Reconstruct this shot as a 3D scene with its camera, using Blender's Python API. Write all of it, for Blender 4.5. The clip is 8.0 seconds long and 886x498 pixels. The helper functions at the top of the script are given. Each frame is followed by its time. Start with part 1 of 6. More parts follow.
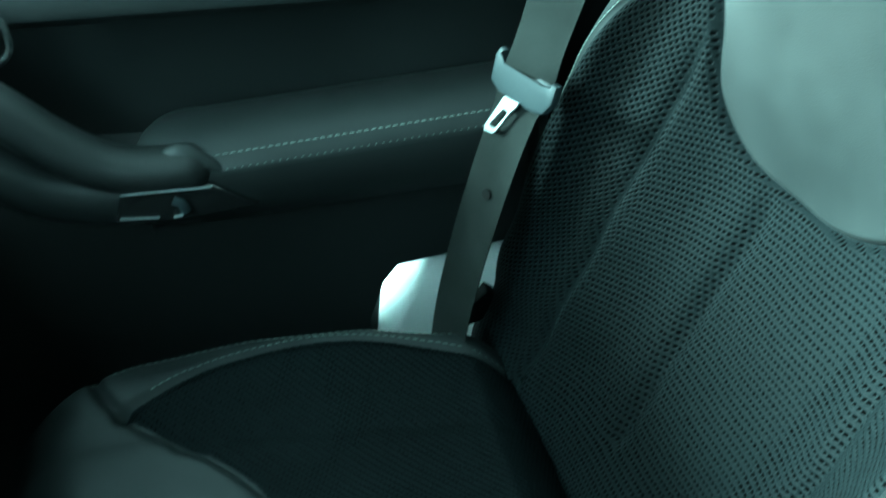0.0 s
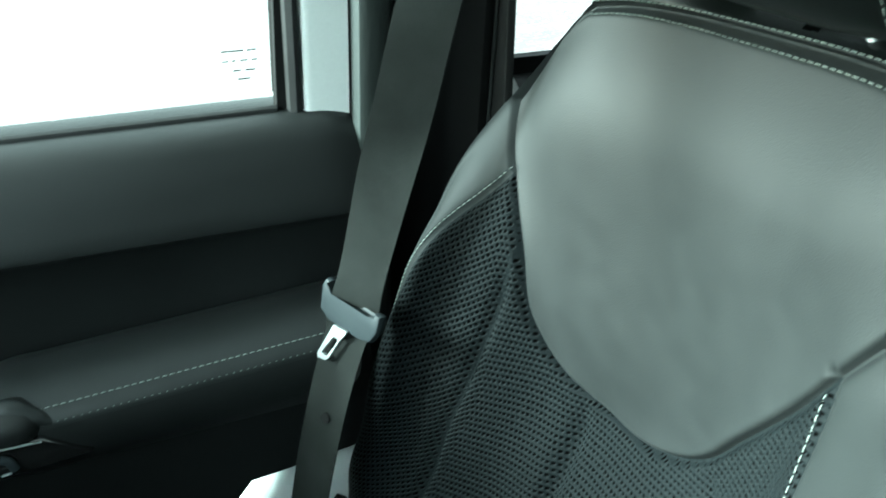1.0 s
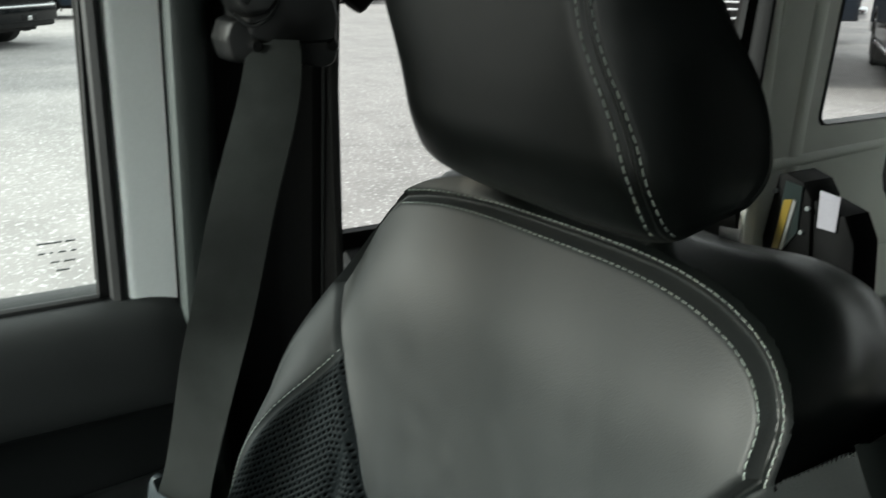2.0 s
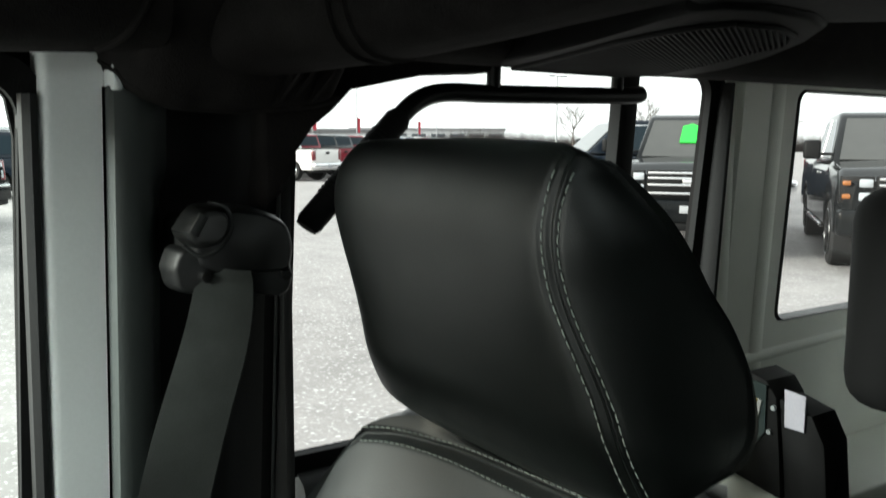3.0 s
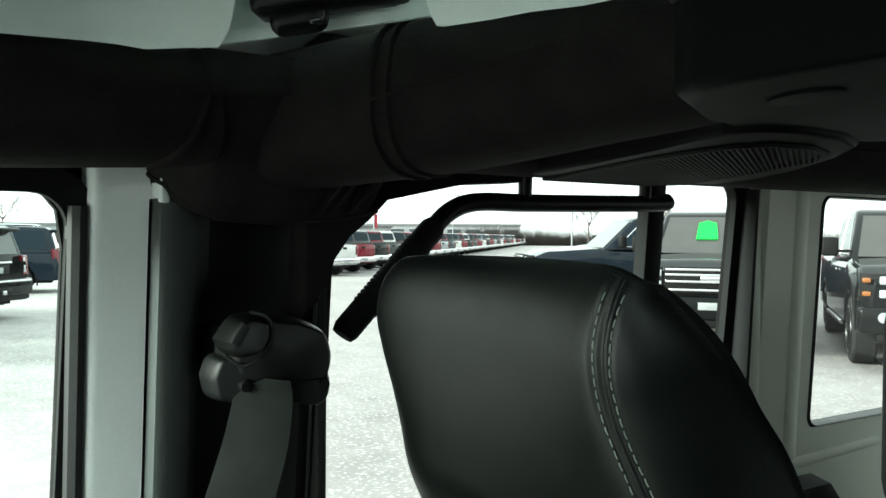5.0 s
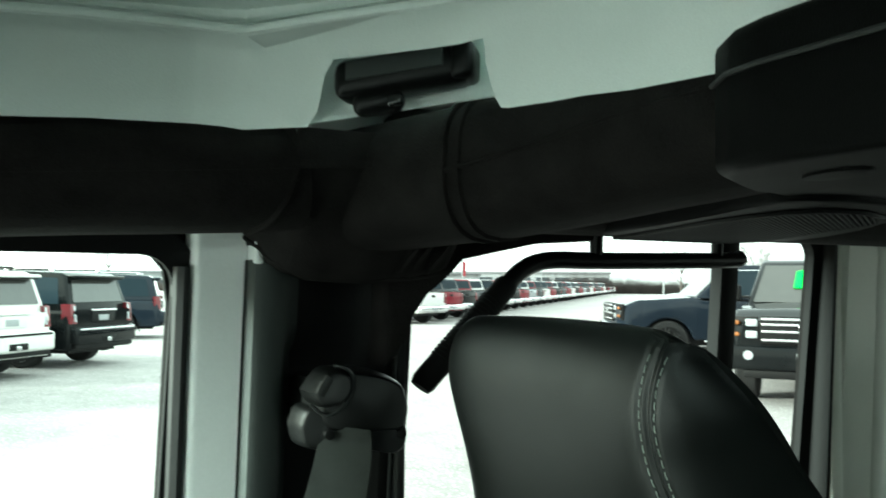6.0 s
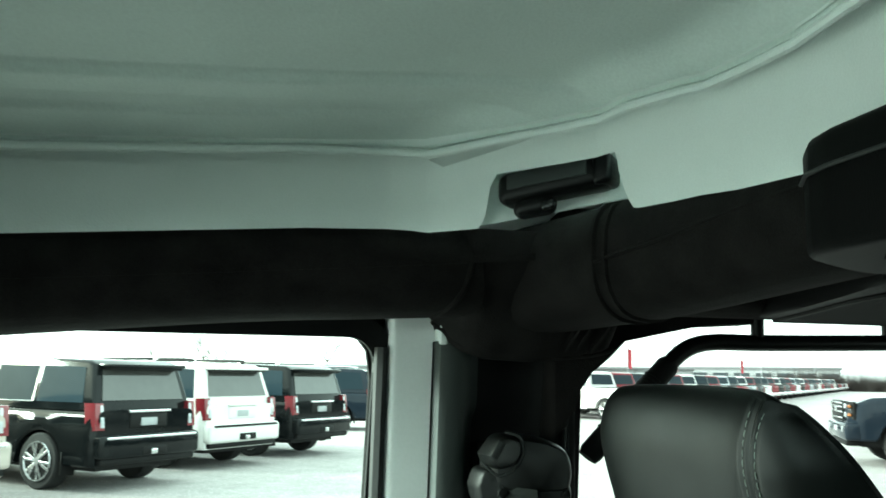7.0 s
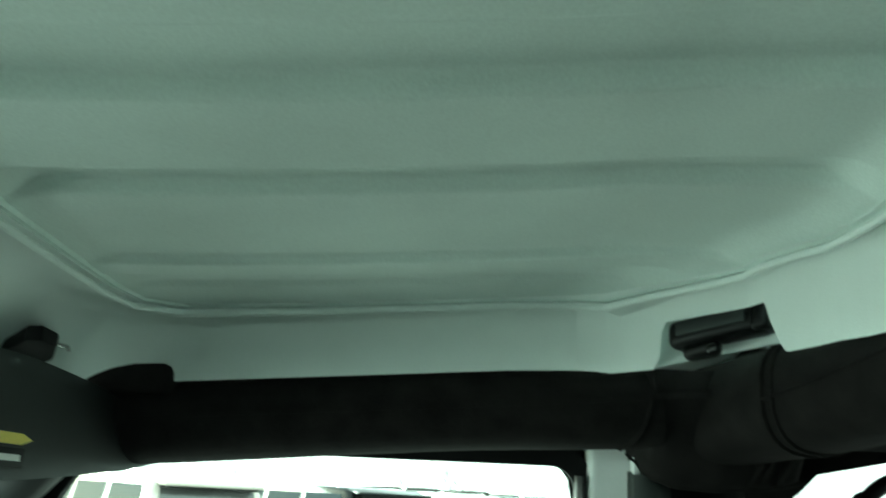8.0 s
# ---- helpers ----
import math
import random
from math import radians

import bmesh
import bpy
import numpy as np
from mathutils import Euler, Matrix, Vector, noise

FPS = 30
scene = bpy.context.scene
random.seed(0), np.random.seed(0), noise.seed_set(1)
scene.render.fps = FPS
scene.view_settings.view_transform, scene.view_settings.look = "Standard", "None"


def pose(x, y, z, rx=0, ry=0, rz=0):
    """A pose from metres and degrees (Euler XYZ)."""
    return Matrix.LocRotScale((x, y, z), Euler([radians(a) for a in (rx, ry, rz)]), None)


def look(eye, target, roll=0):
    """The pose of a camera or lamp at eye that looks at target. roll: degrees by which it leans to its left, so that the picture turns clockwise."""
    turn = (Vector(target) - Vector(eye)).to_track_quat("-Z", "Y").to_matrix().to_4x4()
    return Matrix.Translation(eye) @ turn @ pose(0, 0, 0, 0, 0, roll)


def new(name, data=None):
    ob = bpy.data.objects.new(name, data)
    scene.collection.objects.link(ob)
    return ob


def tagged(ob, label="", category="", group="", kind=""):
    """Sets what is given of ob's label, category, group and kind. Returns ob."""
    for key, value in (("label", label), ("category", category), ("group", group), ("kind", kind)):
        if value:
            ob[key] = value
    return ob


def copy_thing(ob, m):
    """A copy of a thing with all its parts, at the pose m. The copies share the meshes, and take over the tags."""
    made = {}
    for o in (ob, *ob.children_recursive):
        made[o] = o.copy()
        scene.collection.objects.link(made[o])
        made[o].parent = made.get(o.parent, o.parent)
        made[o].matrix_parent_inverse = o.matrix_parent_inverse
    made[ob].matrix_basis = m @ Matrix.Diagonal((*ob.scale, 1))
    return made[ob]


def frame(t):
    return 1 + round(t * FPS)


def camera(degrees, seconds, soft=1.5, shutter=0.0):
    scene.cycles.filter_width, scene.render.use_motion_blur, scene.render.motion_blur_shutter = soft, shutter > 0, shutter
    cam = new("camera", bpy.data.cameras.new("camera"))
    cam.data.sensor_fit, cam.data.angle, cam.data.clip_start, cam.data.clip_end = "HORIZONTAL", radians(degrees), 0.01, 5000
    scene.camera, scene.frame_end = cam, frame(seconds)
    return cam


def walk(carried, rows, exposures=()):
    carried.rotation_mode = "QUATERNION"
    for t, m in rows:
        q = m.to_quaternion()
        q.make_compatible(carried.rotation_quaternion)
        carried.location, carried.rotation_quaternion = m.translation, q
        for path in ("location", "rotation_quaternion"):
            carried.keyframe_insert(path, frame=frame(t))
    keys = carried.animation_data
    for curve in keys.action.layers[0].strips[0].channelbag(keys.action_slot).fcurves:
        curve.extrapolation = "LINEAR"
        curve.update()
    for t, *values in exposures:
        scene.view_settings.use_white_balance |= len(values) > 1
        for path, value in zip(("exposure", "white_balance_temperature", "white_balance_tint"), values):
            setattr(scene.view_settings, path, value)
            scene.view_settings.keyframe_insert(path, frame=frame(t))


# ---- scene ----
cam = camera(54.4, 8.0, shutter=0.3)
PATH = [
    (0, (-0.22, -0.091, 1.392), (0.178, 1.469, 0.205), 1.0),
    (0.3, (-0.207, -0.089, 1.402), (0.312, 1.528, 0.345), 1.1),
    (0.5, (-0.182, -0.092, 1.422), (0.366, 1.547, 0.416), 0.5),
    (0.7, (-0.182, -0.106, 1.426), (0.44, 1.559, 0.51), 0.8),
    (1, (-0.157, -0.089, 1.483), (0.514, 1.551, 0.553), 0.4),
    (1.5, (-0.137, -0.1, 1.503), (0.68, 1.553, 0.729), 0.7),
    (2, (-0.115, -0.097, 1.52), (0.867, 1.526, 0.887), 0.7),
    (2.2, (-0.102, -0.09, 1.526), (0.942, 1.513, 0.942), 0.6),
    (3.3, (-0.09, -0.041, 1.571), (1.025, 1.612, 1.415), 0.0),
    (3.5, (-0.084, -0.031, 1.575), (1.031, 1.625, 1.452), -0.0),
    (4, (-0.092, -0.026, 1.57), (1.021, 1.634, 1.505), 0.5),
    (5.5, (-0.12, -0.074, 1.577), (0.926, 1.631, 1.578), 0.4),
    (6, (-0.127, -0.102, 1.582), (0.786, 1.676, 1.661), 0.5),
    (6.5, (-0.152, -0.17, 1.573), (0.507, 1.708, 1.774), 0.6),
    (7, (-0.136, -0.23, 1.565), (0.325, 1.694, 1.856), 0.8),
    (7.5, (-0.122, -0.328, 1.569), (0.1, 1.625, 1.941), 1.1),
    (8, (-0.102, -0.387, 1.555), (-0.204, 1.529, 2.121), 2.7),
]
EXPOSURES = [(0, 3.96, 4450, -47), (0.5, 4.0, 4900, -36), (1.0, 3.72, 5450, -22), (1.25, 3.3, 5750, -16), (1.5, 2.92, 6200, -6), (2.2, 2.62, 6300, -3), (3.3, 2.96, 6300, -5),
             (4.2, 3.06, 6250, -10), (5.4, 3.23, 6050, -19), (6.5, 3.57, 6000, -24), (7.2, 3.55, 5850, -28), (8.0, 3.68, 5800, -36)]
walk(cam, [(t, look(eye, target, roll)) for t, eye, target, roll in PATH], EXPOSURES)

# ---- light: overcast winter day ----
GROUND = -0.12
sky = bpy.data.worlds.new("sky")
scene.world = sky
sky.use_nodes = True
nt = sky.node_tree
tex = nt.nodes.new("ShaderNodeTexSky")
tex.sky_type, tex.sun_disc = "NISHITA", False
tex.sun_elevation, tex.sun_rotation = radians(21), radians(285)
tex.air_density, tex.dust_density, tex.ozone_density = 1.0, 6.0, 1.0
veil = nt.nodes.new("ShaderNodeMixRGB")
veil.inputs[0].default_value = 0.8
veil.inputs[2].default_value = (7.0, 7.1, 7.2, 1)
nt.links.new(tex.outputs[0], veil.inputs[1])
nt.links.new(veil.outputs[0], nt.nodes["Background"].inputs[0])
nt.nodes["Background"].inputs[1].default_value = 0.1
sun_data = bpy.data.lights.new("sun", "SUN")
sun_data.energy, sun_data.angle, sun_data.color = 2.0, radians(18), (1.0, 0.985, 0.97)
sun = new("sun", sun_data)
sun.matrix_world = look((-30, 8, 12), (0, 0, 0))


# ---- materials ----
def rough_mat(name, colour, rough=0.5, metal=0.0, grain=0.0, grain_scale=400.0, spread=0.15, patch=6.0, coat=0.0, sheen=0.0, spec=0.5, coords="Object"):
    """Surface with fine grain relief, colour drift at two scales and gloss drift."""
    m = bpy.data.materials.new(name)
    m.use_nodes = True
    t = m.node_tree
    b = t.nodes["Principled BSDF"]
    co = t.nodes.new("ShaderNodeTexCoord")
    src = co.outputs[coords]
    big = t.nodes.new("ShaderNodeTexNoise")
    big.inputs["Scale"].default_value, big.inputs["Detail"].default_value = patch, 5.0
    fine = t.nodes.new("ShaderNodeTexNoise")
    fine.inputs["Scale"].default_value, fine.inputs["Detail"].default_value = grain_scale, 3.0
    for n in (big, fine):
        t.links.new(src, n.inputs["Vector"])
    mix = t.nodes.new("ShaderNodeMix")
    mix.data_type = "FLOAT"
    mix.inputs[0].default_value = 0.35
    t.links.new(big.outputs["Fac"], mix.inputs[2])
    t.links.new(fine.outputs["Fac"], mix.inputs[3])
    ramp = t.nodes.new("ShaderNodeValToRGB")
    lo = [c * (1 - spread) for c in colour]
    hi = [min(1.0, c * (1 + spread)) for c in colour]
    ramp.color_ramp.elements[0].position, ramp.color_ramp.elements[1].position = 0.3, 0.7
    ramp.color_ramp.elements[0].color, ramp.color_ramp.elements[1].color = (*lo, 1), (*hi, 1)
    t.links.new(mix.outputs[0], ramp.inputs[0])
    t.links.new(ramp.outputs[0], b.inputs["Base Color"])
    rr = t.nodes.new("ShaderNodeMapRange")
    rr.inputs["To Min"].default_value, rr.inputs["To Max"].default_value = max(0.02, rough - 0.08), min(1.0, rough + 0.08)
    t.links.new(big.outputs["Fac"], rr.inputs["Value"])
    t.links.new(rr.outputs[0], b.inputs["Roughness"])
    b.inputs["Metallic"].default_value = metal
    b.inputs["Specular IOR Level"].default_value = spec
    b.inputs["Coat Weight"].default_value = coat
    b.inputs["Sheen Weight"].default_value = sheen
    if grain:
        bump = t.nodes.new("ShaderNodeBump")
        bump.inputs["Strength"].default_value, bump.inputs["Distance"].default_value = grain, 0.001
        t.links.new(fine.outputs["Fac"], bump.inputs["Height"])
        t.links.new(bump.outputs[0], b.inputs["Normal"])
    return m


def leather_mat(name, colour, rough=0.42, cell=650.0, depth=0.35, spec=0.5):
    """Pebbled leather: cellular relief over soft colour drift."""
    m = rough_mat(name, colour, rough, spread=0.10, patch=45.0, grain_scale=900.0, spec=spec)
    t = m.node_tree
    b = t.nodes["Principled BSDF"]
    co = t.nodes["Texture Coordinate"]
    vor = t.nodes.new("ShaderNodeTexVoronoi")
    vor.inputs["Scale"].default_value = cell
    t.links.new(co.outputs["Object"], vor.inputs["Vector"])
    bump = t.nodes.new("ShaderNodeBump")
    bump.inputs["Strength"].default_value, bump.inputs["Distance"].default_value = depth, 0.0008
    t.links.new(vor.outputs["Distance"], bump.inputs["Height"])
    t.links.new(bump.outputs[0], b.inputs["Normal"])
    return m


def web_mat(name, colour, rough):
    """Belt webbing: fine twill ribs along the strap."""
    m = rough_mat(name, colour, rough, spread=0.5, patch=16.0, grain_scale=1600.0, spec=0.05)
    t = m.node_tree
    co = t.nodes["Texture Coordinate"]
    ribs = []
    for turn in (0.5, -0.5):
        w = t.nodes.new("ShaderNodeTexWave")
        w.inputs["Scale"].default_value, w.inputs["Distortion"].default_value = 460.0, 0.4
        w.bands_direction = "Z"
        mp = t.nodes.new("ShaderNodeMapping")
        mp.inputs["Rotation"].default_value = (turn, turn, 0)
        t.links.new(co.outputs["Object"], mp.inputs["Vector"])
        t.links.new(mp.outputs[0], w.inputs["Vector"])
        ribs.append(w)
    mul = t.nodes.new("ShaderNodeMath")
    mul.operation = "MULTIPLY"
    t.links.new(ribs[0].outputs["Fac"], mul.inputs[0])
    t.links.new(ribs[1].outputs["Fac"], mul.inputs[1])
    bump = t.nodes.new("ShaderNodeBump")
    bump.inputs["Strength"].default_value, bump.inputs["Distance"].default_value = 0.6, 0.0006
    t.links.new(mul.outputs[0], bump.inputs["Height"])
    t.links.new(bump.outputs[0], t.nodes["Principled BSDF"].inputs["Normal"])
    return m


def glass_mat(name, tint=(1, 1, 1), gloss=0.04):
    m = bpy.data.materials.new(name)
    m.use_nodes = True
    t = m.node_tree
    t.nodes.remove(t.nodes["Principled BSDF"])
    clear, shine, mix, fres = (t.nodes.new("ShaderNodeBsdf" + k) for k in ("Transparent", "Glossy")), None, t.nodes.new("ShaderNodeMixShader"), t.nodes.new("ShaderNodeFresnel")
    clear, shine = clear
    clear.inputs[0].default_value = (*tint, 1)
    shine.inputs["Roughness"].default_value = gloss
    fres.inputs[0].default_value = 1.2
    t.links.new(fres.outputs[0], mix.inputs[0])
    t.links.new(clear.outputs[0], mix.inputs[1])
    t.links.new(shine.outputs[0], mix.inputs[2])
    t.links.new(mix.outputs[0], t.nodes["Material Output"].inputs[0])
    return m


def paint_mat(name, colour, metal=0.0, rough=0.09, dirt=0.015):
    """Car paint with a clear coat and a winter road film that thickens in patches."""
    m = rough_mat(name, colour, rough, metal=metal, spread=0.06, patch=1.5, grain_scale=60.0, coat=0.07, spec=0.14)
    t = m.node_tree
    b = t.nodes["Principled BSDF"]
    base = b.inputs["Base Color"].links[0].from_socket
    n = t.nodes.new("ShaderNodeTexNoise")
    n.inputs["Scale"].default_value, n.inputs["Detail"].default_value = 2.2, 7.0
    t.links.new(t.nodes["Texture Coordinate"].outputs["Object"], n.inputs["Vector"])
    r = t.nodes.new("ShaderNodeMapRange")
    r.inputs["From Min"].default_value, r.inputs["From Max"].default_value = 0.45, 0.8
    r.inputs["To Max"].default_value = dirt
    t.links.new(n.outputs["Fac"], r.inputs["Value"])
    mx = t.nodes.new("ShaderNodeMixRGB")
    mx.inputs[2].default_value = (0.33, 0.32, 0.30, 1)
    t.links.new(r.outputs[0], mx.inputs[0])
    t.links.new(base, mx.inputs[1])
    t.links.new(mx.outputs[0], b.inputs["Base Color"])
    return m


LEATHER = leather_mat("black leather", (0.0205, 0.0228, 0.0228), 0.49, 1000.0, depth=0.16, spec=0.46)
# Wing copy of the leather, gloss cut so the window's reflection stays dim.
LEATHER_SIDE = leather_mat("low gloss black leather", (0.0190, 0.0212, 0.0212), 0.62, 1000.0, depth=0.16, spec=0.16)
# Same leather darkened: shade on headrest, top edge and shoulder put into colour.
LEATHER_SHADED = leather_mat("shaded black leather", (0.0042, 0.0054, 0.0052), 0.34, 1500.0, 0.12, spec=0.38)
MESH = rough_mat("black woven mesh cloth", (0.0064, 0.0087, 0.0094), 0.70, grain=0.4, grain_scale=1500.0, spread=0.25, spec=0.11)
MESH_HOLE = rough_mat("black cloth backing", (0.001, 0.001, 0.001), 0.95, spec=0.02)
THREAD = rough_mat("grey stitching thread", (0.24, 0.275, 0.25), 0.7, grain=0.3, grain_scale=3000.0)
PILLAR = rough_mat("charcoal pillar plastic", (0.020, 0.0255, 0.0235), 0.55, grain=0.5, grain_scale=1300.0, spread=0.12)
TRIM = rough_mat("charcoal moulded plastic", (0.012, 0.0132, 0.013), 0.50, grain=0.5, grain_scale=1300.0, spread=0.12)
TRIM_SOFT = rough_mat("black soft door vinyl", (0.014, 0.0155, 0.0155), 0.48, grain=0.45, grain_scale=1100.0, spec=0.4)
TRIM_GLOSS = rough_mat("gloss black plastic", (0.012, 0.012, 0.012), 0.15, spread=0.1)
FRAME = rough_mat("matt black window frame", (0.004, 0.004, 0.004), 0.75, grain=0.3, spec=0.2)
RUBBER = rough_mat("black rubber", (0.010, 0.010, 0.010), 0.6, grain=0.2)
PAD = rough_mat("black bar padding cloth", (0.0135, 0.0122, 0.0118), 0.95, grain=0.9, grain_scale=700.0, spread=0.5, patch=30.0, spec=0.1)
BELT_PLASTIC = rough_mat("black belt guide plastic", (0.0034, 0.0037, 0.0037), 0.36, grain=0.25, grain_scale=1200.0, spec=0.22)
WEB = web_mat("charcoal belt webbing", (0.0205, 0.0224, 0.0212), 0.75)
TONGUE = rough_mat("grey buckle plastic", (0.030, 0.037, 0.041), 0.5, grain=0.15, spec=0.25)
PLATED = rough_mat("zinc plated steel", (0.25, 0.27, 0.27), 0.4, metal=0.35, spread=0.08)
STEEL = rough_mat("bright steel", (0.62, 0.63, 0.63), 0.25, metal=1.0, spread=0.08)
WHITE_BODY = rough_mat("white body paint", (0.89, 0.91, 0.90), 0.42, grain=0.05, grain_scale=300.0, spread=0.05, coat=0.1)
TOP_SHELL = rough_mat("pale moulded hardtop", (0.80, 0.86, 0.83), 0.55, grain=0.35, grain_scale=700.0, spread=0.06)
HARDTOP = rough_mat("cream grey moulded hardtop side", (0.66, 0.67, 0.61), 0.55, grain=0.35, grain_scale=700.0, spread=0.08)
SOUND = rough_mat("black speaker housing", (0.0026, 0.0027, 0.0026), 0.6, grain=0.4, grain_scale=1200.0, spec=0.06)
LINER = rough_mat("grey felt headliner", (0.78, 0.86, 0.82), 0.95, grain=0.3, grain_scale=420.0, spread=0.12, patch=5.0)
CARPET = rough_mat("black carpet", (0.008, 0.008, 0.008), 0.95, grain=1.0, grain_scale=500.0)
PANE = glass_mat("clear door glass", (0.47, 0.47, 0.46))
PANE_TINT = glass_mat("tinted rear glass", (0.385, 0.368, 0.368))


# ---- building tools ----
def part(name, bm, material, parent=None, label="", smooth=True):
    """One mesh object from a bmesh, under a thing or a part."""
    me = bpy.data.meshes.new(name)
    bmesh.ops.recalc_face_normals(bm, faces=bm.faces)
    bm.to_mesh(me)
    bm.free()
    if smooth:
        me.shade_smooth()
        me.set_sharp_from_angle(angle=radians(38))
    me.materials.append(material)
    ob = new(name, me)
    if parent is not None:
        ob.parent = parent
        ob.matrix_parent_inverse = Matrix.Translation(parent.matrix_basis.translation).inverted() if parent.parent is None else Matrix()
    if label:
        ob["label"] = label
    return ob


def thing(name, at, label, category, group="", kind=""):
    """An empty at a thing's base, which carries its parts. Parts are modelled in world coordinates."""
    ob = new(name)
    ob.location = at
    ob.empty_display_size = 0.05
    return tagged(ob, label, category, group, kind)


def box_bm(lo, hi, bevel=0.0, segments=2, bm=None):
    bm = bm or bmesh.new()
    made = bmesh.ops.create_cube(bm, size=1.0)["verts"]
    size, mid = Vector(hi) - Vector(lo), (Vector(hi) + Vector(lo)) / 2
    for v in made:
        v.co = Vector((v.co.x * size.x, v.co.y * size.y, v.co.z * size.z)) + mid
    if bevel:
        edges = list({e for v in made for e in v.link_edges})
        bmesh.ops.bevel(bm, geom=edges, offset=bevel, segments=segments, affect="EDGES", profile=0.5)
    return bm


def spline(points, count):
    """Catmull-Rom through a few points."""
    p = [Vector(q) for q in points]
    p = [2 * p[0] - p[1], *p, 2 * p[-1] - p[-2]]
    spans = len(p) - 3
    out = []
    for k in range(count):
        s = k / (count - 1) * spans
        i = min(int(s), spans - 1)
        u = s - i
        a, b, c, d = p[i:i + 4]
        out.append(0.5 * ((2 * b) + (c - a) * u + (2 * a - 5 * b + 4 * c - d) * u * u + (3 * b - a - 3 * c + d) * u * u * u))
    return out


def curve1(points, s):
    """Piecewise smooth value through (s, value) pairs."""
    if s <= points[0][0]:
        return points[0][1]
    for (a, va), (b, vb) in zip(points, points[1:]):
        if s <= b:
            u = (s - a) / (b - a)
            u = u * u * (3 - 2 * u) * 0.5 + u * 0.5
            return va + (vb - va) * u
    return points[-1][1]


def tube_bm(points, ra, rb=None, sides=16, up=(0, 0, 1), power=2.0, bm=None, caps=True, shape=None):
    """Sweep of a (super)ellipse along points; ra along the side, rb along up; shape(k) scales it at point k."""
    bm = bm or bmesh.new()
    rb = rb or ra
    rings = []
    n = len(points)
    for k, p in enumerate(points):
        p = Vector(p)
        ahead = (Vector(points[min(k + 1, n - 1)]) - Vector(points[max(k - 1, 0)])).normalized()
        side = ahead.cross(Vector(up)).normalized()
        top = side.cross(ahead).normalized()
        f = shape(k / (n - 1)) if shape else 1.0
        ring = []
        for j in range(sides):
            a = 2 * math.pi * j / sides
            c, s = math.cos(a), math.sin(a)
            c, s = math.copysign(abs(c) ** (2 / power), c), math.copysign(abs(s) ** (2 / power), s)
            ring.append(bm.verts.new(p + side * c * ra * f + top * s * rb * f))
        rings.append(ring)
    for a, b in zip(rings, rings[1:]):
        for j in range(sides):
            bm.faces.new((a[j], a[(j + 1) % sides], b[(j + 1) % sides], b[j]))
    if caps:
        bm.faces.new(rings[0])
        bm.faces.new(rings[-1])
    return bm


def loft_bm(rows, closed=False, bm=None):
    """Faces between rows of points of one length."""
    bm = bm or bmesh.new()
    made = [[bm.verts.new(p) for p in row] for row in rows]
    for a, b in zip(made, made[1:]):
        m = len(a)
        for j in range(m if closed else m - 1):
            bm.faces.new((a[j], a[(j + 1) % m], b[(j + 1) % m], b[j]))
    return bm


def solid_bm(rows, thick, bm=None):
    """An open sheet of rows given thickness along a vector."""
    back = [[Vector(p) + Vector(thick) for p in row] for row in rows]
    bm = bm or bmesh.new()
    a = [[bm.verts.new(p) for p in row] for row in rows]
    b = [[bm.verts.new(p) for p in row] for row in back]
    n, m = len(rows), len(rows[0])
    for i in range(n - 1):
        for j in range(m - 1):
            bm.faces.new((a[i][j], a[i][j + 1], a[i + 1][j + 1], a[i + 1][j]))
            bm.faces.new((b[i][j], b[i + 1][j], b[i + 1][j + 1], b[i][j + 1]))
    rim = [(i, 0) for i in range(n)] + [(n - 1, j) for j in range(1, m)] + [(i, m - 1) for i in range(n - 2, -1, -1)] + [(0, j) for j in range(m - 2, 0, -1)]
    for (i, j), (k, l) in zip(rim, rim[1:] + rim[:1]):
        bm.faces.new((a[i][j], a[k][l], b[k][l], b[i][j]))
    return bm


def prism_bm(outline, depth, bevel=0.0, bm=None, segments=2):
    """A flat outline (list of points) extruded along depth."""
    bm = bm or bmesh.new()
    start = len(bm.verts)
    a = [bm.verts.new(p) for p in outline]
    b = [bm.verts.new(Vector(p) + Vector(depth)) for p in outline]
    f1, f2 = bm.faces.new(a), bm.faces.new(list(reversed(b)))
    n = len(a)
    for j in range(n):
        bm.faces.new((a[j], b[j], b[(j + 1) % n], a[(j + 1) % n]))
    if bevel:
        edges = list({e for f in (f1, f2) for e in f.edges})
        bmesh.ops.bevel(bm, geom=edges, offset=bevel, segments=segments, affect="EDGES", profile=0.5)
    return bm


def spline2(points, count):
    """Catmull-Rom through (u, v) pairs."""
    return [(p.x, p.y) for p in spline([(a, b, 0) for a, b in points], count)]


def round_rect(cx, cz, w, h, r, n=6):
    """Rounded rectangle as (u, v) pairs, counter-clockwise."""
    out = []
    for qx, qz, a0 in ((1, 1, 0), (-1, 1, 90), (-1, -1, 180), (1, -1, 270)):
        for k in range(n + 1):
            a = radians(a0 + 90 * k / n)
            out.append((cx + qx * (w / 2 - r) + r * math.cos(a), cz + qz * (h / 2 - r) + r * math.sin(a)))
    return out


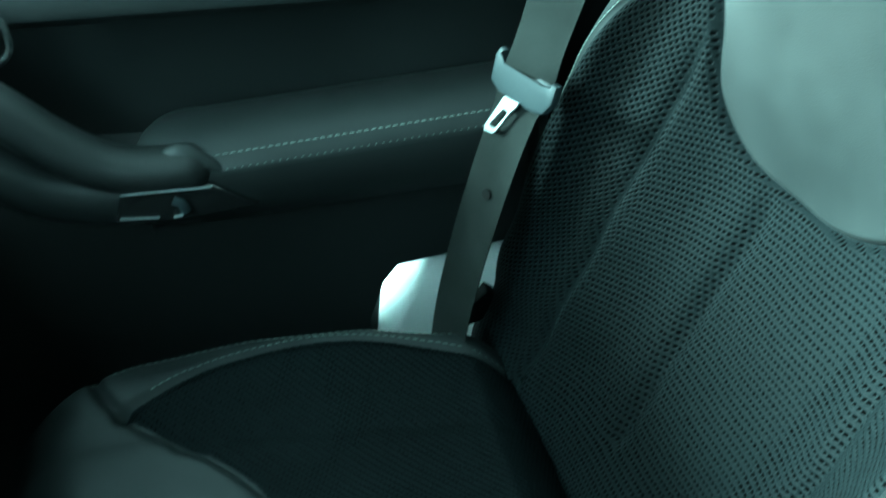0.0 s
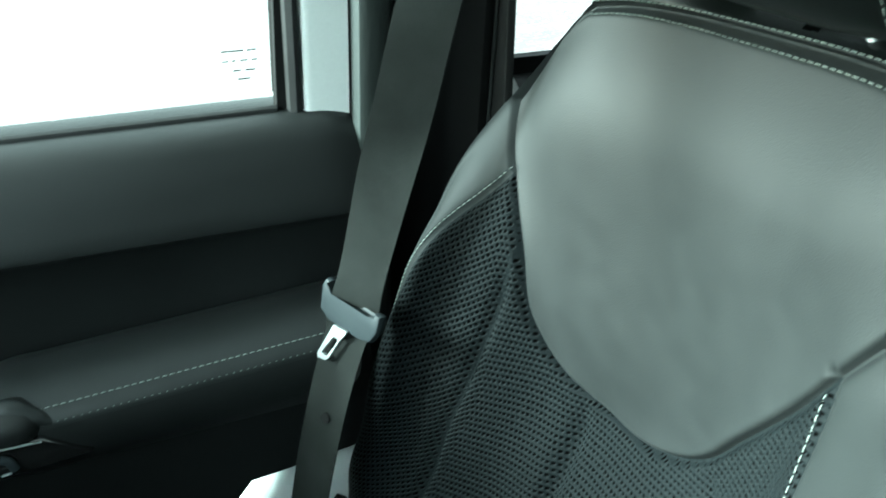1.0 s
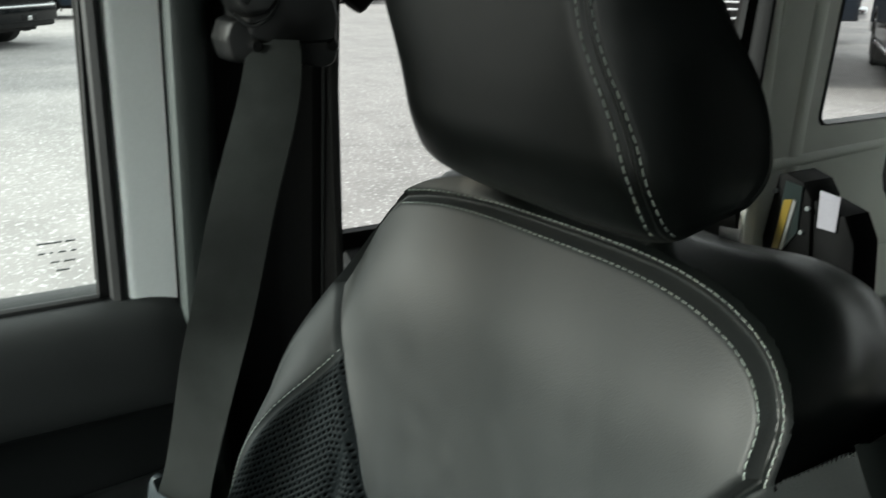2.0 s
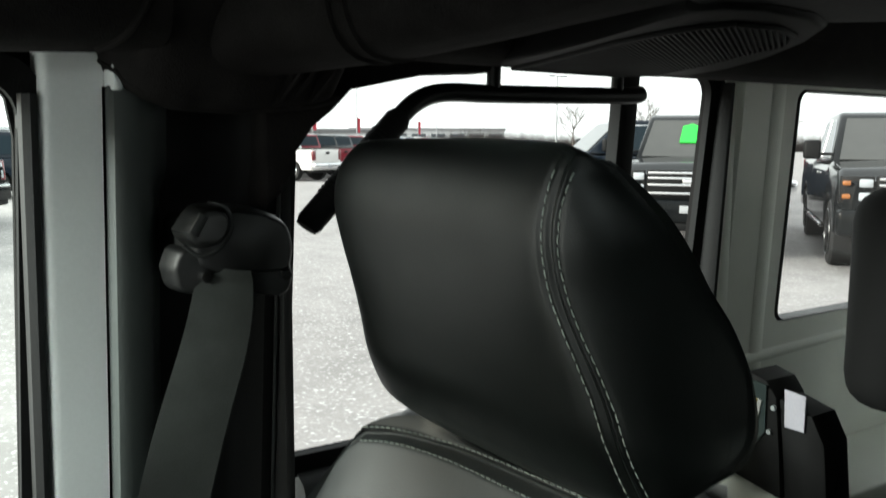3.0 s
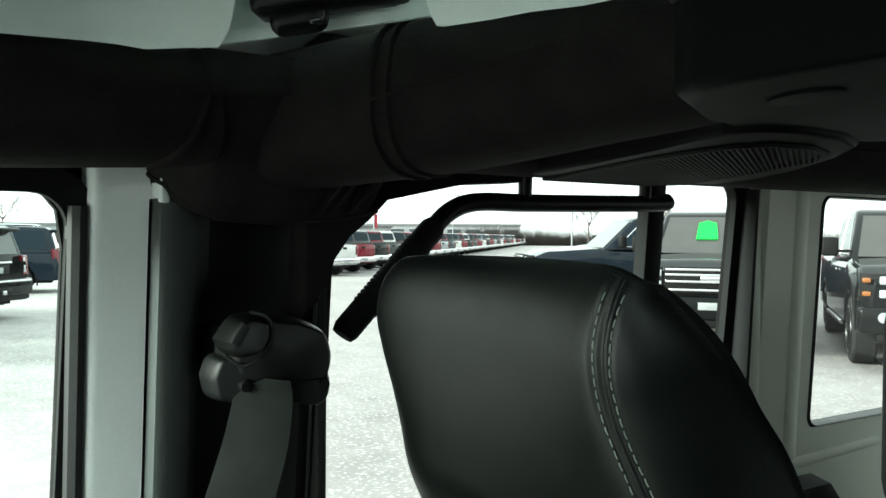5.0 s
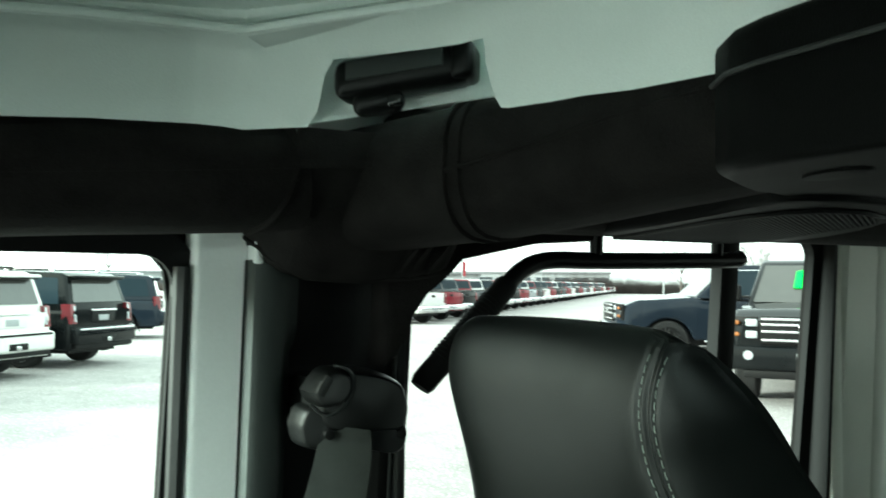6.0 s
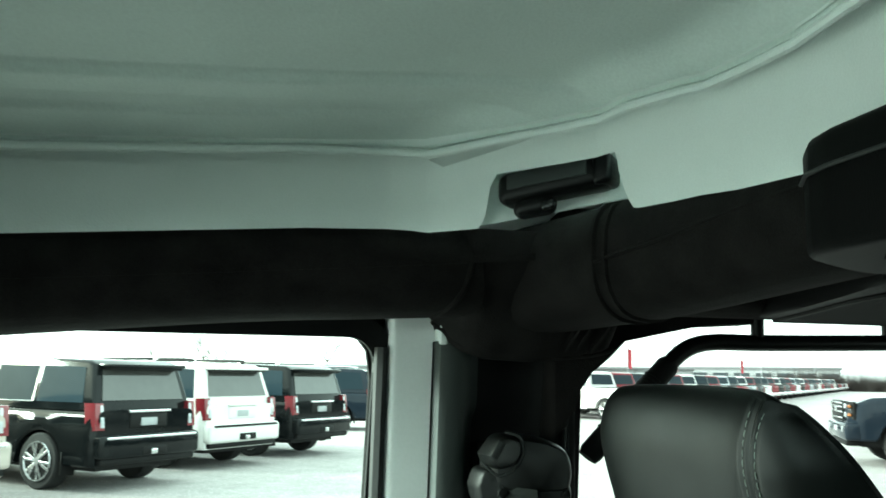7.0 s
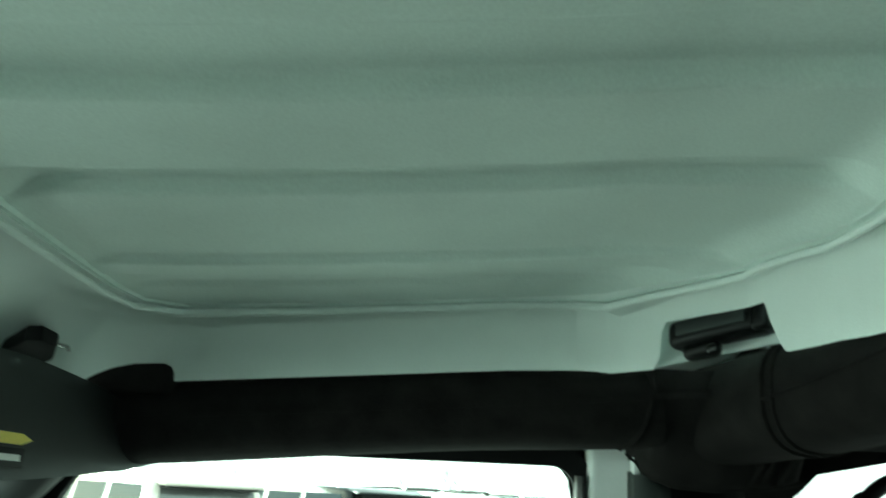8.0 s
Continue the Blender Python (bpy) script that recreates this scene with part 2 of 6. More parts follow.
def ring_bm(outer, inner, depth, bm=None):
    """A frame between two outlines with equal counts, extruded along depth."""
    bm = bm or bmesh.new()
    n = len(outer)
    loops = []
    for pts, off in ((outer, Vector((0, 0, 0))), (inner, Vector((0, 0, 0))), (inner, Vector(depth)), (outer, Vector(depth))):
        loops.append([bm.verts.new(Vector(p) + off) for p in pts])
    for a, b in zip(loops, loops[1:] + loops[:1]):
        for j in range(n):
            bm.faces.new((a[j], a[(j + 1) % n], b[(j + 1) % n], b[j]))
    return bm


def stitches_bm(points, length=0.005, gap=0.003, radius=0.0006, lift=(0, 0, 0), bm=None):
    """A row of small raised thread stitches along a polyline."""
    bm = bm or bmesh.new()
    pts = [Vector(p) for p in points]
    run = [0.0]
    for a, b in zip(pts, pts[1:]):
        run.append(run[-1] + (b - a).length)

    def at(s):
        s = min(max(s, 0.0), run[-1])
        for k in range(len(pts) - 1):
            if s <= run[k + 1]:
                u = (s - run[k]) / max(run[k + 1] - run[k], 1e-9)
                return pts[k].lerp(pts[k + 1], u)
        return pts[-1]

    s = 0.0
    while s < run[-1] - length:
        a, b = at(s), at(s + length)
        if (b - a).length < 0.3 * length or (b - a).length > 2 * length:
            break
        up = Vector(lift)
        w = (b - a).normalized().cross(up if up.length else Vector((0, 0, 1)))
        w = w.normalized() * radius
        mid = (a + b) / 2 + up * 1.0
        q = [bm.verts.new(p) for p in (a - w, a + w, mid + w, mid - w, b + w, b - w)]
        top = bm.verts.new(mid + up * 0.6)
        for f in ((q[0], q[1], top), (q[1], q[2], top), (q[2], q[4], top), (q[4], q[5], top), (q[5], q[3], top), (q[3], q[0], top)):
            bm.faces.new(f)
        s += length + gap
    return bm


def face_in(ob):
    """Turn a pane's face towards the cabin."""
    if ob.data.polygons[0].normal.y > 0:
        ob.data.flip_normals()




# ---- the parking lot ----
def ground_mat():
    m = bpy.data.materials.new("salt-bleached asphalt")
    m.use_nodes = True
    t = m.node_tree
    b = t.nodes["Principled BSDF"]
    co = t.nodes.new("ShaderNodeTexCoord")
    noises = []
    for scale, detail in ((0.25, 6.0), (3.0, 8.0), (38.0, 4.0)):
        n = t.nodes.new("ShaderNodeTexNoise")
        n.inputs["Scale"].default_value, n.inputs["Detail"].default_value = scale, detail
        t.links.new(co.outputs["Object"], n.inputs["Vector"])
        noises.append(n)
    ramp = t.nodes.new("ShaderNodeValToRGB")
    ramp.color_ramp.elements[0].position, ramp.color_ramp.elements[1].position = 0.36, 0.64
    ramp.color_ramp.elements[0].color, ramp.color_ramp.elements[1].color = (0.225, 0.212, 0.208, 1), (0.33, 0.312, 0.305, 1)
    mix = t.nodes.new("ShaderNodeMix")
    mix.data_type = "FLOAT"
    mix.inputs[0].default_value = 0.5
    t.links.new(noises[0].outputs["Fac"], mix.inputs[2])
    t.links.new(noises[1].outputs["Fac"], mix.inputs[3])
    t.links.new(mix.outputs[0], ramp.inputs[0])
    salt = t.nodes.new("ShaderNodeTexNoise")
    salt.inputs["Scale"].default_value, salt.inputs["Detail"].default_value, salt.inputs["Roughness"].default_value = 27.0, 4.0, 0.6
    t.links.new(co.outputs["Object"], salt.inputs["Vector"])
    spot = t.nodes.new("ShaderNodeMapRange")
    spot.inputs["From Min"].default_value, spot.inputs["From Max"].default_value = 0.56, 0.66
    t.links.new(salt.outputs["Fac"], spot.inputs["Value"])
    mx = t.nodes.new("ShaderNodeMixRGB")
    mx.inputs[2].default_value = (0.56, 0.55, 0.545, 1)
    t.links.new(spot.outputs[0], mx.inputs[0])
    t.links.new(ramp.outputs[0], mx.inputs[1])
    t.links.new(mx.outputs[0], b.inputs["Base Color"])
    b.inputs["Roughness"].default_value = 0.85
    bump = t.nodes.new("ShaderNodeBump")
    bump.inputs["Strength"].default_value, bump.inputs["Distance"].default_value = 0.5, 0.01
    t.links.new(noises[2].outputs["Fac"], bump.inputs["Height"])
    t.links.new(bump.outputs[0], b.inputs["Normal"])
    return m


bm = bmesh.new()
bmesh.ops.create_grid(bm, x_segments=40, y_segments=40, size=1500)
for v in bm.verts:
    v.co.z = GROUND
ground = part("ground", bm, ground_mat())
tagged(ground, "pale salt-stained asphalt of a large car lot", "ground", kind="structure")

# ---- shell of the car the camera is in: x to the rear, y to its right side ----
SILL, GLASS_Y, TOP_Y = 1.205, 0.762, 0.722
def glass_y(z):
    return GLASS_Y + (TOP_Y - GLASS_Y) * (z - SILL) / 0.41

floor = part("floor", box_bm((-1.2, -0.78, 0.36), (1.9, 0.78, 0.40)), CARPET)
tagged(floor, "black carpeted floor pan of the car", "floor", kind="structure")

# Unseen; reaches far back to keep windscreen sky light off the cushion.
dash = part("wall_front", box_bm((-1.25, -0.78, 0.40), (-0.56, 0.68, 1.19), 0.05), TRIM)
tagged(dash, "plain dark unseen bulkhead below the windscreen", "wall", kind="structure")
tail = part("wall_rear", box_bm((1.86, -0.80, 0.40), (1.90, 0.80, 1.25)), TOP_SHELL)
tagged(tail, "plain pale tailgate wall of the car", "wall", kind="structure")
# Unseen walls, added to cut the light coming in on the driver's side.
left_low = part("wall_left", box_bm((-0.95, -0.82, 0.40), (1.86, -0.78, 1.17)), TRIM)
tagged(left_low, "plain dark unseen wall that cuts low light from the driver's side", "wall", kind="structure")
bm = box_bm((-0.78, -0.82, 1.16), (1.90, -0.74, 1.70))
box_bm((-0.70, -0.74, 1.64), (1.90, -0.60, 1.70), bm=bm)
left_blocker = part("light_block_left_upper", bm, TRIM)
tagged(left_blocker, "plain dark unseen wall in place of the driver's side windows", "wall", kind="structure")
bm = box_bm((1.80, -0.80, 1.66), (1.90, 0.80, 1.80))
box_bm((1.84, 0.66, 1.25), (1.90, 0.80, 1.66), bm=bm)
rear_frame = part("wall_rear_frame", bm, TOP_SHELL)
tagged(rear_frame, "pale frame round the rear window opening", "wall", kind="structure")
bm = bmesh.new()
bm.faces.new([bm.verts.new(p) for p in ((1.865, -0.78, 1.245), (1.865, 0.665, 1.245), (1.865, 0.665, 1.665), (1.865, -0.78, 1.665))])
face_in(part("pane", bm, PANE_TINT, rear_frame))
bm = tube_bm([(-0.60, 0.70, 1.66), (-0.80, 0.72, 1.45), (-1.08, 0.75, 1.10)], 0.035, 0.05)
tube_bm([(-0.60, -0.70, 1.66), (-0.80, -0.72, 1.45), (-1.08, -0.75, 1.10)], 0.035, 0.05, bm=bm)
a_posts = part("windscreen_posts", bm, TRIM)
tagged(a_posts, "dark slanted posts at the windscreen's sides", "post", kind="structure")

# ---- quarter panel and hardtop side behind the rear door ----
def side_wall(name, x0, x1, z0, z1, hole, mat, label, y_low=0.745, y_top=0.705, thick=0.03):
    """Upright wall along x with a rounded window hole; leans inward towards the top."""
    n = 7
    def put(u, v, off=0.0):
        f = (v - 1.0) / 0.65
        return (u, y_low + (y_top - y_low) * f + off, v)
    hx, hz, hw, hh, r = hole
    inner = round_rect(hx, hz, hw, hh, r, n)
    outer = []
    for (u, v), k in zip(inner, range(len(inner))):
        q = k // (n + 1)
        cx, cz = ((x1, z1), (x0, z1), (x0, z0), (x1, z0))[q]
        s = (k % (n + 1)) / n
        if q == 0:
            p = (x1, hz + (z1 - hz) * min(1, 0.35 + s * 1.3)) if s < 0.5 else (x1 - (x1 - hx) * max(0, (s - 0.5) * 1.3), z1)
        elif q == 1:
            p = (hx - (hx - x0) * min(1, 0.35 + s * 1.3), z1) if s < 0.5 else (x0, z1 - (z1 - hz) * max(0, (s - 0.5) * 1.3))
        elif q == 2:
            p = (x0, hz - (hz - z0) * min(1, 0.35 + s * 1.3)) if s < 0.5 else (x0 + (hx - x0) * max(0, (s - 0.5) * 1.3), z0)
        else:
            p = (hx + (x1 - hx) * min(1, 0.35 + s * 1.3), z0) if s < 0.5 else (x1, z0 + (hz - z0) * max(0, (s - 0.5) * 1.3))
        outer.append(p)
    bm = ring_bm([put(*p) for p in outer], [put(*p) for p in inner], (0, thick, 0))
    ob = part(name, bm, mat)
    return tagged(ob, label, "wall", kind="structure"), [put(*p) for p in inner]


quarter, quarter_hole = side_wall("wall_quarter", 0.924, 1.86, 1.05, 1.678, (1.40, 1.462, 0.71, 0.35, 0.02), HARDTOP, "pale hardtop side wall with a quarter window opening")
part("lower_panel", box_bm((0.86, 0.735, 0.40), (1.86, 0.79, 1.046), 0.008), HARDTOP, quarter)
part("ledge", prism_bm([(0.90, 0.62, 1.035), (1.86, 0.62, 1.035), (1.86, 0.74, 1.06), (0.90, 0.74, 1.06)], (0, 0, -0.02), 0.004), HARDTOP, quarter)
part("pillar_rib", tube_bm([(1.000, 0.716, 1.655), (1.006, 0.738, 1.30), (1.012, 0.745, 1.18)], 0.022, 0.014, 12, power=3, up=(0, 1, 0)), HARDTOP, quarter)
part("rib_below_window", tube_bm([(0.93, 0.735, 1.235), (1.20, 0.737, 1.245), (1.84, 0.737, 1.27)], 0.010, 0.012, 10), HARDTOP, quarter)
n_in = [Vector(p) for p in quarter_hole]
cen = sum(n_in, Vector()) / len(n_in)
part("window_seal", ring_bm([p + (p - cen).normalized() * 0.001 - Vector((0, -0.006, 0)) for p in n_in], [p - (p - cen).normalized() * 0.006 - Vector((0, 0.002, 0)) for p in n_in], (0, 0.03, 0)), RUBBER, quarter, "black rubber window seal")
bm = bmesh.new()
bm.faces.new([bm.verts.new(p + Vector((0, 0.022, 0))) for p in n_in])
pane = part("pane", bm, PANE_TINT, quarter)
pane.visible_shadow = False
face_in(pane)
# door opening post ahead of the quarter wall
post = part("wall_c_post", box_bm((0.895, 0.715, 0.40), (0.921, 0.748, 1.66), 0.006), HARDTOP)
tagged(post, "grey body post behind the rear door", "post", kind="structure")
part("seal", tube_bm([(0.889, 0.716, 1.64), (0.893, 0.742, 1.2), (0.895, 0.75, 0.6)], 0.010, 0.018, 10, up=(0, 1, 0)), FRAME, post)


# ---- doors ----
def window_frame(name, x0, x1, z0, z1, wide, corner, mat, parent, glass_mat_used):
    """Black frame round a door window, leaning in towards the roof."""
    mid, tall, w = ((x0 + x1) / 2, (z0 + z1) / 2), z1 - z0, x1 - x0
    def outline(width, height, r):
        pts = []
        for k, (u, v) in enumerate(round_rect(mid[0], mid[1], width, height, r, 6)):
            if k > 13:
                u = mid[0] + math.copysign(width / 2, u - mid[0])
                v = mid[1] - height / 2 + (0.004 * abs((k - 14) % 7 - 3))
            pts.append((u, v))
        return pts
    inner = outline(w, tall, corner)
    outer = outline(w + 2 * wide, tall + 2 * wide, corner + wide * 0.6)
    slope = lambda p: 0.011 * (z1 - p[1]) / tall if p[0] > mid[0] and x0 < 0 else 0.0
    put = lambda p, off: (p[0] - slope(p), glass_y(p[1]) + off, p[1])
    bm = ring_bm([put(p, -0.008) for p in outer], [put(p, -0.004) for p in inner], (0, 0.016, 0))
    ob = part(name, bm, mat, parent)
    bm = bmesh.new()
    bm.faces.new([bm.verts.new(put(p, 0.006)) for p in inner])
    glass = part("pane", bm, glass_mat_used, parent)
    glass.visible_shadow = False
    face_in(glass)
    return ob


door = thing("door_1", (-0.35, 0.72, 0.45), "black vinyl front passenger door with a stitched armrest", "car door", kind="structure")
window_frame("window_frame", -0.80, 0.016, SILL - 0.022, 1.606, 0.022, 0.030, FRAME, door, PANE)
part("post_trim", prism_bm([(-0.95, 0.742, 1.19), (-0.80, 0.742, 1.19), (-0.700, 0.735, 1.40), (-0.632, 0.730, 1.545), (-0.612, 0.728, 1.575), (-0.560, 0.727, 1.592), (-0.50, 0.727, 1.60), (-0.50, 0.727, 1.66), (-0.95, 0.727, 1.66)], (0, 0.014, 0)), FRAME, door)
part("window_seal", tube_bm([(-0.80, 0.757, SILL - 0.008), (0.005, 0.757, SILL - 0.008)], 0.005, 0.007, 8), RUBBER, door)

# trim panel: one profile swept along the door, in (y, z); armrest shelf swells below the recess
def door_profile(x):
    f = 1.0 if x < 0.02 else max(0.0, 1 - ((x - 0.02) / 0.062) ** 2 * 0.35)
    deep = 0.012 + 0.014 * max(0.0, min(1.0, (0.0 - x) / 0.10)) + (0.0 if x > -0.30 else 0.02 * curve1([(0.0, 0.0), (0.5, 0.5), (1.0, 1.0)], min(1, (-0.30 - x) / 0.28)))
    return [
        (0.775, SILL - 0.008), (0.757, SILL - 0.006), (0.744, SILL - 0.008), (0.729, SILL - 0.016), (0.717, SILL - 0.030), (0.708, 1.148),
        (0.701, 1.12), (0.697, 1.106), (0.698, 1.099), (0.706, 1.095), (0.712 + 0.5 * deep, 1.082), (0.716 + deep, 1.03),
        (0.722 + deep, 1.0), (0.722 + deep, 0.955), (0.716, 0.93), (0.706, 0.905), (0.700, 0.88), (0.696, 0.82), (0.700, 0.70), (0.712, 0.55), (0.722, 0.44),
    ], f


rows = []
for k in range(61):
    x = -0.95 + k / 60 * 1.032
    prof, f = door_profile(x)
    edge = max(0.0, (x - 0.05) / 0.032)
    low = curve1([(-0.115, 0.40), (-0.10, 0.70), (-0.085, 0.774), (0.09, 0.792)], x)
    rows.append([(x, y + 0.006 * edge * edge, max(z, low + 0.001 * (20 - j)) - (0.004 * edge if z > 1.18 else 0)) for j, (y, z) in enumerate(prof)])
part("trim_panel", solid_bm(rows, (0, 0.035, 0)), TRIM_SOFT, door)
part("door_shell", prism_bm([(-0.95, 0.765, 0.42), (-0.10, 0.765, 0.42), (-0.09, 0.765, 0.80), (0.03, 0.765, 0.82), (0.03, 0.765, SILL - 0.012), (-0.95, 0.765, SILL - 0.012)], (0, 0.035, 0), 0.004), WHITE_BODY, door)

# armrest pad: rounded at its front end, running to the door's rear edge
rows, low_rows = [], []
for k in range(61):
    x = -0.327 + k / 60 * 0.380
    s = max(0.0, (x + 0.262) / 0.315)
    z = 0.985 + 0.022 * s
    f = max(0.0, min(1.0, (-0.262 - x) / 0.064))
    g = max(0.0, min(1.0, (-0.272 - x) / 0.055))
    y0 = 0.618 + 0.038 * (1 - math.sqrt(max(0.0, 1 - f * f))) + 0.03 * max(0, (s - 0.9) / 0.1) ** 2
    y1 = 0.727 - 0.060 * (1 - math.sqrt(max(0.0, 1 - g * g)))
    z -= 0.012 * g ** 3
    m = lambda u: y0 + (y1 - y0) * u
    rows.append([(x, y1, z + 0.002), (x, m(0.93), z + 0.008), (x, m(0.80), z + 0.012), (x, m(0.60), z + 0.013), (x, m(0.36), z + 0.009), (x, m(0.16), z + 0.003), (x, m(0.06), z - 0.003), (x, m(0.01), z - 0.009), (x, y0, z - 0.0135)])
    low_rows.append([(x, m(0.002), z - 0.0138), (x, m(-0.012), z - 0.0225), (x, m(0.0), z - 0.040), (x, m(0.07), z - 0.064), (x, m(0.18), z - 0.076 - 0.01 * s), (x, m(0.8), z - 0.088 - 0.012 * s)])
armrest = part("armrest", solid_bm(rows, (0, 0, -0.014)), LEATHER, door, "padded black leather armrest with grey stitching")
# Lower face in darker vinyl: shade below the pad's edge put into colour.
part("armrest_front_shaded", solid_bm(low_rows, (0, 0.02, 0)), TRIM_SOFT, door)
for dy, dz in ((0.012, 0.0005), (0.0015, -0.010)):
    line = [(-0.262 + k / 30 * 0.30, 0.618 + dy, 0.985 + 0.022 * (k / 30 * 0.30 / 0.315) + dz) for k in range(31)]
    part("stitching", stitches_bm(line, 0.0045, 0.0025, 0.0005, (0, -0.0004, 0.0006)), THREAD, armrest)
# pull handle: thick curved band sweeping down and back into the armrest
grip_line = spline([(-0.50, 0.640, 1.115), (-0.425, 0.636, 1.046), (-0.390, 0.634, 1.012), (-0.352, 0.632, 0.986), (-0.315, 0.632, 0.977), (-0.280, 0.634, 0.975), (-0.250, 0.640, 0.970)], 30)
part("pull_handle", tube_bm(grip_line, 0.026, 0.020, 18, power=2.4, up=(0.2, 0, 1), shape=lambda q: 1.0 if q < 0.85 else 1.0 - (q - 0.85) * 4.5), TRIM, door, "curved black pull handle")
part("handle_cap", tube_bm(spline([(-0.312, 0.632, 0.976), (-0.297, 0.632, 0.988), (-0.283, 0.631, 0.991), (-0.268, 0.627, 0.984), (-0.250, 0.621, 0.975)], 14), 0.011, 0.010, 12, up=(0, 0, 1), shape=lambda q: 0.25 + 0.75 * math.sin(math.pi * q) ** 0.6), LEATHER, door)
under = spline([(-0.52, 0.655, 1.03), (-0.44, 0.648, 0.985), (-0.40, 0.646, 0.960), (-0.34, 0.646, 0.948), (-0.28, 0.648, 0.948), (-0.235, 0.660, 0.944)], 24)
part("handle_base", tube_bm(under, 0.032, 0.026, 16, power=3, up=(0.2, 0, 1), shape=lambda q: 1.0 if q < 0.8 else 1.0 - (q - 0.8) * 2.2), TRIM_SOFT, door)
switch = part("switch_plate", prism_bm([(-0.351, 0.609, 0.937), (-0.315, 0.609, 0.931), (-0.221, 0.614, 0.937), (-0.261, 0.609, 0.967), (-0.341, 0.609, 0.969)], (0, 0.02, 0), 0.003), TRIM_GLOSS, door, "gloss black switch plate")
# Bright tubes paint in the plate's edge lines and the rocker's glint.
part("switch_edge", tube_bm([(-0.341, 0.6075, 0.968), (-0.261, 0.6075, 0.9665)], 0.0010, sides=6), PLATED, switch)
part("switch_edge", tube_bm([(-0.346, 0.6075, 0.943), (-0.312, 0.6075, 0.940)], 0.0010, sides=6), PLATED, switch)
rocker = part("rocker", tube_bm(spline([(-0.297, 0.607, 0.957), (-0.290, 0.606, 0.953), (-0.287, 0.606, 0.944)], 8), 0.0045, 0.003, 10, up=(0, 1, 0)), TONGUE, switch)
part("rocker_glint", tube_bm([(-0.299, 0.6055, 0.940), (-0.291, 0.6055, 0.941)], 0.0013, sides=6), PLATED, rocker)
# inner latch loop at the front of the recess
loop = round_rect(-0.46, 1.09, 0.09, 0.055, 0.024, 6)
part("latch_lever", tube_bm([(u, 0.694, v) for u, v in loop + loop[:1]], 0.004, sides=8, up=(0, 1, 0)), STEEL, door, "steel edged inner door lever")

marks = bmesh.new()
for row, (z, bits) in enumerate(((1.262, ((-0.044, -0.022), (-0.019, -0.010))), (1.252, ((-0.044, -0.038), (-0.034, -0.031), (-0.026, -0.019), (-0.015, -0.010))), (1.242, ((-0.034, -0.026), (-0.022, -0.012))), (1.233, ((-0.030, -0.018),)))):
    for a, b in bits:
        box_bm((a, glass_y(z) + 0.003, z - 0.0007), (b, glass_y(z) + 0.004, z + 0.0007), bm=marks)
part("glass_marking", marks, TONGUE, door, "small dark printed glass marking")
rear_door = thing("door_2", (0.55, 0.74, 0.45), "black rear passenger door with a framed window", "car door", kind="structure")
window_frame("window_frame", 0.261, 0.866, SILL + 0.010, 1.648, 0.022, 0.028, FRAME, rear_door, PANE_TINT)
part("divider", tube_bm([(0.702, glass_y(1.64) - 0.004, 1.64), (0.708, glass_y(1.22) - 0.004, 1.21)], 0.016, 0.012, 10, power=4, up=(0, 1, 0)), FRAME, rear_door)
rows = [[(x, 0.79, SILL), (x, 0.775, SILL + 0.006), (x, 0.755, SILL + 0.004), (x, 0.738, SILL - 0.006), (x, 0.728, SILL - 0.03), (x, 0.722, 1.10), (x, 0.722, 0.95), (x, 0.70, 0.90), (x, 0.71, 0.6), (x, 0.73, 0.44)] for x in [0.27 + 0.622 * k / 12 for k in range(13)]]
part("trim_panel", solid_bm(rows, (0, 0.03, 0)), TRIM_SOFT, rear_door)


# ---- B pillar ----
pillar = thing("wall_b_pillar", (0.15, 0.76, 0.40), "white painted door pillar with charcoal plastic trim", "pillar", kind="structure")
rows = []
for k in range(40):
    z = 0.42 + k / 39 * 1.21
    y = glass_y(max(z, 1.0)) + 0.010
    flare = 0.16 * max(0.0, (0.818 - z) / 0.3) ** 0.6 if z < 0.818 else 0.0
    x0 = 0.029 - flare
    y_in = y - 0.028 - 0.05 * max(0.0, min(1.0, (0.86 - z) / 0.12))
    rows.append([(x0 - 0.001, y + 0.05, z), (x0, y_in + 0.020, z), (x0 + 0.001, y_in + 0.008, z), (x0 + 0.004, y_in + 0.002, z), (x0 + 0.007, y_in + 0.0005, z), (x0 + 0.010, y_in, z), (x0 + 0.016, y_in - 0.0003, z), (0.080, y_in - 0.0018, z), (0.085, y_in - 0.002, z), (0.092, y_in + 0.03, z), (0.220, y_in + 0.03, z), (0.226, y_in + 0.035, z), (0.226, y + 0.05, z)])
part("painted_post", solid_bm(rows, (0, 0.02, 0)), WHITE_BODY, pillar)
part("door_seal", solid_bm([[(0.015, glass_y(z) - 0.006, z), (0.017, glass_y(z) - 0.014, z), (0.023, glass_y(z) - 0.0175, z), (0.0285, glass_y(z) - 0.0165, z)] for z in (1.175, 1.30, 1.45, 1.595)], (0, 0.012, 0)), RUBBER, pillar, "black rubber door seal")
part("post_head", prism_bm([(x, glass_y(z) + 0.013, z) for x, z in ((-0.10, 1.655), (-0.10, 1.626), (-0.030, 1.618), (-0.004, 1.608), (0.009, 1.592), (0.014, 1.56), (0.007, 1.21), (0.05, 1.21), (0.05, 1.655))], (0, 0.012, 0)), FRAME, pillar)
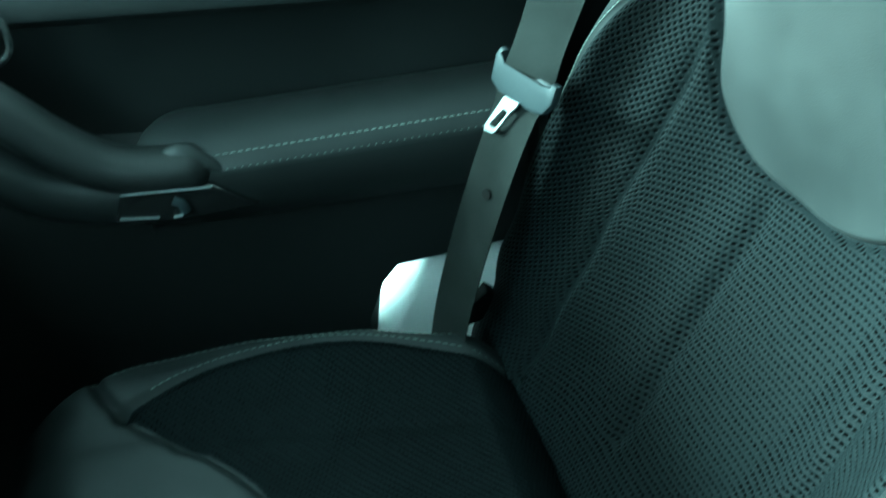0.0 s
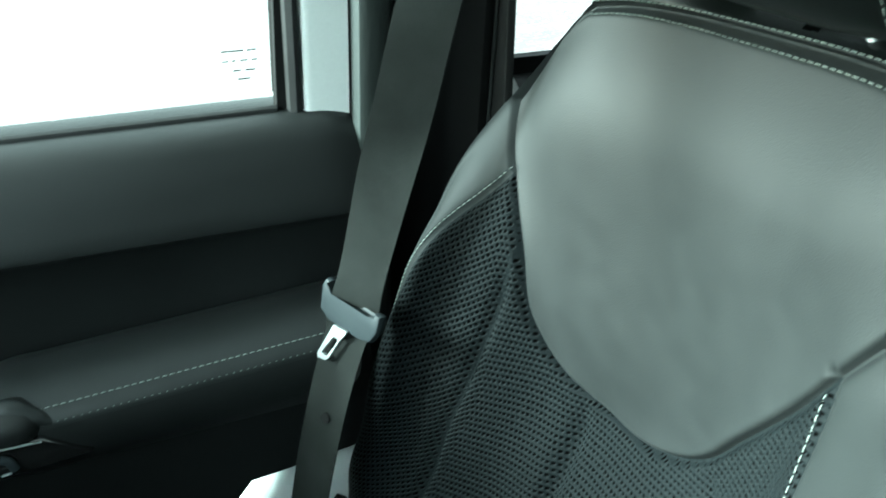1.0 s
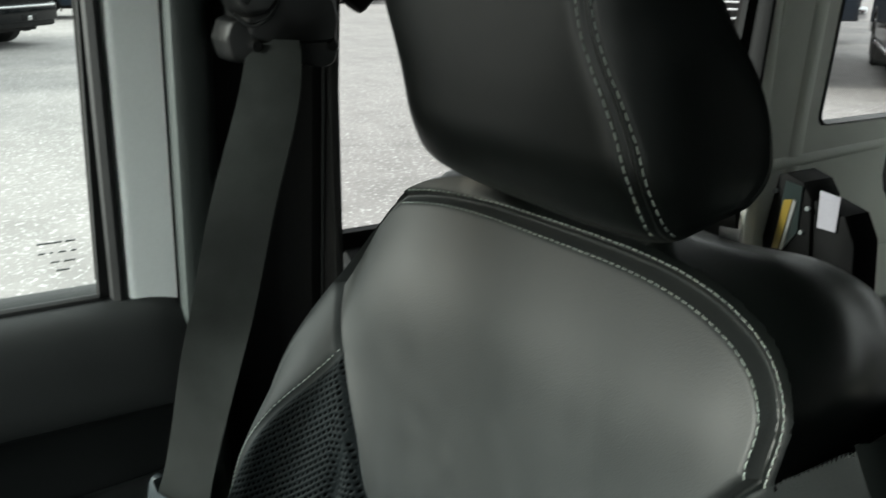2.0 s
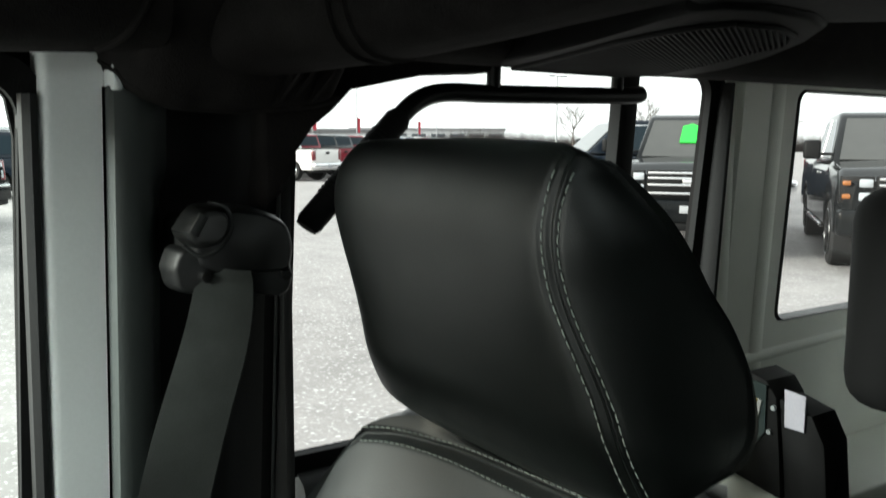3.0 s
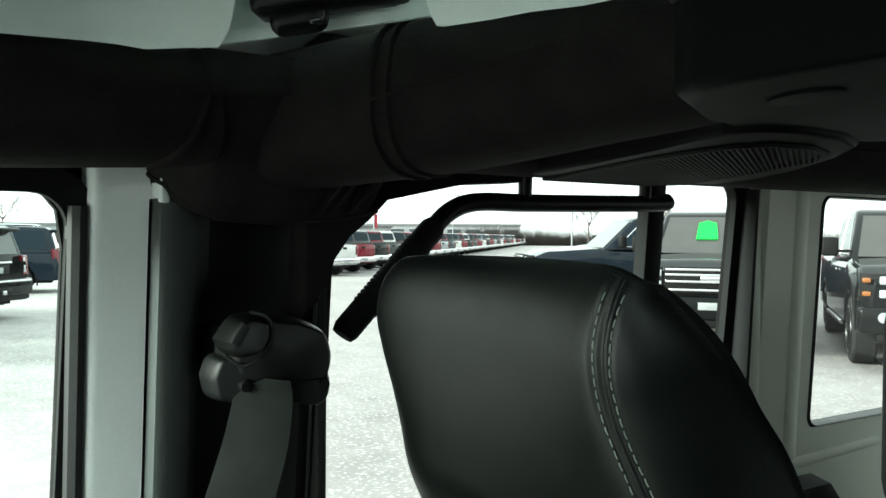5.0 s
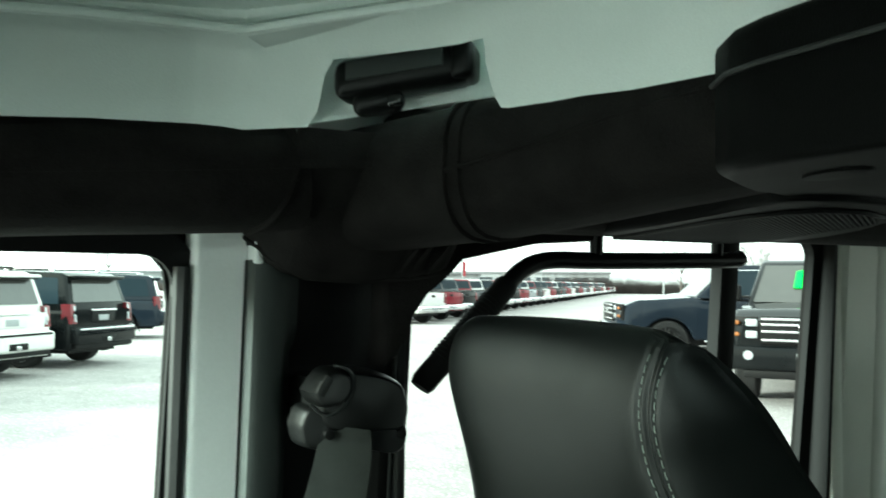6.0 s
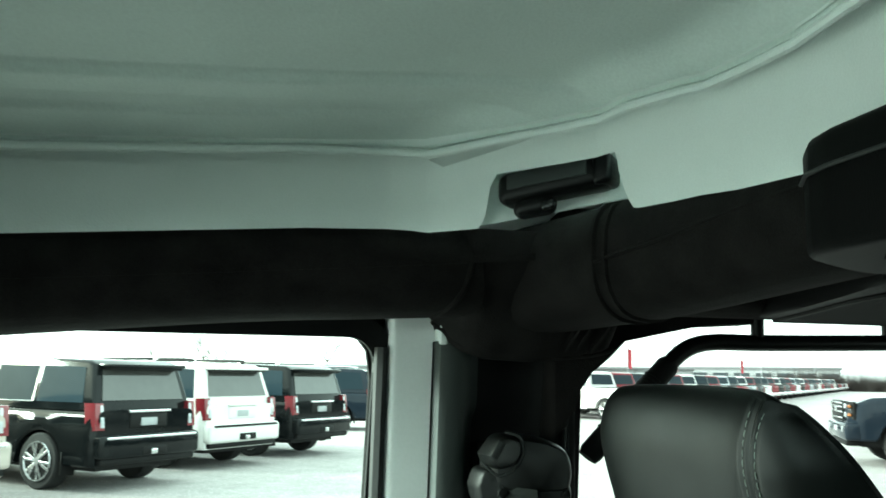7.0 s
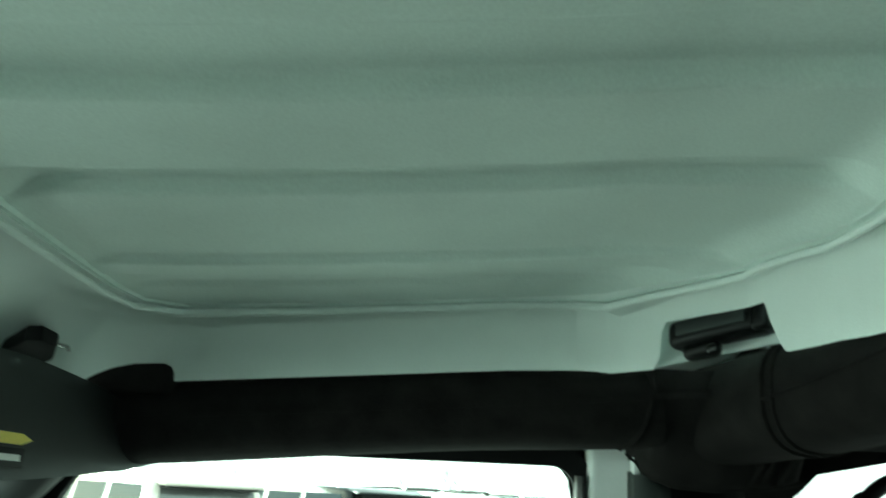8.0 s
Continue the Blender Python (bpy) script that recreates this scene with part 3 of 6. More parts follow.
# charcoal cover: flange at the front, deep slot for the belt, rib at the rear
def cover_row(z):
    y = glass_y(max(z, 1.0)) - 0.052
    slot = max(0.0, min(1.0, (1.545 - z) / 0.022))
    slot = slot * slot * (3 - 2 * slot)
    d = 0.036 + 0.010 * slot
    return [(0.0775, y + 0.05, z), (0.0775, y + 0.010, z), (0.080, y + 0.003, z), (0.086, y, z), (0.098, y - 0.001, z), (0.106, y + 0.001, z), (0.112, y + 0.004 + 0.004 * slot, z),
            (0.118, y + 0.011 + 0.016 * slot, z), (0.126, y + 0.018 + 0.022 * slot, z), (0.16, y + d, z), (0.190, y + d, z), (0.200, y + d * 0.9, z), (0.208, y + d * 0.6, z),
            (0.214, y + 0.008, z), (0.222, y + 0.007, z), (0.227, y + 0.010, z), (0.229, y + 0.05, z)]


def cover_top(x):
    return 1.602 - 0.014 * min(1.0, max(0.0, (x - 0.078) / 0.05))


# Cover split at the slot; the recess is blackened to stand for its shade.
for name, pick, mat, label in (("pillar_trim", slice(0, 9), PILLAR, "charcoal plastic pillar cover"), ("slot_shade", slice(8, 17), FRAME, "belt slot of the pillar cover, blackened for its shade")):
    rows = []
    for k in range(80):
        s = k / 79
        rows.append([(x, y, 0.60 + s * (cover_top(x) - 0.60)) for x, y, z in cover_row(0.60 + s * 1.0)[pick]])
    part(name, solid_bm(rows, (0, 0.012, 0)), mat, pillar, label)
part("rear_jamb", box_bm((0.2295, 0.690, 0.60), (0.240, 0.735, 1.62), 0.003), RUBBER, pillar)
part("white_tab", box_bm((0.0785, 0.668, 1.598), (0.086, 0.70, 1.626), 0.002), WHITE_BODY, pillar)
part("trim_edge", tube_bm([(0.2255, glass_y(1.55) - 0.044, 1.535), (0.2265, glass_y(1.2) - 0.044, 1.2), (0.2265, glass_y(1.0) - 0.044, 0.95)], 0.0022, sides=8, up=(0, 1, 0)), TRIM, pillar)

# ---- padded sport bar ----
bar = thing("sport_bar", (0.2, 0.62, 1.60), "black cloth padded sport bar along the roof side", "roll bar")
part("front_tube", tube_bm(spline([(-0.72, 0.612, 1.610), (-0.45, 0.620, 1.632), (-0.15, 0.622, 1.658), (0.0, 0.621, 1.666), (0.078, 0.620, 1.670), (0.092, 0.620, 1.671)], 60), 0.062, 0.046, 24, power=2.6, shape=lambda q: 1.0 if q < 0.93 else math.sqrt(max(0.02, 1 - ((q - 0.93) / 0.072) ** 2)) * 0.25 + 0.75), PAD, bar)
part("rear_tube", tube_bm(spline([(0.20, 0.640, 1.690), (0.50, 0.640, 1.690), (0.95, 0.622, 1.690), (1.80, 0.60, 1.690)], 30), 0.060, 0.056, 22, power=2.6), PAD, bar)
part("cross_tube", tube_bm(spline([(0.168, 0.628, 1.664), (0.205, 0.560, 1.670), (0.231, 0.505, 1.674), (0.262, 0.43, 1.683), (0.288, 0.35, 1.693), (0.307, 0.23, 1.701), (0.314, 0.05, 1.702), (0.314, -0.55, 1.70)], 36), 0.060, 0.056, 24, power=2.6), PAD, bar)
# cloth wrap over the joint: hangs down over the head of the pillar cover
WRAP_FOOT = [(0.074, 1.628), (0.080, 1.612), (0.087, 1.600), (0.103, 1.590), (0.125, 1.583), (0.172, 1.581), (0.228, 1.585), (0.262, 1.592)]
rows = []
for k in range(40):
    s = k / 39
    row = []
    for j in range(60):
        u = j / 59
        x = 0.074 + 0.188 * u - 0.012 * (1 - s) * (1 - u) + 0.004 * s * (u - 0.5)
        foot = curve1(WRAP_FOOT, x)
        z = 1.706 + (foot - 1.706) * s
        y = 0.5545 + 0.004 * (1 - s) ** 2 + 0.080 * max(0.0, (s - 0.18) / 0.82) ** 1.5
        y += 0.085 * max(0.0, (0.11 - u) / 0.11) ** 2.2 + 0.03 * max(0.0, (u - 0.90) / 0.10) ** 2
        y -= 0.0016 * math.sin(7 * u + 5 * s) * math.sin(math.pi * s) + 0.0012 * math.sin(23 * u - 3 * s) * s
        for at, deep in ((0.715, 0.0035), (0.765, 0.0030), (0.875, 0.0045)):
            y += deep * math.exp(-((u + 0.07 * (s - 0.2) - at) / 0.016) ** 2) * min(1.0, s * 4)
        if s > 0.97:
            y += 0.004
        row.append((x, y, z))
    rows.append(row)
part("corner_wrap", solid_bm(rows, (0, 0.03, 0)), PAD, bar, "black cloth wrap over the pillar joint")
for at in (0.2095, 0.2205, 0.240):
    part("wrap_seam", tube_bm(spline([(at + 0.006, 0.5545, 1.690), (at + 0.004, 0.562, 1.66), (at, 0.590, 1.62), (at - 0.006, 0.628, 1.592)], 14), 0.0022, sides=6, up=(0, 1, 0)), PAD, bar)
part("sleeve_edge", tube_bm(spline([(0.083, 0.5555, 1.677), (0.079, 0.5565, 1.662), (0.074, 0.562, 1.645), (0.064, 0.578, 1.629), (0.052, 0.600, 1.622)], 20), 0.0030, sides=8, up=(0, 1, 0)), PAD, bar)
part("wrap_hem", tube_bm([(x, curve1([(0.074, 0.72), (0.082, 0.662), (0.092, 0.642), (0.262, 0.636)], x), z + 0.003) for x, z in spline2(WRAP_FOOT, 40)], 0.0028, sides=8, up=(0, 1, 0)), PAD, bar)
part("welt", tube_bm(spline([(0.236, 0.52, 1.735), (0.246, 0.548, 1.705), (0.250, 0.565, 1.67)], 14), 0.006, sides=8, up=(0, 1, 0)), PAD, bar)
zip_line = spline([(-0.70, 0.549, 1.607), (-0.45, 0.5565, 1.634), (-0.15, 0.559, 1.657), (0.005, 0.5575, 1.669), (0.079, 0.5535, 1.675), (0.151, 0.5515, 1.681), (0.222, 0.5500, 1.693)], 90)
part("zip", stitches_bm(zip_line, 0.003, 0.0022, 0.0011, (0, -0.0012, -0.0004)), PAD, bar)
part("zip_tape", tube_bm(zip_line, 0.0012, 0.004, 6), PAD, bar)
part("seam", tube_bm(spline([(0.25, 0.545, 1.655), (0.5, 0.566, 1.676), (0.95, 0.563, 1.683)], 20), 0.0015, sides=6), PAD, bar)

mid_c, dir_c = Vector((0.227, 0.512, 1.674)), Vector((0.45, -0.89, 0.08)).normalized()
side_c = dir_c.cross(Vector((0, 0, 1))).normalized()
for shift in (0.0, 0.014):
    ring = []
    for k in range(25):
        a = 2 * math.pi * k / 24
        c, w = math.cos(a), math.sin(a)
        ring.append(mid_c + dir_c * shift + side_c * math.copysign(abs(c) ** 0.77, c) * 0.0605 + Vector((0, 0, math.copysign(abs(w) ** 0.77, w) * 0.0565)))
    part("wrap_seam", tube_bm(ring, 0.0032, sides=6), PAD, bar)
part("gusset", prism_bm([(0.205, 0.665, 1.50), (0.222, 0.665, 1.512), (0.224, 0.665, 1.532), (0.234, 0.665, 1.549), (0.250, 0.665, 1.571), (0.266, 0.665, 1.591), (0.290, 0.665, 1.606), (0.320, 0.665, 1.6185), (0.381, 0.665, 1.625), (0.46, 0.665, 1.630), (0.50, 0.665, 1.66), (0.205, 0.665, 1.68)], (0, 0.05, 0), 0.006), PAD, bar)
part("cross_seam", tube_bm(spline([(0.174, 0.484, 1.668), (0.207, 0.405, 1.682), (0.2325, 0.329, 1.695), (0.2475, 0.236, 1.70)], 24), 0.0022, sides=6), PAD, bar)

# ---- grab handle hung below the bar ----
grab = thing("grab_handle", (0.45, 0.672, 1.60), "black tubular grab handle with a ribbed rubber grip", "grab handle")
tube_line = spline([(0.300, 0.668, 1.537), (0.345, 0.668, 1.582), (0.364, 0.669, 1.597), (0.384, 0.670, 1.605), (0.410, 0.670, 1.608), (0.457, 0.670, 1.608), (0.56, 0.670, 1.610), (0.664, 0.670, 1.613), (0.680, 0.670, 1.616)], 40)
part("tube", tube_bm(tube_line, 0.0098, sides=14), BELT_PLASTIC, grab)
grip_axis = [(0.244, 0.668, 1.479), (0.248, 0.668, 1.484), (0.342, 0.668, 1.579), (0.346, 0.668, 1.583)]
grip = part("grip", tube_bm(grip_axis, 0.0130, sides=18, shape=lambda s: 1.0 if 0.1 < s < 0.9 else 0.82), FRAME, grab, "ribbed black rubber grip")
bm = bmesh.new()
for k in range(18):
    s = 0.22 + k * 0.036
    p = Vector(grip_axis[1]).lerp(Vector(grip_axis[2]), s)
    d = (Vector(grip_axis[2]) - Vector(grip_axis[1])).normalized()
    tube_bm([p - d * 0.0009, p + d * 0.0009], 0.0139, sides=16, bm=bm)
part("ribs", bm, FRAME, grip)
for x in (0.460, 0.640):
    part("mount", tube_bm([(x, 0.670, 1.606), (x, 0.668, 1.66)], 0.0075, sides=12, up=(0, 1, 0)), BELT_PLASTIC, grab)

# ---- roof: pale front hardtop panel, felt headliner in its recess ----
def roof_drop(x):
    return 0.072 * min(0.0, x - 0.02)


UPPER = [(-0.40, -0.56), (-0.452, 0.28), (-0.457, 0.38), (-0.452, 0.44), (-0.415, 0.478), (-0.30, 0.493), (-0.15, 0.500), (-0.01, 0.502), (0.020, 0.488), (0.060, 0.432), (0.100, 0.382), (0.122, 0.350),
         (0.127, 0.318), (0.148, 0.274), (0.157, 0.262), (0.164, 0.225), (0.168, 0.180), (0.163, 0.130), (0.158, 0.0), (0.158, -0.56)]
LOWER = [(-0.70, -0.60), (-0.64, 0.30), (-0.63, 0.46), (-0.56, 0.54), (-0.45, 0.567), (-0.30, 0.567), (-0.15, 0.567), (0.00, 0.566), (0.036, 0.552), (0.092, 0.500), (0.136, 0.445), (0.150, 0.424),
         (0.160, 0.402), (0.182, 0.352), (0.190, 0.326), (0.205, 0.300), (0.222, 0.235), (0.232, 0.16), (0.236, 0.0), (0.236, -0.60)]
def roof_point(s, f):
    i = min(int(s), len(UPPER) - 2)
    u = s - i
    a = Vector(UPPER[i]).lerp(Vector(UPPER[i + 1]), u)
    b = Vector(LOWER[i]).lerp(Vector(LOWER[i + 1]), u)
    p = a.lerp(b, 1 - (1 - f) ** 1.5 if f <= 1 else f)
    base = 1.772 - 0.008 * min(1.0, max(0.0, (s - 6.5) / 1.5))
    z = base - 0.066 * f ** 1.35 + roof_drop(p.x)
    z += 0.016 * math.exp(-((f - 0.24) / 0.19) ** 2) * min(1.0, f / 0.08)
    return Vector((p.x, p.y, z))


ceiling = thing("ceiling", (-0.2, 0, 1.70), "pale hardtop roof panel with a grey felt headliner", "ceiling", kind="structure")
LATCH = (8.72, 12.35)
rows = []
for k in range(191):
    s = k * 0.1
    cut = max(0.0, min(1.0, (s - LATCH[0]) / 0.25)) * max(0.0, min(1.0, (LATCH[1] - s) / 0.55))
    cut = cut * cut * (3 - 2 * cut)
    rows.append([roof_point(s, f * (1.0 - 0.50 * cut)) for f in [j / 20 for j in range(21)]])
part("rim", solid_bm(rows, (0, 0, 0.012)), TOP_SHELL, ceiling, "pale moulded rim of the roof panel")
part("rim_lip", solid_bm([[roof_point(k * 0.1, 0) + Vector((0.004, 0.004, h)) for h in (-0.001, 0.03, 0.07)] for k in range(191)], (0.004, 0.004, 0)), LINER, ceiling)
bead = [roof_point(k * 0.1, 0) + Vector((0, 0, -0.008)) for k in range(191)]
part("rim_bead", tube_bm(bead, 0.0030, 0.0034, 8), TOP_SHELL, ceiling)
# headliner with long shallow steps
def felt(x, y):
    z = 1.776 + roof_drop(x)
    for edge, step in ((0.440, 0.003), (0.392, -0.005), (0.350, 0.005), (0.195, 0.007), (0.152, -0.007), (0.045, 0.009), (-0.02, -0.007), (-0.15, -0.008), (-0.30, 0.006)):
        z += 1.7 * step / (1 + math.exp(min(60.0, (y + 0.03 * x + 0.25 * x * x - edge) / 0.0016)))
    gap = 1.0
    for (ax0, ay0), (bx0, by0) in zip(UPPER, UPPER[1:]):
        lx, ly = bx0 - ax0, by0 - ay0
        u = max(0.0, min(1.0, ((x - ax0) * lx + (y - ay0) * ly) / (lx * lx + ly * ly)))
        gap = min(gap, math.hypot(x - ax0 - u * lx, y - ay0 - u * ly))
    within = False
    for (ax0, ay0), (bx0, by0) in zip(UPPER, UPPER[1:] + UPPER[:1]):
        if (ay0 > y) != (by0 > y) and x < (bx0 - ax0) * (y - ay0) / (by0 - ay0) + ax0:
            within = not within
    rim = 1.7735 + roof_drop(x) - 0.008 * max(0.0, min(1.0, (x + 0.01) / 0.08))
    z += (rim - z) * math.exp(-(gap / 0.022) ** 2)
    return z if within else z + 0.030 * max(0.0, min(1.0, (gap - 0.003) / 0.008))
rows = [[(x, y, felt(x, y)) for y in [-0.60 + 1.17 * j / 700 for j in range(701)]] for x in [-0.62 + 0.84 * k / 140 for k in range(141)]]
part("headliner", solid_bm(rows, (0, 0, 0.02)), LINER, ceiling, "grey felt headliner with pressed ribs")
# rear hardtop and front header above the bars
rows = [[(x, y, 1.76 - 0.05 * max(0, (abs(y) - 0.5) / 0.25) ** 2) for y in [-0.76 + 1.52 * j / 30 for j in range(31)]] for x in (0.215, 0.6, 1.2, 1.88)]
part("rear_top", solid_bm(rows, (0, 0, 0.03)), TOP_SHELL, ceiling)
rows = [[(x, y, z) for y in (-0.76, 0, 0.76)] for x, z in ((-0.66, 1.69), (-0.60, 1.76), (-0.45, 1.80), (0.24, 1.84))]
part("outer_skin", solid_bm(rows, (0, 0, 0.04)), TOP_SHELL, ceiling)
rows = [[(x, y, z) for x in (-0.66, 0.3, 1.0, 1.88)] for y, z in ((0.56, 1.752), (0.66, 1.740), (0.735, 1.712), (0.752, 1.690), (0.756, 1.672))]
part("side_skin", solid_bm(rows, (0, 0.03, 0.01)), WHITE_BODY, ceiling)
# Hidden strip, added to stop sky light leaking in above the front door.
part("sky_gap_strip", box_bm((-0.66, 0.738, 1.629), (0.262, 0.752, 1.70), 0.003), FRAME, ceiling)
part("header", tube_bm([(-0.63, -0.70, 1.655), (-0.63, 0.0, 1.668), (-0.63, 0.70, 1.655)], 0.045, 0.035, 14, power=3), TRIM, ceiling)
part("front_tab", box_bm((-0.60, 0.545, 1.655), (-0.447, 0.60, 1.69), 0.008), PAD, ceiling)
clip = thing("header_clip", (-0.55, 0.45, 1.70), "small black header clip with a chrome striker", "clip")
part("body", prism_bm([(-0.600, 0.47, 1.694), (-0.535, 0.400, 1.700), (-0.520, 0.405, 1.701), (-0.524, 0.443, 1.701), (-0.556, 0.502, 1.697), (-0.606, 0.556, 1.692)], (0, 0, -0.016), 0.004), FRAME, clip)
part("striker", tube_bm([(-0.540, 0.468, 1.694), (-0.533, 0.482, 1.693), (-0.537, 0.494, 1.692)], 0.0024, sides=8), STEEL, clip, "chrome striker")

latch = thing("roof_latch", (0.14, 0.47, 1.735), "black plastic roof panel latch handle", "latch")
ax = Vector((0.082, -0.066, 0.012)).normalized()
mid = Vector((0.133, 0.460, 1.738))
back = Vector((0, 0, 1)).cross(ax).normalized()
def latch_box(u0, u1, v0, v1, w0, w1, bev):
    bm = box_bm((u0, v0, w0), (u1, v1, w1), bev, 3)
    m = Matrix((( ax.x, back.x, 0, mid.x), (ax.y, back.y, 0, mid.y), (ax.z, back.z, 1, mid.z), (0, 0, 0, 1)))
    bmesh.ops.transform(bm, matrix=m, verts=bm.verts)
    return bm
part("handle", latch_box(-0.055, 0.047, -0.014, 0.022, -0.018, 0.0105, 0.009), BELT_PLASTIC, latch)
# Face panel in lighter grey: the reflection on it is put into the colour.
part("sheen_face", latch_box(-0.044, 0.028, -0.0155, -0.0130, -0.0065, 0.0075, 0.001), PILLAR, latch, "smooth face panel, greyed for its reflection")
part("end_cap", latch_box(0.0325, 0.0495, -0.016, 0.02, -0.0165, 0.0095, 0.005), BELT_PLASTIC, latch)
part("knob", latch_box(-0.042, -0.004, -0.010, 0.012, -0.031, -0.012, 0.008), BELT_PLASTIC, latch)
part("pivot", latch_box(-0.014, -0.002, -0.0125, -0.006, -0.0295, -0.020, 0.003), TRIM_GLOSS, latch)
part("recess_wall", latch_box(-0.105, 0.066, 0.027, 0.031, -0.024, 0.030, 0.001), TOP_SHELL, ceiling)
part("recess_top", latch_box(-0.105, 0.066, -0.05, 0.027, 0.0255, 0.0295, 0.001), TOP_SHELL, ceiling)

# ---- overhead sound bar ----
sound = thing("sound_bar", (0.4, 0.0, 1.64), "black overhead sound bar with a ribbed speaker grille", "speaker bar")
BODY = [(0.200, -0.68), (0.198, 0.0), (0.197, 0.196), (0.202, 0.220), (0.216, 0.244), (0.242, 0.254), (0.268, 0.262), (0.290, 0.274), (0.306, 0.290), (0.330, 0.300), (0.40, 0.300), (0.46, 0.296), (0.52, 0.24), (0.52, -0.68)]
part("body", prism_bm([(x, y, 1.640) for x, y in BODY], (0, 0, 0.074), 0.007, segments=3), SOUND, sound)
part("body_seam", tube_bm([(0.1965, -0.6, 1.690), (0.1965, 0.196, 1.690), (0.2005, 0.221, 1.690), (0.215, 0.2455, 1.690)], 0.0016, sides=6), RUBBER, sound)
# speaker pod running out to the side, with its ribbed grille underneath
POD = [(0.435, 0.640), (0.398, 0.500), (0.362, 0.400), (0.335, 0.335), (0.318, 0.298), (0.325, 0.276), (0.353, 0.266), (0.41, 0.272), (0.455, 0.292), (0.51, 0.346), (0.596, 0.443), (0.66, 0.535), (0.70, 0.615), (0.69, 0.655), (0.50, 0.675)]
part("pod", prism_bm([(x, y, 1.6370 - 0.004 * y) for x, y in POD], (0, 0, 0.05), 0.005, segments=3), SOUND, sound)
GRILLE = [(0.470, 0.650), (0.439, 0.560), (0.411, 0.482), (0.386, 0.416), (0.373, 0.362), (0.368, 0.328), (0.376, 0.306), (0.414, 0.302), (0.462, 0.322), (0.502, 0.355), (0.545, 0.430), (0.60, 0.525), (0.64, 0.61), (0.63, 0.65)]
across = Vector((0.83, 0.56)).normalized()
step = Vector((across.y, -across.x))
ribs = bmesh.new()
for k in range(-90, 90):
    base = Vector((0.49, 0.47)) + step * (0.0042 * k)
    cuts = []
    for a, b in zip(GRILLE, GRILLE[1:] + GRILLE[:1]):
        a, b = Vector(a), Vector(b)
        da, db = (a - base).dot(step), (b - base).dot(step)
        if (da > 0) != (db > 0):
            cuts.append((a.lerp(b, da / (da - db)) - base).dot(across))
    if len(cuts) == 2 and abs(cuts[0] - cuts[1]) > 0.006:
        p, q = base + across * min(cuts), base + across * max(cuts)
        tube_bm([(p.x, p.y, 1.6355 - 0.004 * p.y), (q.x, q.y, 1.6355 - 0.004 * q.y)], 0.0014, 0.0020, 6, bm=ribs)
part("grille", ribs, SOUND, sound, "ribbed black speaker grille")
part("grille_frame", tube_bm([(x, y, 1.636 - 0.004 * y) for x, y in GRILLE + GRILLE[:1]], 0.0026, sides=6), SOUND, sound)
part("dome_light", prism_bm([(0.252 + 0.0125 * math.cos(a) + 0.008 * math.sin(a), 0.196 - 0.004 * math.cos(a) + 0.023 * math.sin(a), 1.6385) for a in [2 * math.pi * k / 28 for k in range(28)]], (0, 0, 0.004), 0.001), SOUND, sound, "oval dark dome light")

# ---- sun visor by the windscreen header ----
visor = thing("sun_visor", (-0.56, 0.45, 1.60), "folded black sun visor with a warning label", "sun visor")
outline = [(-0.50, p.x, p.y) for p in spline([(0.10, 1.655, 0), (0.30, 1.664, 0), (0.394, 1.666, 0), (0.533, 1.658, 0), (0.64, 1.645, 0), (0.70, 1.630, 0), (0.725, 1.612, 0), (0.705, 1.592, 0), (0.62, 1.579, 0), (0.523, 1.570, 0), (0.30, 1.556, 0), (0.10, 1.556, 0)], 52)]
part("board", prism_bm([(x - 0.25 * (z - 1.612), y, z) for x, y, z in outline], (-0.018, 0, 0), 0.006), TRIM_SOFT, visor)
part("label_yellow", prism_bm([(-0.4845, 0.20, 1.595), (-0.4845, 0.335, 1.595), (-0.4845, 0.352, 1.5905), (-0.4845, 0.335, 1.586), (-0.4845, 0.20, 1.586)], (-0.002, 0, 0)), rough_mat("yellow label", (0.62, 0.50, 0.05), 0.5), visor, "yellow warning label strip")
part("label_black", box_bm((-0.4855, 0.20, 1.567), (-0.4820, 0.338, 1.583), 0.001), FRAME, visor, "black label panel")
part("label_white", box_bm((-0.4815, 0.22, 1.5725), (-0.4795, 0.326, 1.5775)), rough_mat("white label", (0.55, 0.55, 0.53), 0.5), visor, "pale label strip")


# ---- front passenger seat ----
SEAT_Y = 0.342
seat = thing("passenger_seat", (0.0, SEAT_Y, 0.40), "black leather and woven mesh front car seat", "car seat")
CENTRE = [(0.66, 0.02), (0.72, 0.04), (0.80, 0.10), (0.90, 0.155), (1.01, 0.205), (1.10, 0.217), (1.20, 0.217), (1.30, 0.217), (1.35, 0.226), (1.39, 0.245), (1.42, 0.28)]
WING = [(0.66, 0.03), (0.73, 0.05), (0.86, 0.105), (1.0, 0.14), (1.1, 0.125), (1.2, 0.065), (1.26, 0.035), (1.32, 0.02), (1.42, 0.01)]
SWELL = [(0.06, 0), (0.12, 0.18), (0.195, 0.72), (0.235, 1.0), (0.25, 1.0), (0.268, 0.92), (0.28, 0.85)]
many = lambda pts, s: np.vectorize(lambda q: curve1(pts, q))(s)


def near_line(px, pz, line):
    """Distance from many points to a polyline."""
    best = np.full(px.shape, 9.0)
    for (ax, az), (bx, bz) in zip(line, line[1:]):
        dx, dz = bx - ax, bz - az
        u = np.clip(((px - ax) * dx + (pz - az) * dz) / (dx * dx + dz * dz), 0, 1)
        best = np.minimum(best, np.hypot(px - ax - u * dx, pz - az - u * dz))
    return best


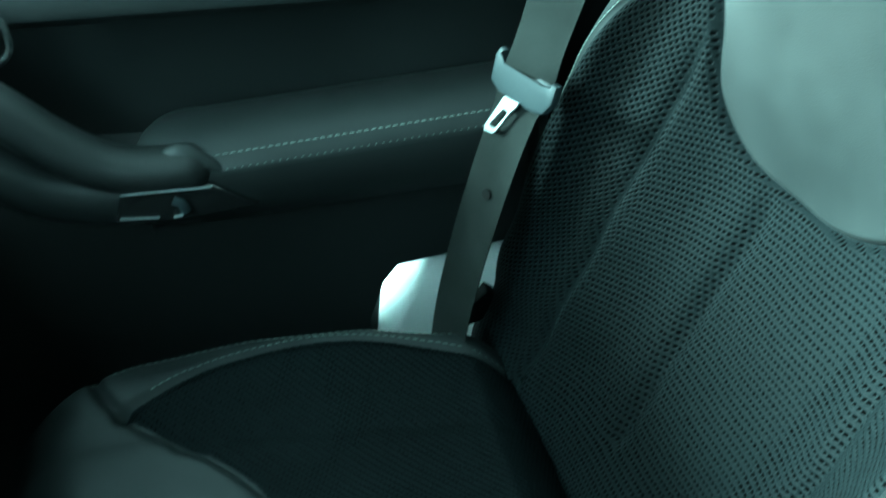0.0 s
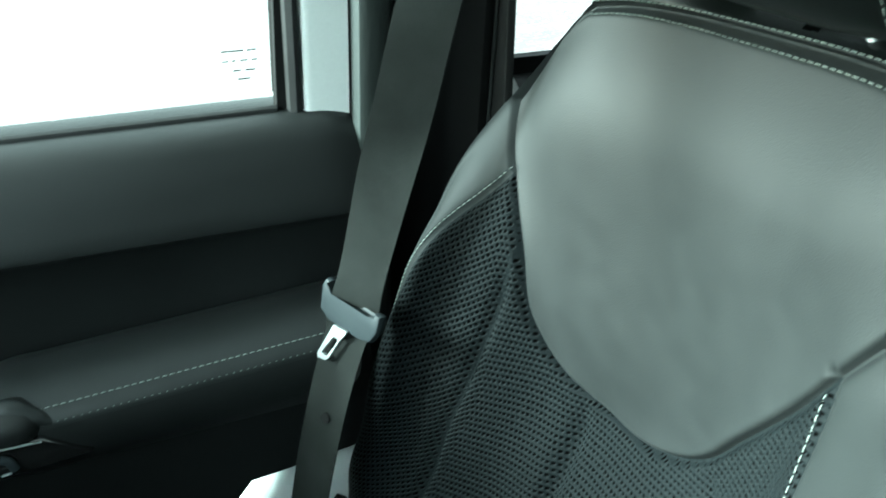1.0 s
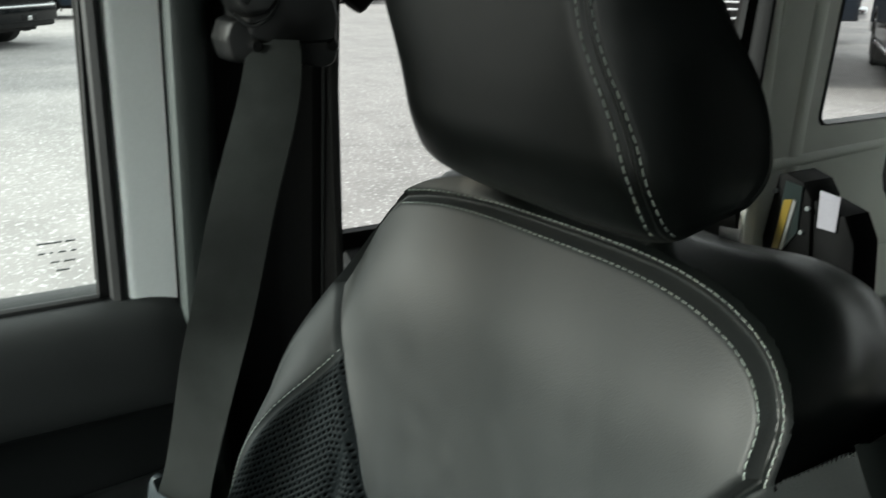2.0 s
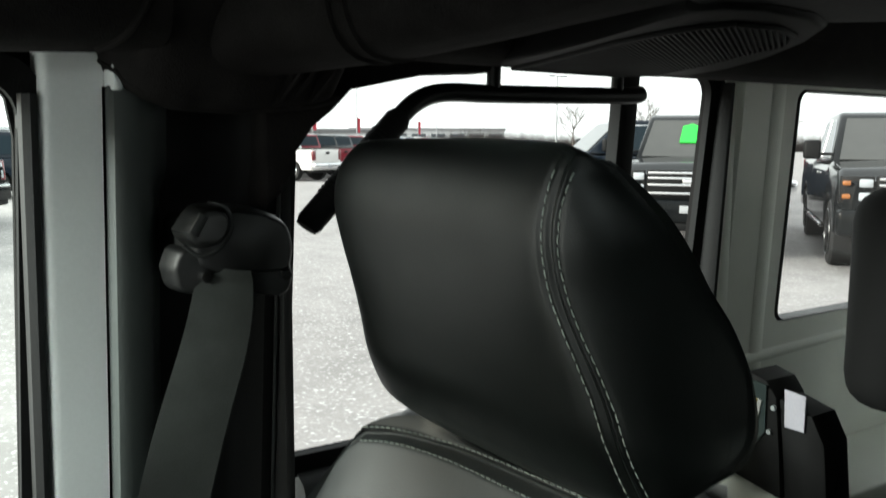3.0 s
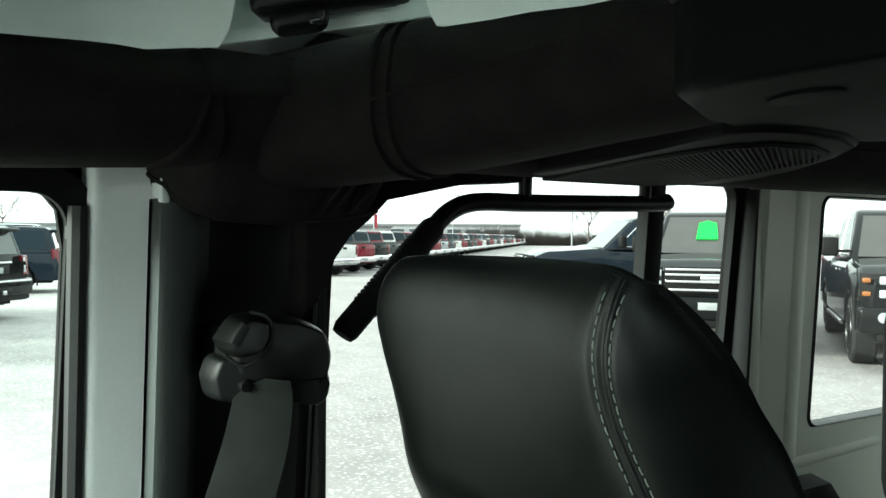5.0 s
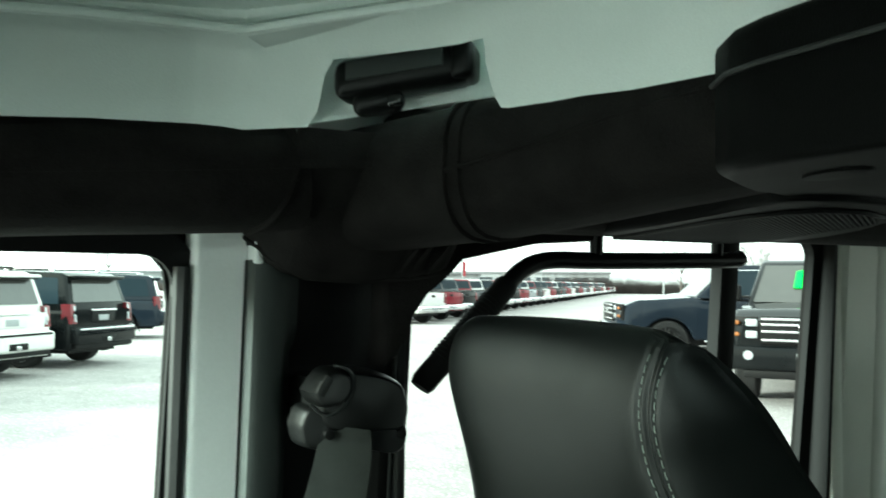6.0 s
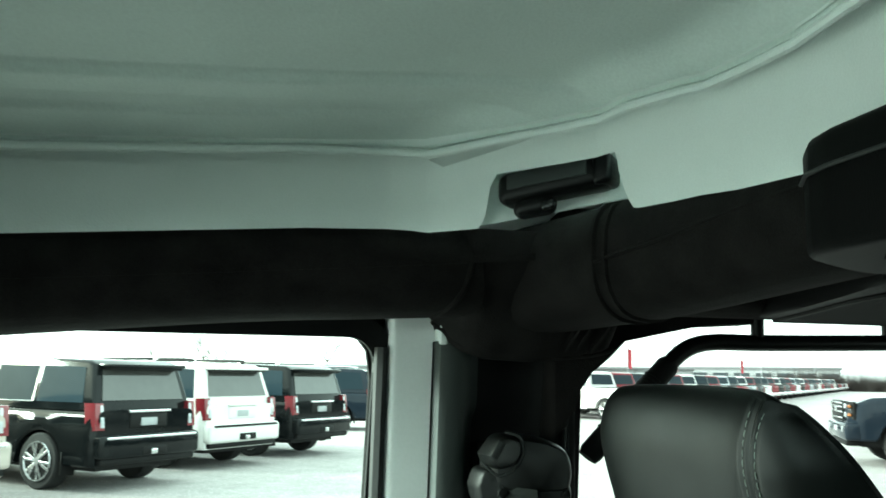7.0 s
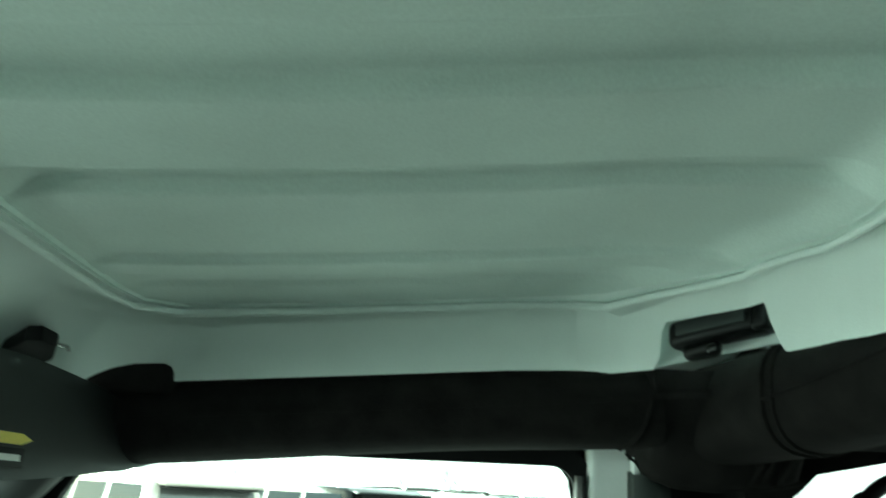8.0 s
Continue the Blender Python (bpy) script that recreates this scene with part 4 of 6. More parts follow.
def inside(px, pz, poly):
    hit = np.zeros(px.shape, bool)
    for (ax, az), (bx, bz) in zip(poly, poly[1:] + poly[:1]):
        cross = ((az > pz) != (bz > pz)) & (px < (bx - ax) * (pz - az) / ((bz - az) if abs(bz - az) > 1e-9 else 1e-9) + ax)
        hit ^= cross
    return hit


def flat(points, n=40):
    return [(p.x, p.y) for p in spline([(a, b, 0) for a, b in points], n)]


VEE = flat([(0.193, 1.193), (0.166, 1.131), (0.149, 1.070), (0.112, 1.026), (0.05, 1.011), (0.0, 1.018), (-0.045, 1.045), (-0.078, 1.089), (-0.124, 1.151), (-0.155, 1.200)], 60)
SIDE_IN = flat([(-0.155, 1.200), (-0.178, 1.236), (-0.200, 1.268), (-0.213, 1.286)], 12)
TOP_SEAM = flat([(-0.213, 1.286), (-0.210, 1.319), (-0.182, 1.343), (-0.124, 1.353), (-0.038, 1.352), (0.083, 1.347), (0.130, 1.343), (0.165, 1.336)], 40)
SHIELD = VEE + SIDE_IN[1:] + TOP_SEAM[1:]
SHIELD_EDGE_OUT = [(0.165, 1.336), (0.178, 1.326), (0.190, 1.310), (0.203, 1.284), (0.214, 1.260), (0.2195, 1.248), (0.212, 1.230), (0.193, 1.193)]
WING_SEAM = flat([(0.193, 1.193), (0.223, 1.141), (0.239, 1.10), (0.251, 1.055), (0.261, 1.00), (0.268, 0.94)], 18)
INNER_OUT = flat([(0.168, 1.137), (0.172, 1.062), (0.178, 0.97), (0.181, 0.87), (0.182, 0.78), (0.18, 0.66)], 24)
INNER_IN = flat([(-0.155, 1.200), (-0.160, 1.150), (-0.172, 1.10), (-0.180, 1.06), (-0.185, 0.95), (-0.185, 0.80), (-0.18, 0.66)], 24)
FOLD_OUT = flat([(0.088, 1.020), (0.082, 0.955), (0.080, 0.89), (0.073, 0.84), (0.058, 0.77)], 16)
FOLD_IN = flat([(-0.055, 1.050), (-0.095, 0.985), (-0.110, 0.93), (-0.112, 0.88), (-0.09, 0.77)], 16)

NZ, NU = 900, 540
TOP_EDGE = [(-0.268, 1.20), (-0.26, 1.27), (-0.245, 1.312), (-0.22, 1.345), (-0.18, 1.364), (-0.12, 1.371), (0, 1.373), (0.09, 1.368), (0.135, 1.357), (0.165, 1.342), (0.19, 1.316),
            (0.215, 1.268), (0.238, 1.225), (0.254, 1.175), (0.264, 1.12), (0.268, 1.06)]
uu = np.linspace(-0.268, 0.268, NU)
ztop = np.interp(uu, [p[0] for p in TOP_EDGE], [p[1] for p in TOP_EDGE])
for _ in range(3):
    ztop = np.convolve(np.pad(ztop, 10, mode="edge"), np.ones(21) / 21, mode="valid")
Dg = np.repeat(uu[None, :], NZ, 0)
Zg = 0.66 + np.linspace(0, 1, NZ)[:, None] * (ztop - 0.66)[None, :]
Xg = many(CENTRE, Zg.ravel()).reshape(Zg.shape) - many(WING, Zg.ravel()).reshape(Zg.shape) * many(SWELL, np.abs(uu))[None, :]


def soften(g, n, times=3, m=None):
    """Box blur of a grid along both ways."""
    for _ in range(times):
        for axis, n in ((0, n), (1, m or n)):
            pad = np.concatenate([np.repeat(np.take(g, [0], axis), n, axis), g, np.repeat(np.take(g, [-1], axis), n, axis)], axis)
            run = np.cumsum(pad, axis)
            lead = np.take(run, range(2 * n, run.shape[axis]), axis)
            lag = np.concatenate([np.zeros_like(np.take(run, [0], axis)), np.take(run, range(0, run.shape[axis] - 2 * n - 1), axis)], axis)
            g = (lead - lag) / (2 * n + 1)
    return g


edge_roll = np.where(np.abs(uu) > 0.244, (np.abs(uu) - 0.244) / 0.024, 0.0)[None, :] ** 2 * 0.007
Xg = soften(Xg, 30, 3, 12) + edge_roll
shield_poly = SHIELD + SHIELD_EDGE_OUT[1:]
shield_loop = shield_poly + shield_poly[:1]
in_shield = inside(Dg, Zg, shield_poly)
rim_gap = near_line(Dg, Zg, shield_loop)
calm = soften(Xg, 45, 3, 45)
Xg += (calm - Xg) * soften(np.where(in_shield, np.clip(rim_gap / 0.035, 0, 1), 0), 22, 3, 18)
puff = np.where(in_shield, 0.019 * (1 - np.exp(-(rim_gap / 0.055) ** 2)), 0)
Xg -= soften(puff, 24, 3, 20)
# past the seam the cover turns back over the top and the inner shoulder
turned = np.where(~in_shield & (Zg > 1.20) & (Dg < 0.10), rim_gap, 0) * np.clip((Zg - 1.20) / 0.06, 0, 1) * np.clip((0.10 - Dg) / 0.08, 0, 1)
Xg += soften(1.1 * turned, 5, 2, 3)
# closer columns on the outer bolster, where the cloth runs away from the eye
even = uu
uu = np.concatenate([np.linspace(-0.268, 0.05, 270, endpoint=False), np.linspace(0.05, 0.14, 110, endpoint=False), np.linspace(0.14, 0.268, 240)])
NU = len(uu)
ztop = np.interp(uu, even, ztop)
step = even[1] - even[0]
slot = np.clip(((uu - even[0]) / step).astype(int), 0, len(even) - 2)
u = ((uu - even[0]) / step - slot)[None, :]
rise = np.gradient(Xg, axis=1)
a, b = Xg[:, slot], Xg[:, slot + 1]
Xg = a * (1 + 2 * u) * (1 - u) ** 2 + rise[:, slot] * u * (1 - u) ** 2 + b * u * u * (3 - 2 * u) + rise[:, slot + 1] * u * u * (u - 1)
Dg = np.repeat(uu[None, :], NZ, 0)
Zg = 0.66 + np.linspace(0, 1, NZ)[:, None] * (ztop - 0.66)[None, :]
run_d = np.cumsum(np.hypot(np.gradient(uu)[None, :], np.gradient(soften(Xg, 20, 2, 12), axis=1)), axis=1)
run_d -= run_d[:, [int(np.argmin(np.abs(uu)))]]
in_shield = inside(Dg, Zg, shield_poly)
groove = np.zeros_like(Xg)
for line, deep, width in ((SHIELD + SHIELD_EDGE_OUT, 0.0080, 0.0034), (WING_SEAM, 0.004, 0.005), (INNER_OUT[1:], 0.006, 0.005), (INNER_IN, 0.007, 0.006), (FOLD_OUT, 0.008, 0.009), (FOLD_IN, 0.008, 0.009)):
    start = np.clip((line[0][1] + 0.004 - Zg) / 0.05, 0, 1) if line in (INNER_OUT[1:], FOLD_OUT, FOLD_IN) else 1.0
    groove = np.maximum(groove, start * deep * np.exp(-(near_line(Dg, Zg, line) / width) ** 2))
Xg += groove
for k in range(4):
    Xg += 0.0004 * np.sin(Dg * (21 + 9 * k) + Zg * (15 - 11 * k) + k)
wing_top = inside(Dg, Zg, SHIELD_EDGE_OUT[4:] + WING_SEAM[1:] + [(0.32, 0.94), (0.32, 1.40), (0.165, 1.40)] + SHIELD_EDGE_OUT[:4]) & ~in_shield
wing_in = inside(Dg, Zg, INNER_IN + [(-0.18, 0.60), (-0.34, 0.60), (-0.34, 1.40), (-0.213, 1.40), (-0.213, 1.286)] + SIDE_IN[::-1])
cap = (Zg > np.interp(Dg, [p[0] for p in TOP_SEAM], [p[1] for p in TOP_SEAM])) & (Dg > -0.213) & (Dg < 0.166)
leather = wing_top | wing_in | cap
outer_mesh = ~in_shield & ~leather & (Dg > np.interp(Zg, [p[1] for p in INNER_OUT[::-1]], [p[0] for p in INNER_OUT[::-1]]))
rim_gap = near_line(Dg, Zg, shield_loop)
LOW_SEAM = [(-0.268, 1.318), (-0.240, 1.306), (-0.213, 1.279), (-0.20, 1.262)]
upper_in = wing_in & (Zg > np.interp(Dg, [p[0] for p in LOW_SEAM], [p[1] for p in LOW_SEAM]))
over = ~in_shield & (rim_gap > 0.0085) & (Dg < -0.03) & (cap | upper_in)
zone = np.where(over, 9, np.where(in_shield, 0, np.where(cap | upper_in, 4, np.where(leather, 1, np.where(outer_mesh, 2, 3)))))


def knit(along, across, pitch=0.0060, hole=0.0047):
    """Ribbed spacer cloth: raised rows with staggered eyelets in the grooves between them."""
    row = np.floor(across / pitch)
    rib = np.cos(2 * np.pi * across / pitch)
    eye = np.cos(2 * np.pi * (along / hole + 0.5 * row))
    return rib, np.where(rib < 0.25, np.clip(eye, 0, 1), 0)


Xs = Xg.copy()
slant = Zg + 0.70 * np.clip(run_d - 0.19, 0, 1) - 0.05 * np.clip(-Dg, 0, 1)
rib, eye = knit(run_d, slant)
seams = np.minimum.reduce([near_line(Dg, Zg, line) for line in (SHIELD + SHIELD_EDGE_OUT, WING_SEAM, INNER_OUT, INNER_IN)])
fade = np.clip(seams / 0.0035, 0, 1)
Xg -= np.where((zone == 2) | (zone == 3), fade * (0.00035 * rib - 0.0022 * eye), 0)
weave = np.where((eye > 0.35) & (rib < 0.0) & (fade > 0.5), -1.0, 1.0)
# thread lies proud of the seams; the sheet wraps back at sides and top
BULGE = [(0.66, 0.022), (0.80, 0.032), (0.95, 0.034), (1.06, 0.024), (1.14, 0.010), (1.22, 0.0)]
verts = np.stack([Xg, Dg + SEAT_Y + np.interp(Zg, [p[0] for p in BULGE], [p[1] for p in BULGE]) * np.clip((Dg - 0.19) / 0.078, 0, 1) ** 1.3, Zg], -1)


def seat_zone(name, which, mat, label, hole=False):
    cell = (zone[:-1, :-1] == which)
    ids = -np.ones(zone.shape, int)
    need = np.zeros(zone.shape, bool)
    need[:-1, :-1] |= cell
    need[1:, :-1] |= cell
    need[:-1, 1:] |= cell
    need[1:, 1:] |= cell
    ids[need] = np.arange(need.sum())
    ii, jj = np.nonzero(cell)
    faces = np.stack([ids[ii, jj], ids[ii, jj + 1], ids[ii + 1, jj + 1], ids[ii + 1, jj]], 1)
    me = bpy.data.meshes.new(name)
    me.from_pydata(verts[need].tolist(), [], faces.tolist())
    me.shade_smooth()
    me.materials.append(mat)
    if hole:
        me.materials.append(MESH_HOLE)
        deep = weave[ii, jj] < -0.5
        me.polygons.foreach_set("material_index", deep.astype(np.int32))
    ob = new(name, me)
    ob.parent, ob.matrix_parent_inverse = seat, Matrix.Translation(seat.location).inverted()
    ob["label"] = label
    return ob


shield = seat_zone("shoulder_panel", 0, LEATHER, "smooth black leather shoulder panel")
wing = seat_zone("wing_panel", 1, LEATHER_SIDE, "black leather side bolster panel")
seat_zone("bolster_mesh", 2, MESH, "black woven mesh side bolster", True)
seat_zone("back_mesh", 3, MESH, "black woven mesh seat back insert", True)
seat_zone("top_panel", 4, LEATHER_SHADED, "black leather top edge panel")

# the sheet rolls back all round into a rear shell
def roll_back(name, rim, label):
    soft = [sum((rim[min(max(k + o, 0), len(rim) - 1)] for o in range(-6, 7)), Vector()) / 13 for k in range(len(rim))]
    rows = []
    for k, p in enumerate(rim):
        d = soft[min(k + 4, len(rim) - 1)] - soft[max(k - 4, 0)]
        out = Vector((0, -d.z, d.y)).normalized()
        out *= 0.35 if out.y > 0.3 else 1.0
        rows.append([p] + [p + out * o + Vector((dx, 0, 0)) for dx, o in ((0.006, 0.004), (0.018, 0.007), (0.038, 0.003), (0.065, -0.010), (0.09, -0.028), (0.108, -0.052), (0.118, -0.09))])
    part(name, loft_bm(rows), LEATHER_SHADED, seat, label)


roll_back("back_roll", [Vector(verts[i, 0]) for i in range(0, NZ, 14)] + [Vector(verts[NZ - 1, j]) for j in range(2, int(np.searchsorted(uu, -0.240)), 7)], "black leather inner seat back edge")
roll_back("back_roll", [Vector(verts[NZ - 1, j]) for j in range(int(np.searchsorted(uu, -0.034)), NU - 2, 7)] + [Vector(verts[i, NU - 1]) for i in range(NZ - 1, -1, -14)], "black leather seat back edge")
part("rear_shell", solid_bm([[(curve1(CENTRE, z) + 0.09 - 0.02 * abs(j - 6) / 6, SEAT_Y + (j - 6) / 6 * (0.24 - 0.5 * max(0, z - 1.15)), z) for j in range(13)] for z in [0.55 + 0.76 * k / 14 for k in range(15)]], (0.02, 0, 0)), TRIM, seat)


def on_seat(line, lift=0.0015):
    out = []
    for d, z in line:
        d = max(-0.266, min(0.266, d))
        j = float(np.interp(d, uu, np.arange(NU)))
        top = float(np.interp(d, uu, ztop))
        i = min(1.0, (z - 0.66) / (top - 0.66)) * (NZ - 1)
        i0, j0 = min(int(i), NZ - 2), min(int(j), NU - 2)
        a, b = i - i0, j - j0
        x = Xs[i0, j0] * (1 - a) * (1 - b) + Xs[i0 + 1, j0] * a * (1 - b) + Xs[i0, j0 + 1] * (1 - a) * b + Xs[i0 + 1, j0 + 1] * a * b
        side = curve1(BULGE, z) * max(0.0, (d - 0.19) / 0.078) ** 1.3
        out.append(Vector((float(x) - lift, d + SEAT_Y + side, z)))
    return out


def beside(line, off):
    out = []
    for k, (a, b) in enumerate(line):
        p, q = line[max(k - 1, 0)], line[min(k + 1, len(line) - 1)]
        n = Vector((-(q[1] - p[1]), q[0] - p[0])).normalized()
        out.append((a + n.x * off, b + n.y * off))
    return out


for line, off in ((TOP_SEAM[6:], 0.0055), (TOP_SEAM[6:], -0.0045)):
    part("stitching", stitches_bm(on_seat(beside(line, off), 0.0006), 0.0042, 0.0017, 0.0004, (-0.0006, 0, 0.0003)), THREAD, shield)
for off in (0.0055, -0.0045):
    part("stitching", stitches_bm(on_seat(beside(TOP_SEAM[:8], off), 0.0006), 0.0042, 0.0017, 0.0004, (-0.0006, 0, 0.0003)), THREAD, shield)
part("stitching", stitches_bm(on_seat(beside(WING_SEAM, 0.005), 0.0006), 0.0045, 0.002, 0.0005, (-0.0009, -0.0004, 0.0004)), THREAD, wing)
part("stitching", stitches_bm(on_seat(beside(INNER_IN[1:12], 0.006), 0.0006), 0.0045, 0.0020, 0.0004, (-0.0003, 0.0001, 0.0001)), THREAD, wing)
part("piping", tube_bm(on_seat(beside(TOP_SEAM, 0.0), -0.002), 0.0022, sides=6, up=(1, 0, 0)), LEATHER, shield)

# inner shoulder: a full rounded panel from the double seam back over the seat frame
brow = [Vector(p) for p in spline([(0.262, 0.312, 1.371), (0.276, 0.250, 1.363), (0.281, 0.217, 1.364), (0.284, 0.186, 1.366), (0.286, 0.158, 1.358), (0.287, 0.140, 1.340), (0.287, 0.129, 1.316), (0.286, 0.121, 1.294)], 61)]
seam_in = [q for q in beside(TOP_SEAM, 0.008) if q[0] < -0.03][::-1]
start = [Vector(p) for p in spline(on_seat(seam_in, -0.0004), 61)]
rows = []
for k, (p, q) in enumerate(zip(start, brow)):
    d = brow[min(k + 2, 60)] - brow[max(k - 2, 0)]
    out = Vector((0, d.z, -d.y)).normalized()
    out = -out if out.dot(Vector((0, 0.20, 1.30)) - q) > 0 else out
    fat = 0.5 + 0.5 * math.sin(math.pi * k / 60)
    lines = [p, p.lerp(q, 0.30) + out * 0.0035 * fat, p.lerp(q, 0.65) + out * 0.006 * fat, q + out * 0.001, q + Vector((0.020, 0, 0)) - out * 0.003, q + Vector((0.045, 0, 0)) - out * 0.016, q + Vector((0.066, 0, 0)) - out * 0.040, q + Vector((0.075, 0, 0)) - out * 0.075]
    rows.append(spline(lines, 29))
# Shoulder takes the darkened leather in place of its shade.
shoulder = part("inner_shoulder", loft_bm(rows), LEATHER_SHADED, seat, "rounded black leather shoulder panel")
part("seam_line", tube_bm([Vector(r) for r in rows[-1][:22]], 0.0016, sides=6, up=(0, 0, 1)), MESH_HOLE, shoulder)
part("paper_tag", prism_bm([(0.297, 0.253, 1.366), (0.297, 0.237, 1.368), (0.297, 0.235, 1.345), (0.297, 0.251, 1.345)], (0.0008, 0, 0)), rough_mat("white paper tag", (0.42, 0.42, 0.42), 0.7), seat, "small white paper tag")
part("crease", tube_bm(on_seat(INNER_OUT[2:], -0.0012), 0.0012, sides=6, up=(1, 0, 0)), MESH, seat)

# seat cushion
def edge_w(x):
    return curve1([(-0.54, 0.20), (-0.47, 0.232), (-0.36, 0.262), (-0.25, 0.275), (-0.14, 0.268), (-0.05, 0.25), (0.08, 0.23)], x)
FRONT_LINE = flat([(-0.375, 0.190), (-0.335, 0.160), (-0.290, 0.128), (-0.250, 0.085), (-0.225, 0.04), (-0.215, 0.0)], 30)
BAND = flat([(-0.375, 0.190), (-0.300, 0.222), (-0.22, 0.238), (-0.15, 0.236), (-0.07, 0.215), (0.02, 0.19), (0.10, 0.17)], 30)
NOSE = flat([(-0.375, 0.190), (-0.392, 0.212), (-0.405, 0.245), (-0.41, 0.28)], 10)
CREASE = flat([(-0.32, 0.150), (-0.20, 0.140), (-0.05, 0.12), (0.10, 0.11)], 16)
xs, us = np.linspace(-0.54, 0.09, 600), np.linspace(-1, 1, 500)
CX = np.repeat(xs[:, None], len(us), 1)
CD = us[None, :] * many([(-0.54, 0.20), (-0.47, 0.232), (-0.36, 0.262), (-0.25, 0.275), (-0.14, 0.268), (-0.05, 0.25), (0.08, 0.23)], xs)[:, None]
A = np.abs(CD)
CZ = 0.752 + 0.034 * many([(0.08, 0), (0.16, 0.35), (0.225, 1.0), (0.25, 1.0)], A.ravel()).reshape(A.shape) * many([(-0.50, 0.6), (-0.36, 1.0), (-0.15, 1.0), (0.03, 0.55)], xs)[:, None]
CZ -= 0.10 * np.clip((np.abs(us)[None, :] - 0.90) / 0.10, 0, 1) ** 2 * 0.5
CZ -= 0.16 * np.clip((-0.40 - CX) / 0.14, 0, 1) ** 2.2
CZ -= 0.10 * np.clip((CX + 0.03) / 0.10, 0, 2) ** 1.5
for line, deep, width in ((FRONT_LINE, 0.006, 0.007), (BAND, 0.006, 0.006), (NOSE, 0.007, 0.006), (CREASE, 0.004, 0.010)):
    CZ -= deep * np.exp(-(near_line(CX, A, line) / width) ** 2)
front_zone = inside(CX, A, FRONT_LINE + [(-0.215, -0.01), (-0.60, -0.01), (-0.60, 0.190)])
band_zone = (A > np.interp(CX, [p[0] for p in BAND], [p[1] for p in BAND])) & (CX >= -0.375)
band_zone |= (CX < -0.375) & ~front_zone
czone = np.where(front_zone, 0, np.where(band_zone, np.where(CD > 0, 1, 3), 2))
rib, eye = knit((CX - CD) * 0.707, (CX + CD) * 0.707, 0.0060, 0.0046)
CZ += np.where(czone == 2, 0.0005 * rib - 0.0006 * eye, 0)
cweave = np.where((eye > 0.75) & (rib < -0.5), -1.0, 1.0)
verts, zone, weave = np.stack([CX, CD + SEAT_Y, CZ], -1), czone, cweave
cushion = seat_zone("cushion_front", 0, LEATHER, "black leather cushion front")
band = seat_zone("cushion_bolster", 1, LEATHER, "black leather cushion bolster with stitched edge")
seat_zone("cushion_bolster", 3, LEATHER, "black leather cushion bolster with stitched edge")
seat_zone("cushion_mesh", 2, MESH, "black woven mesh cushion insert", True)
for sgn in (1, -1):
    part("cushion_side", loft_bm([[(x, SEAT_Y + sgn * (edge_w(x) + o), float(np.interp(x, xs, CZ[:, -1])) + dz) for o, dz in ((0, 0.0005), (0.006, -0.012), (0.010, -0.04), (0.008, -0.10), (0.0, -0.18), (-0.02, -0.24))] for x in [-0.54 + 0.63 * k / 30 for k in range(31)]]), LEATHER, seat)
    for along, lift in (([(a, 0.93 * edge_w(a)) for a in [-0.42 + 0.46 * k / 44 for k in range(45)]], 0.0008), (beside(BAND[2:], 0.006), 0.0008)):
        line = []
        for x, d in along:
            i = int(round((x - xs[0]) / (xs[-1] - xs[0]) * (len(xs) - 1)))
            j = int(round((1 + sgn * d / edge_w(x)) / 2 * (len(us) - 1)))
            if 0 <= i < len(xs) and 0 <= j < len(us):
                line.append((x, SEAT_Y + sgn * d, float(CZ[i, j]) + lift))
        part("stitching", stitches_bm(line, 0.005, 0.003, 0.0005, (0, 0, 0.0006)), THREAD, band)
part("base", box_bm((-0.48, SEAT_Y - 0.23, 0.40), (0.12, SEAT_Y + 0.23, 0.62), 0.03), TRIM, seat)

# head rest: a slab with rolled edges, two felled seams down its front
def eased(pts, q):
    return sum(curve1(pts, q + d) for d in (-0.10, -0.075, -0.05, -0.025, 0.0, 0.025, 0.05, 0.075, 0.10)) / 9


HEAD_W = [(0, 0.133), (0.12, 0.140), (0.3, 0.141), (0.5, 0.141), (0.7, 0.143), (1.0, 0.143)]
HEAD_FRONT = [(0, 0.207), (0.2, 0.184), (0.4, 0.176), (0.6, 0.168), (0.8, 0.163), (1.0, 0.162)]
HEAD_REAR = [(0, 0.256), (0.14, 0.268), (0.26, 0.277), (0.45, 0.273), (0.60, 0.251), (0.72, 0.231), (0.85, 0.214), (1.0, 0.203)]
HEAD_SEAM = [(0, 0.127), (0.2, 0.124), (0.4, 0.115), (0.6, 0.101), (0.75, 0.098), (0.86, 0.099), (0.94, 0.104), (1.0, 0.107)]


